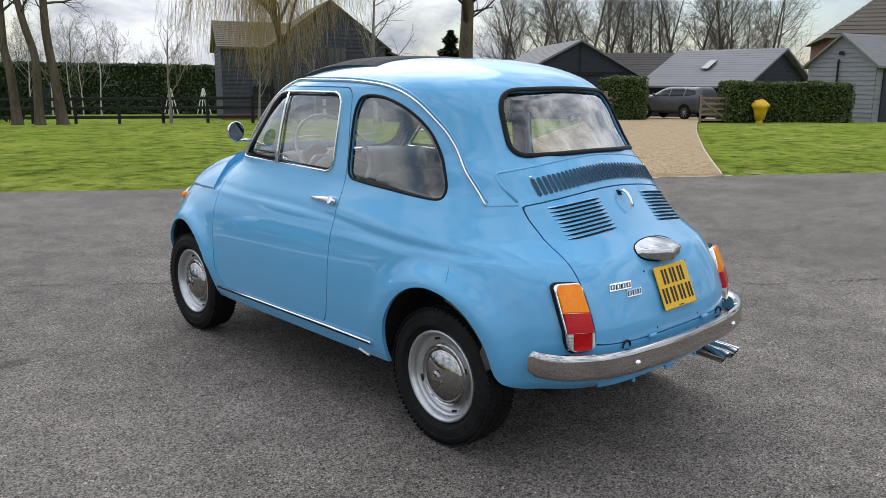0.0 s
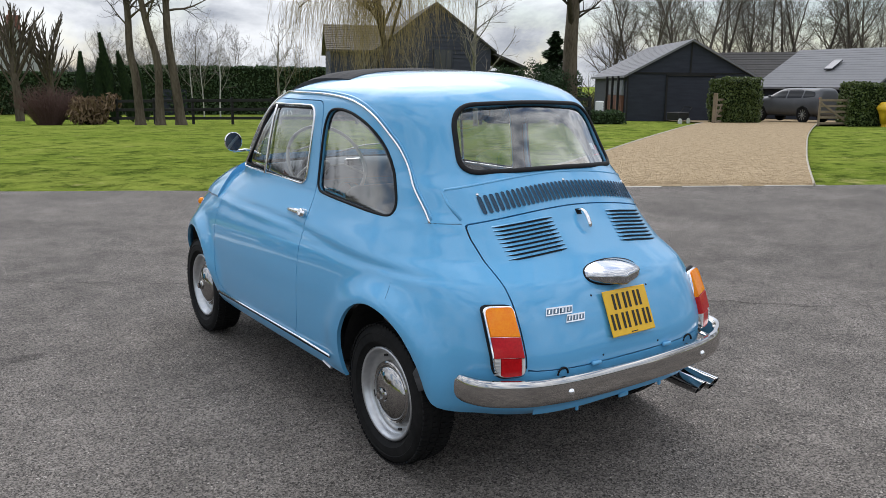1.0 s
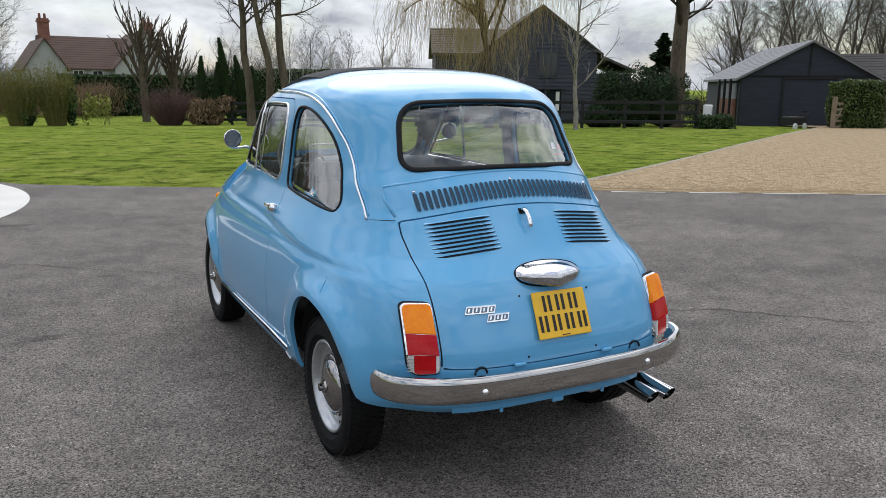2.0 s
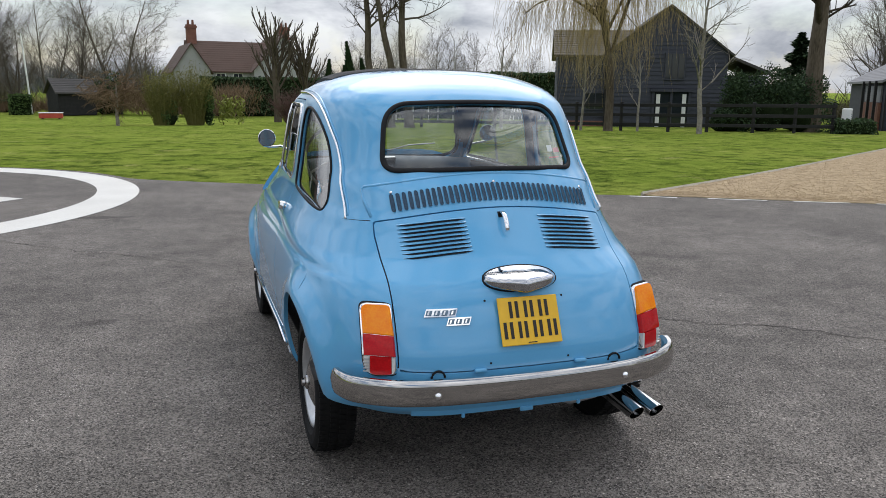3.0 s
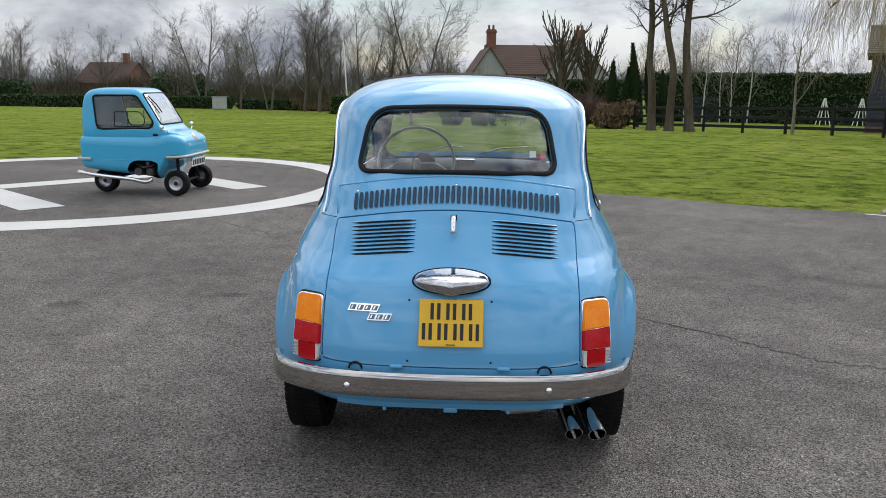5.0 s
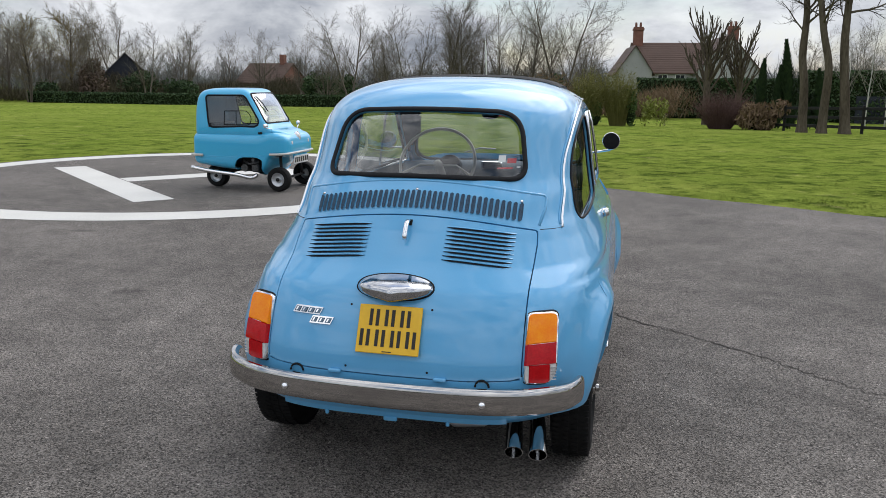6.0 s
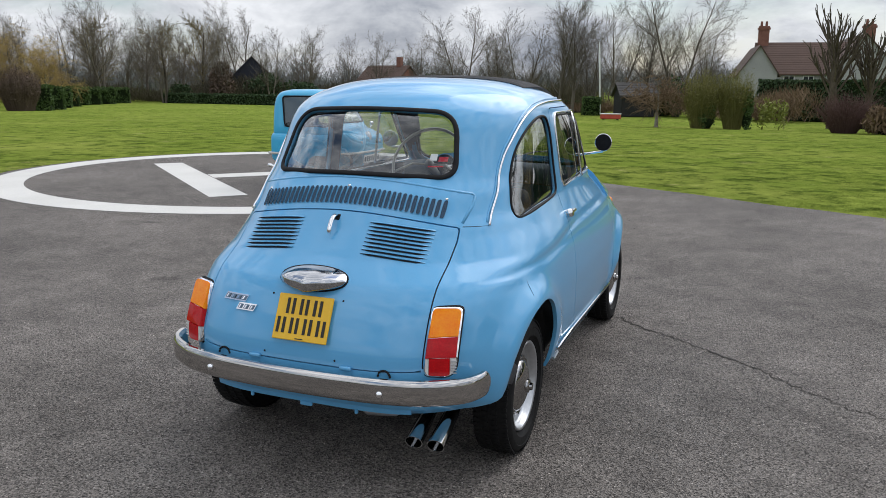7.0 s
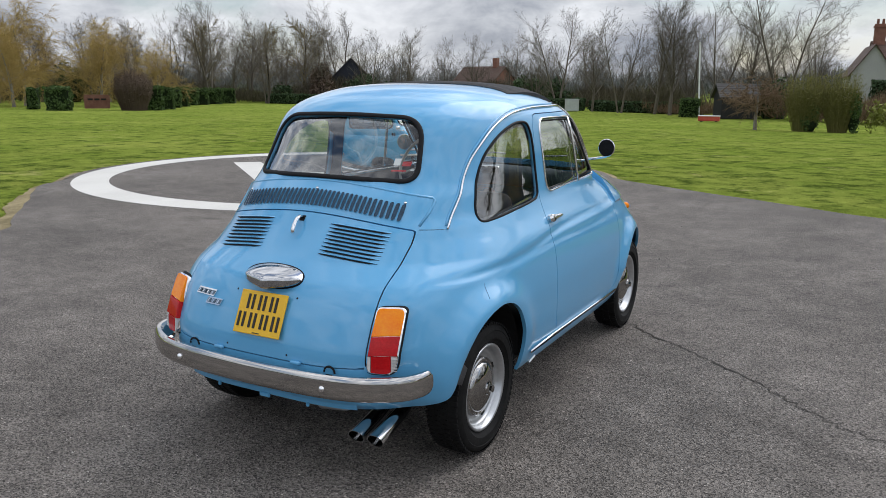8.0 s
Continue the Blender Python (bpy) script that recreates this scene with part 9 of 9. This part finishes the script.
    sweep(bm, [m4 @ Vector((0, 0, 0)), m4 @ Vector((0, 0, -0.35))], 0.015, sides=6)
    part("steering_wheel", bm, M["rubber"], root, smooth=True)


def estate_car():
    from mathutils.bvhtree import BVHTree
    M["tintglass"] = mk("tinted_glass", (0.010, 0.011, 0.013), (0.016, 0.017, 0.020), rough=0.12, spec=0.35, scale=3, fine=30)
    M["greypaint"] = mk("grey_metallic_paint", (0.060, 0.062, 0.068), (0.085, 0.087, 0.094), rough=0.42, metal=0.2, coat=0.25, scale=2, fine=150)
    root = tagged(empty("parked_car", 34.3, 19.6, land(34.3, 19.6) + 0.02, -4), "dark grey estate car parked on the gravel yard", "car")
    sec = [(-2.30, .50, .95, .72, .66), (-2.27, .36, 1.30, .84, .70), (-2.20, .32, 1.58, .89, .71), (-2.05, .32, 1.69, .90, .71), (-1.6, .30, 1.68, .91, .70), (-0.8, .28, 1.70, .91, .70), (-0.1, .28, 1.68, .91, .70), (0.25, .28, 1.62, .91, .70), (0.6, .28, 1.45, .91, .72), (0.95, .28, 1.23, .91, .78),
           (1.15, .29, 1.17, .91, .84), (1.6, .30, 1.13, .90, .84), (2.0, .31, 1.07, .87, .82), (2.2, .34, .97, .80, .76), (2.28, .45, .78, .62, .58)]
    sec = [(a, b, c if c < 1.13 else 1.13 + (c - 1.13) * 0.74, d, e) for a, b, c, d, e in sec]
    bm = loft_body(densify(sec, 3), (1.02, 0.30), 56, 5.0)
    tree = BVHTree.FromBMesh(bm)
    for yw in (-1.36, 1.36):
        poly = [(yw + 0.40 * math.cos(6.2832 * k / 32), 0.36 + 0.40 * math.sin(6.2832 * k / 32)) for k in range(32)]
        isocut(bm, "side", poly, 0.0)
        bmesh.ops.delete(bm, geom=pick(bm, "side", poly, -9, 0.0), context="FACES")
        lip(bm, "side", poly, 0.0, 0.1)
    part("body_shell", bm, M["greypaint"], root, smooth=True, angle=40)
    for side in (-1, 1):
        pl = lambda u, v, o, s=side: (ray_side(tree, u, v, s) + Vector((s * o, 0, 0)), Vector((s, 0, 0)))
        for poly in (corner_loop([(-2.02, 1.17), (-1.9, 1.38), (-1.28, 1.43), (-1.28, 1.10)], 0.06), corner_loop([(-1.20, 1.10), (-1.20, 1.44), (-0.30, 1.44), (-0.30, 1.07)], 0.05), corner_loop([(-0.22, 1.07), (-0.22, 1.43), (0.22, 1.39), (0.78, 1.10)], 0.06)):
            w = fill_pane(poly, pl, 0.006, "side_window", root)
            w.data.materials[0] = M["tintglass"]
        part("mirror", boxed(0.16, 0.12, 0.12, side * 0.98, 0.72, 1.15, bevel=0.03), M["greypaint"], root)
        bm = bmesh.new()
        box(bm, 0.08, 0.12, 0.22, side * 0.80, -2.22, 1.02, bevel=0.02)
        part("tail_lamp", bm, M["redlens"], root)
        seal([(-0.95, 1.575), (-0.3, 1.58), (0.1, 1.56)], lambda u, v, o, s=side: (Vector((s * 0.60, u, v - 0.01)), Vector((0, 0, 1))), 0, 0.02, 0.02, "roof_rail", M["dark"], root, "", False)
        for yw in (-1.36, 1.36):
            bm = bmesh.new()
            lathe(bm, [(0.25, -0.1), (0.34, -0.11), (0.365, -0.07), (0.365, 0.07), (0.34, 0.11), (0.25, 0.1)], 32)
            t = part("wheel", bm, M["tyre"], root, smooth=True, angle=50)
            t.matrix_basis = pose(side * 0.80, yw, 0.355, 0, 90 * side, 0)
            bm = bmesh.new()
            lathe(bm, [(0.26, 0.10), (0.25, 0.06), (0.24, 0.02), (0.0, 0.0)], 24)
            part("rim", bm, M["dark"], t)
            for k in range(10):
                part("spoke", boxed(0.22, 0.022, 0.03, 0.13, 0, 0.08), M["rim"], t).matrix_basis = pose(0, 0, 0, 0, 0, 36 * k)
            bm = bmesh.new()
            lathe(bm, [(0.05, 0.05), (0.05, 0.11), (0, 0.115)], 14)
            part("wheel_centre", bm, M["rim"], t)
    part("underbody", boxed(1.5, 3.9, 0.2, 0, 0, 0.38), M["dark"], root)
    root.matrix_basis = root.matrix_basis @ Matrix.Diagonal((0.95, 0.84, 1.03, 1))


microcar()
estate_car()
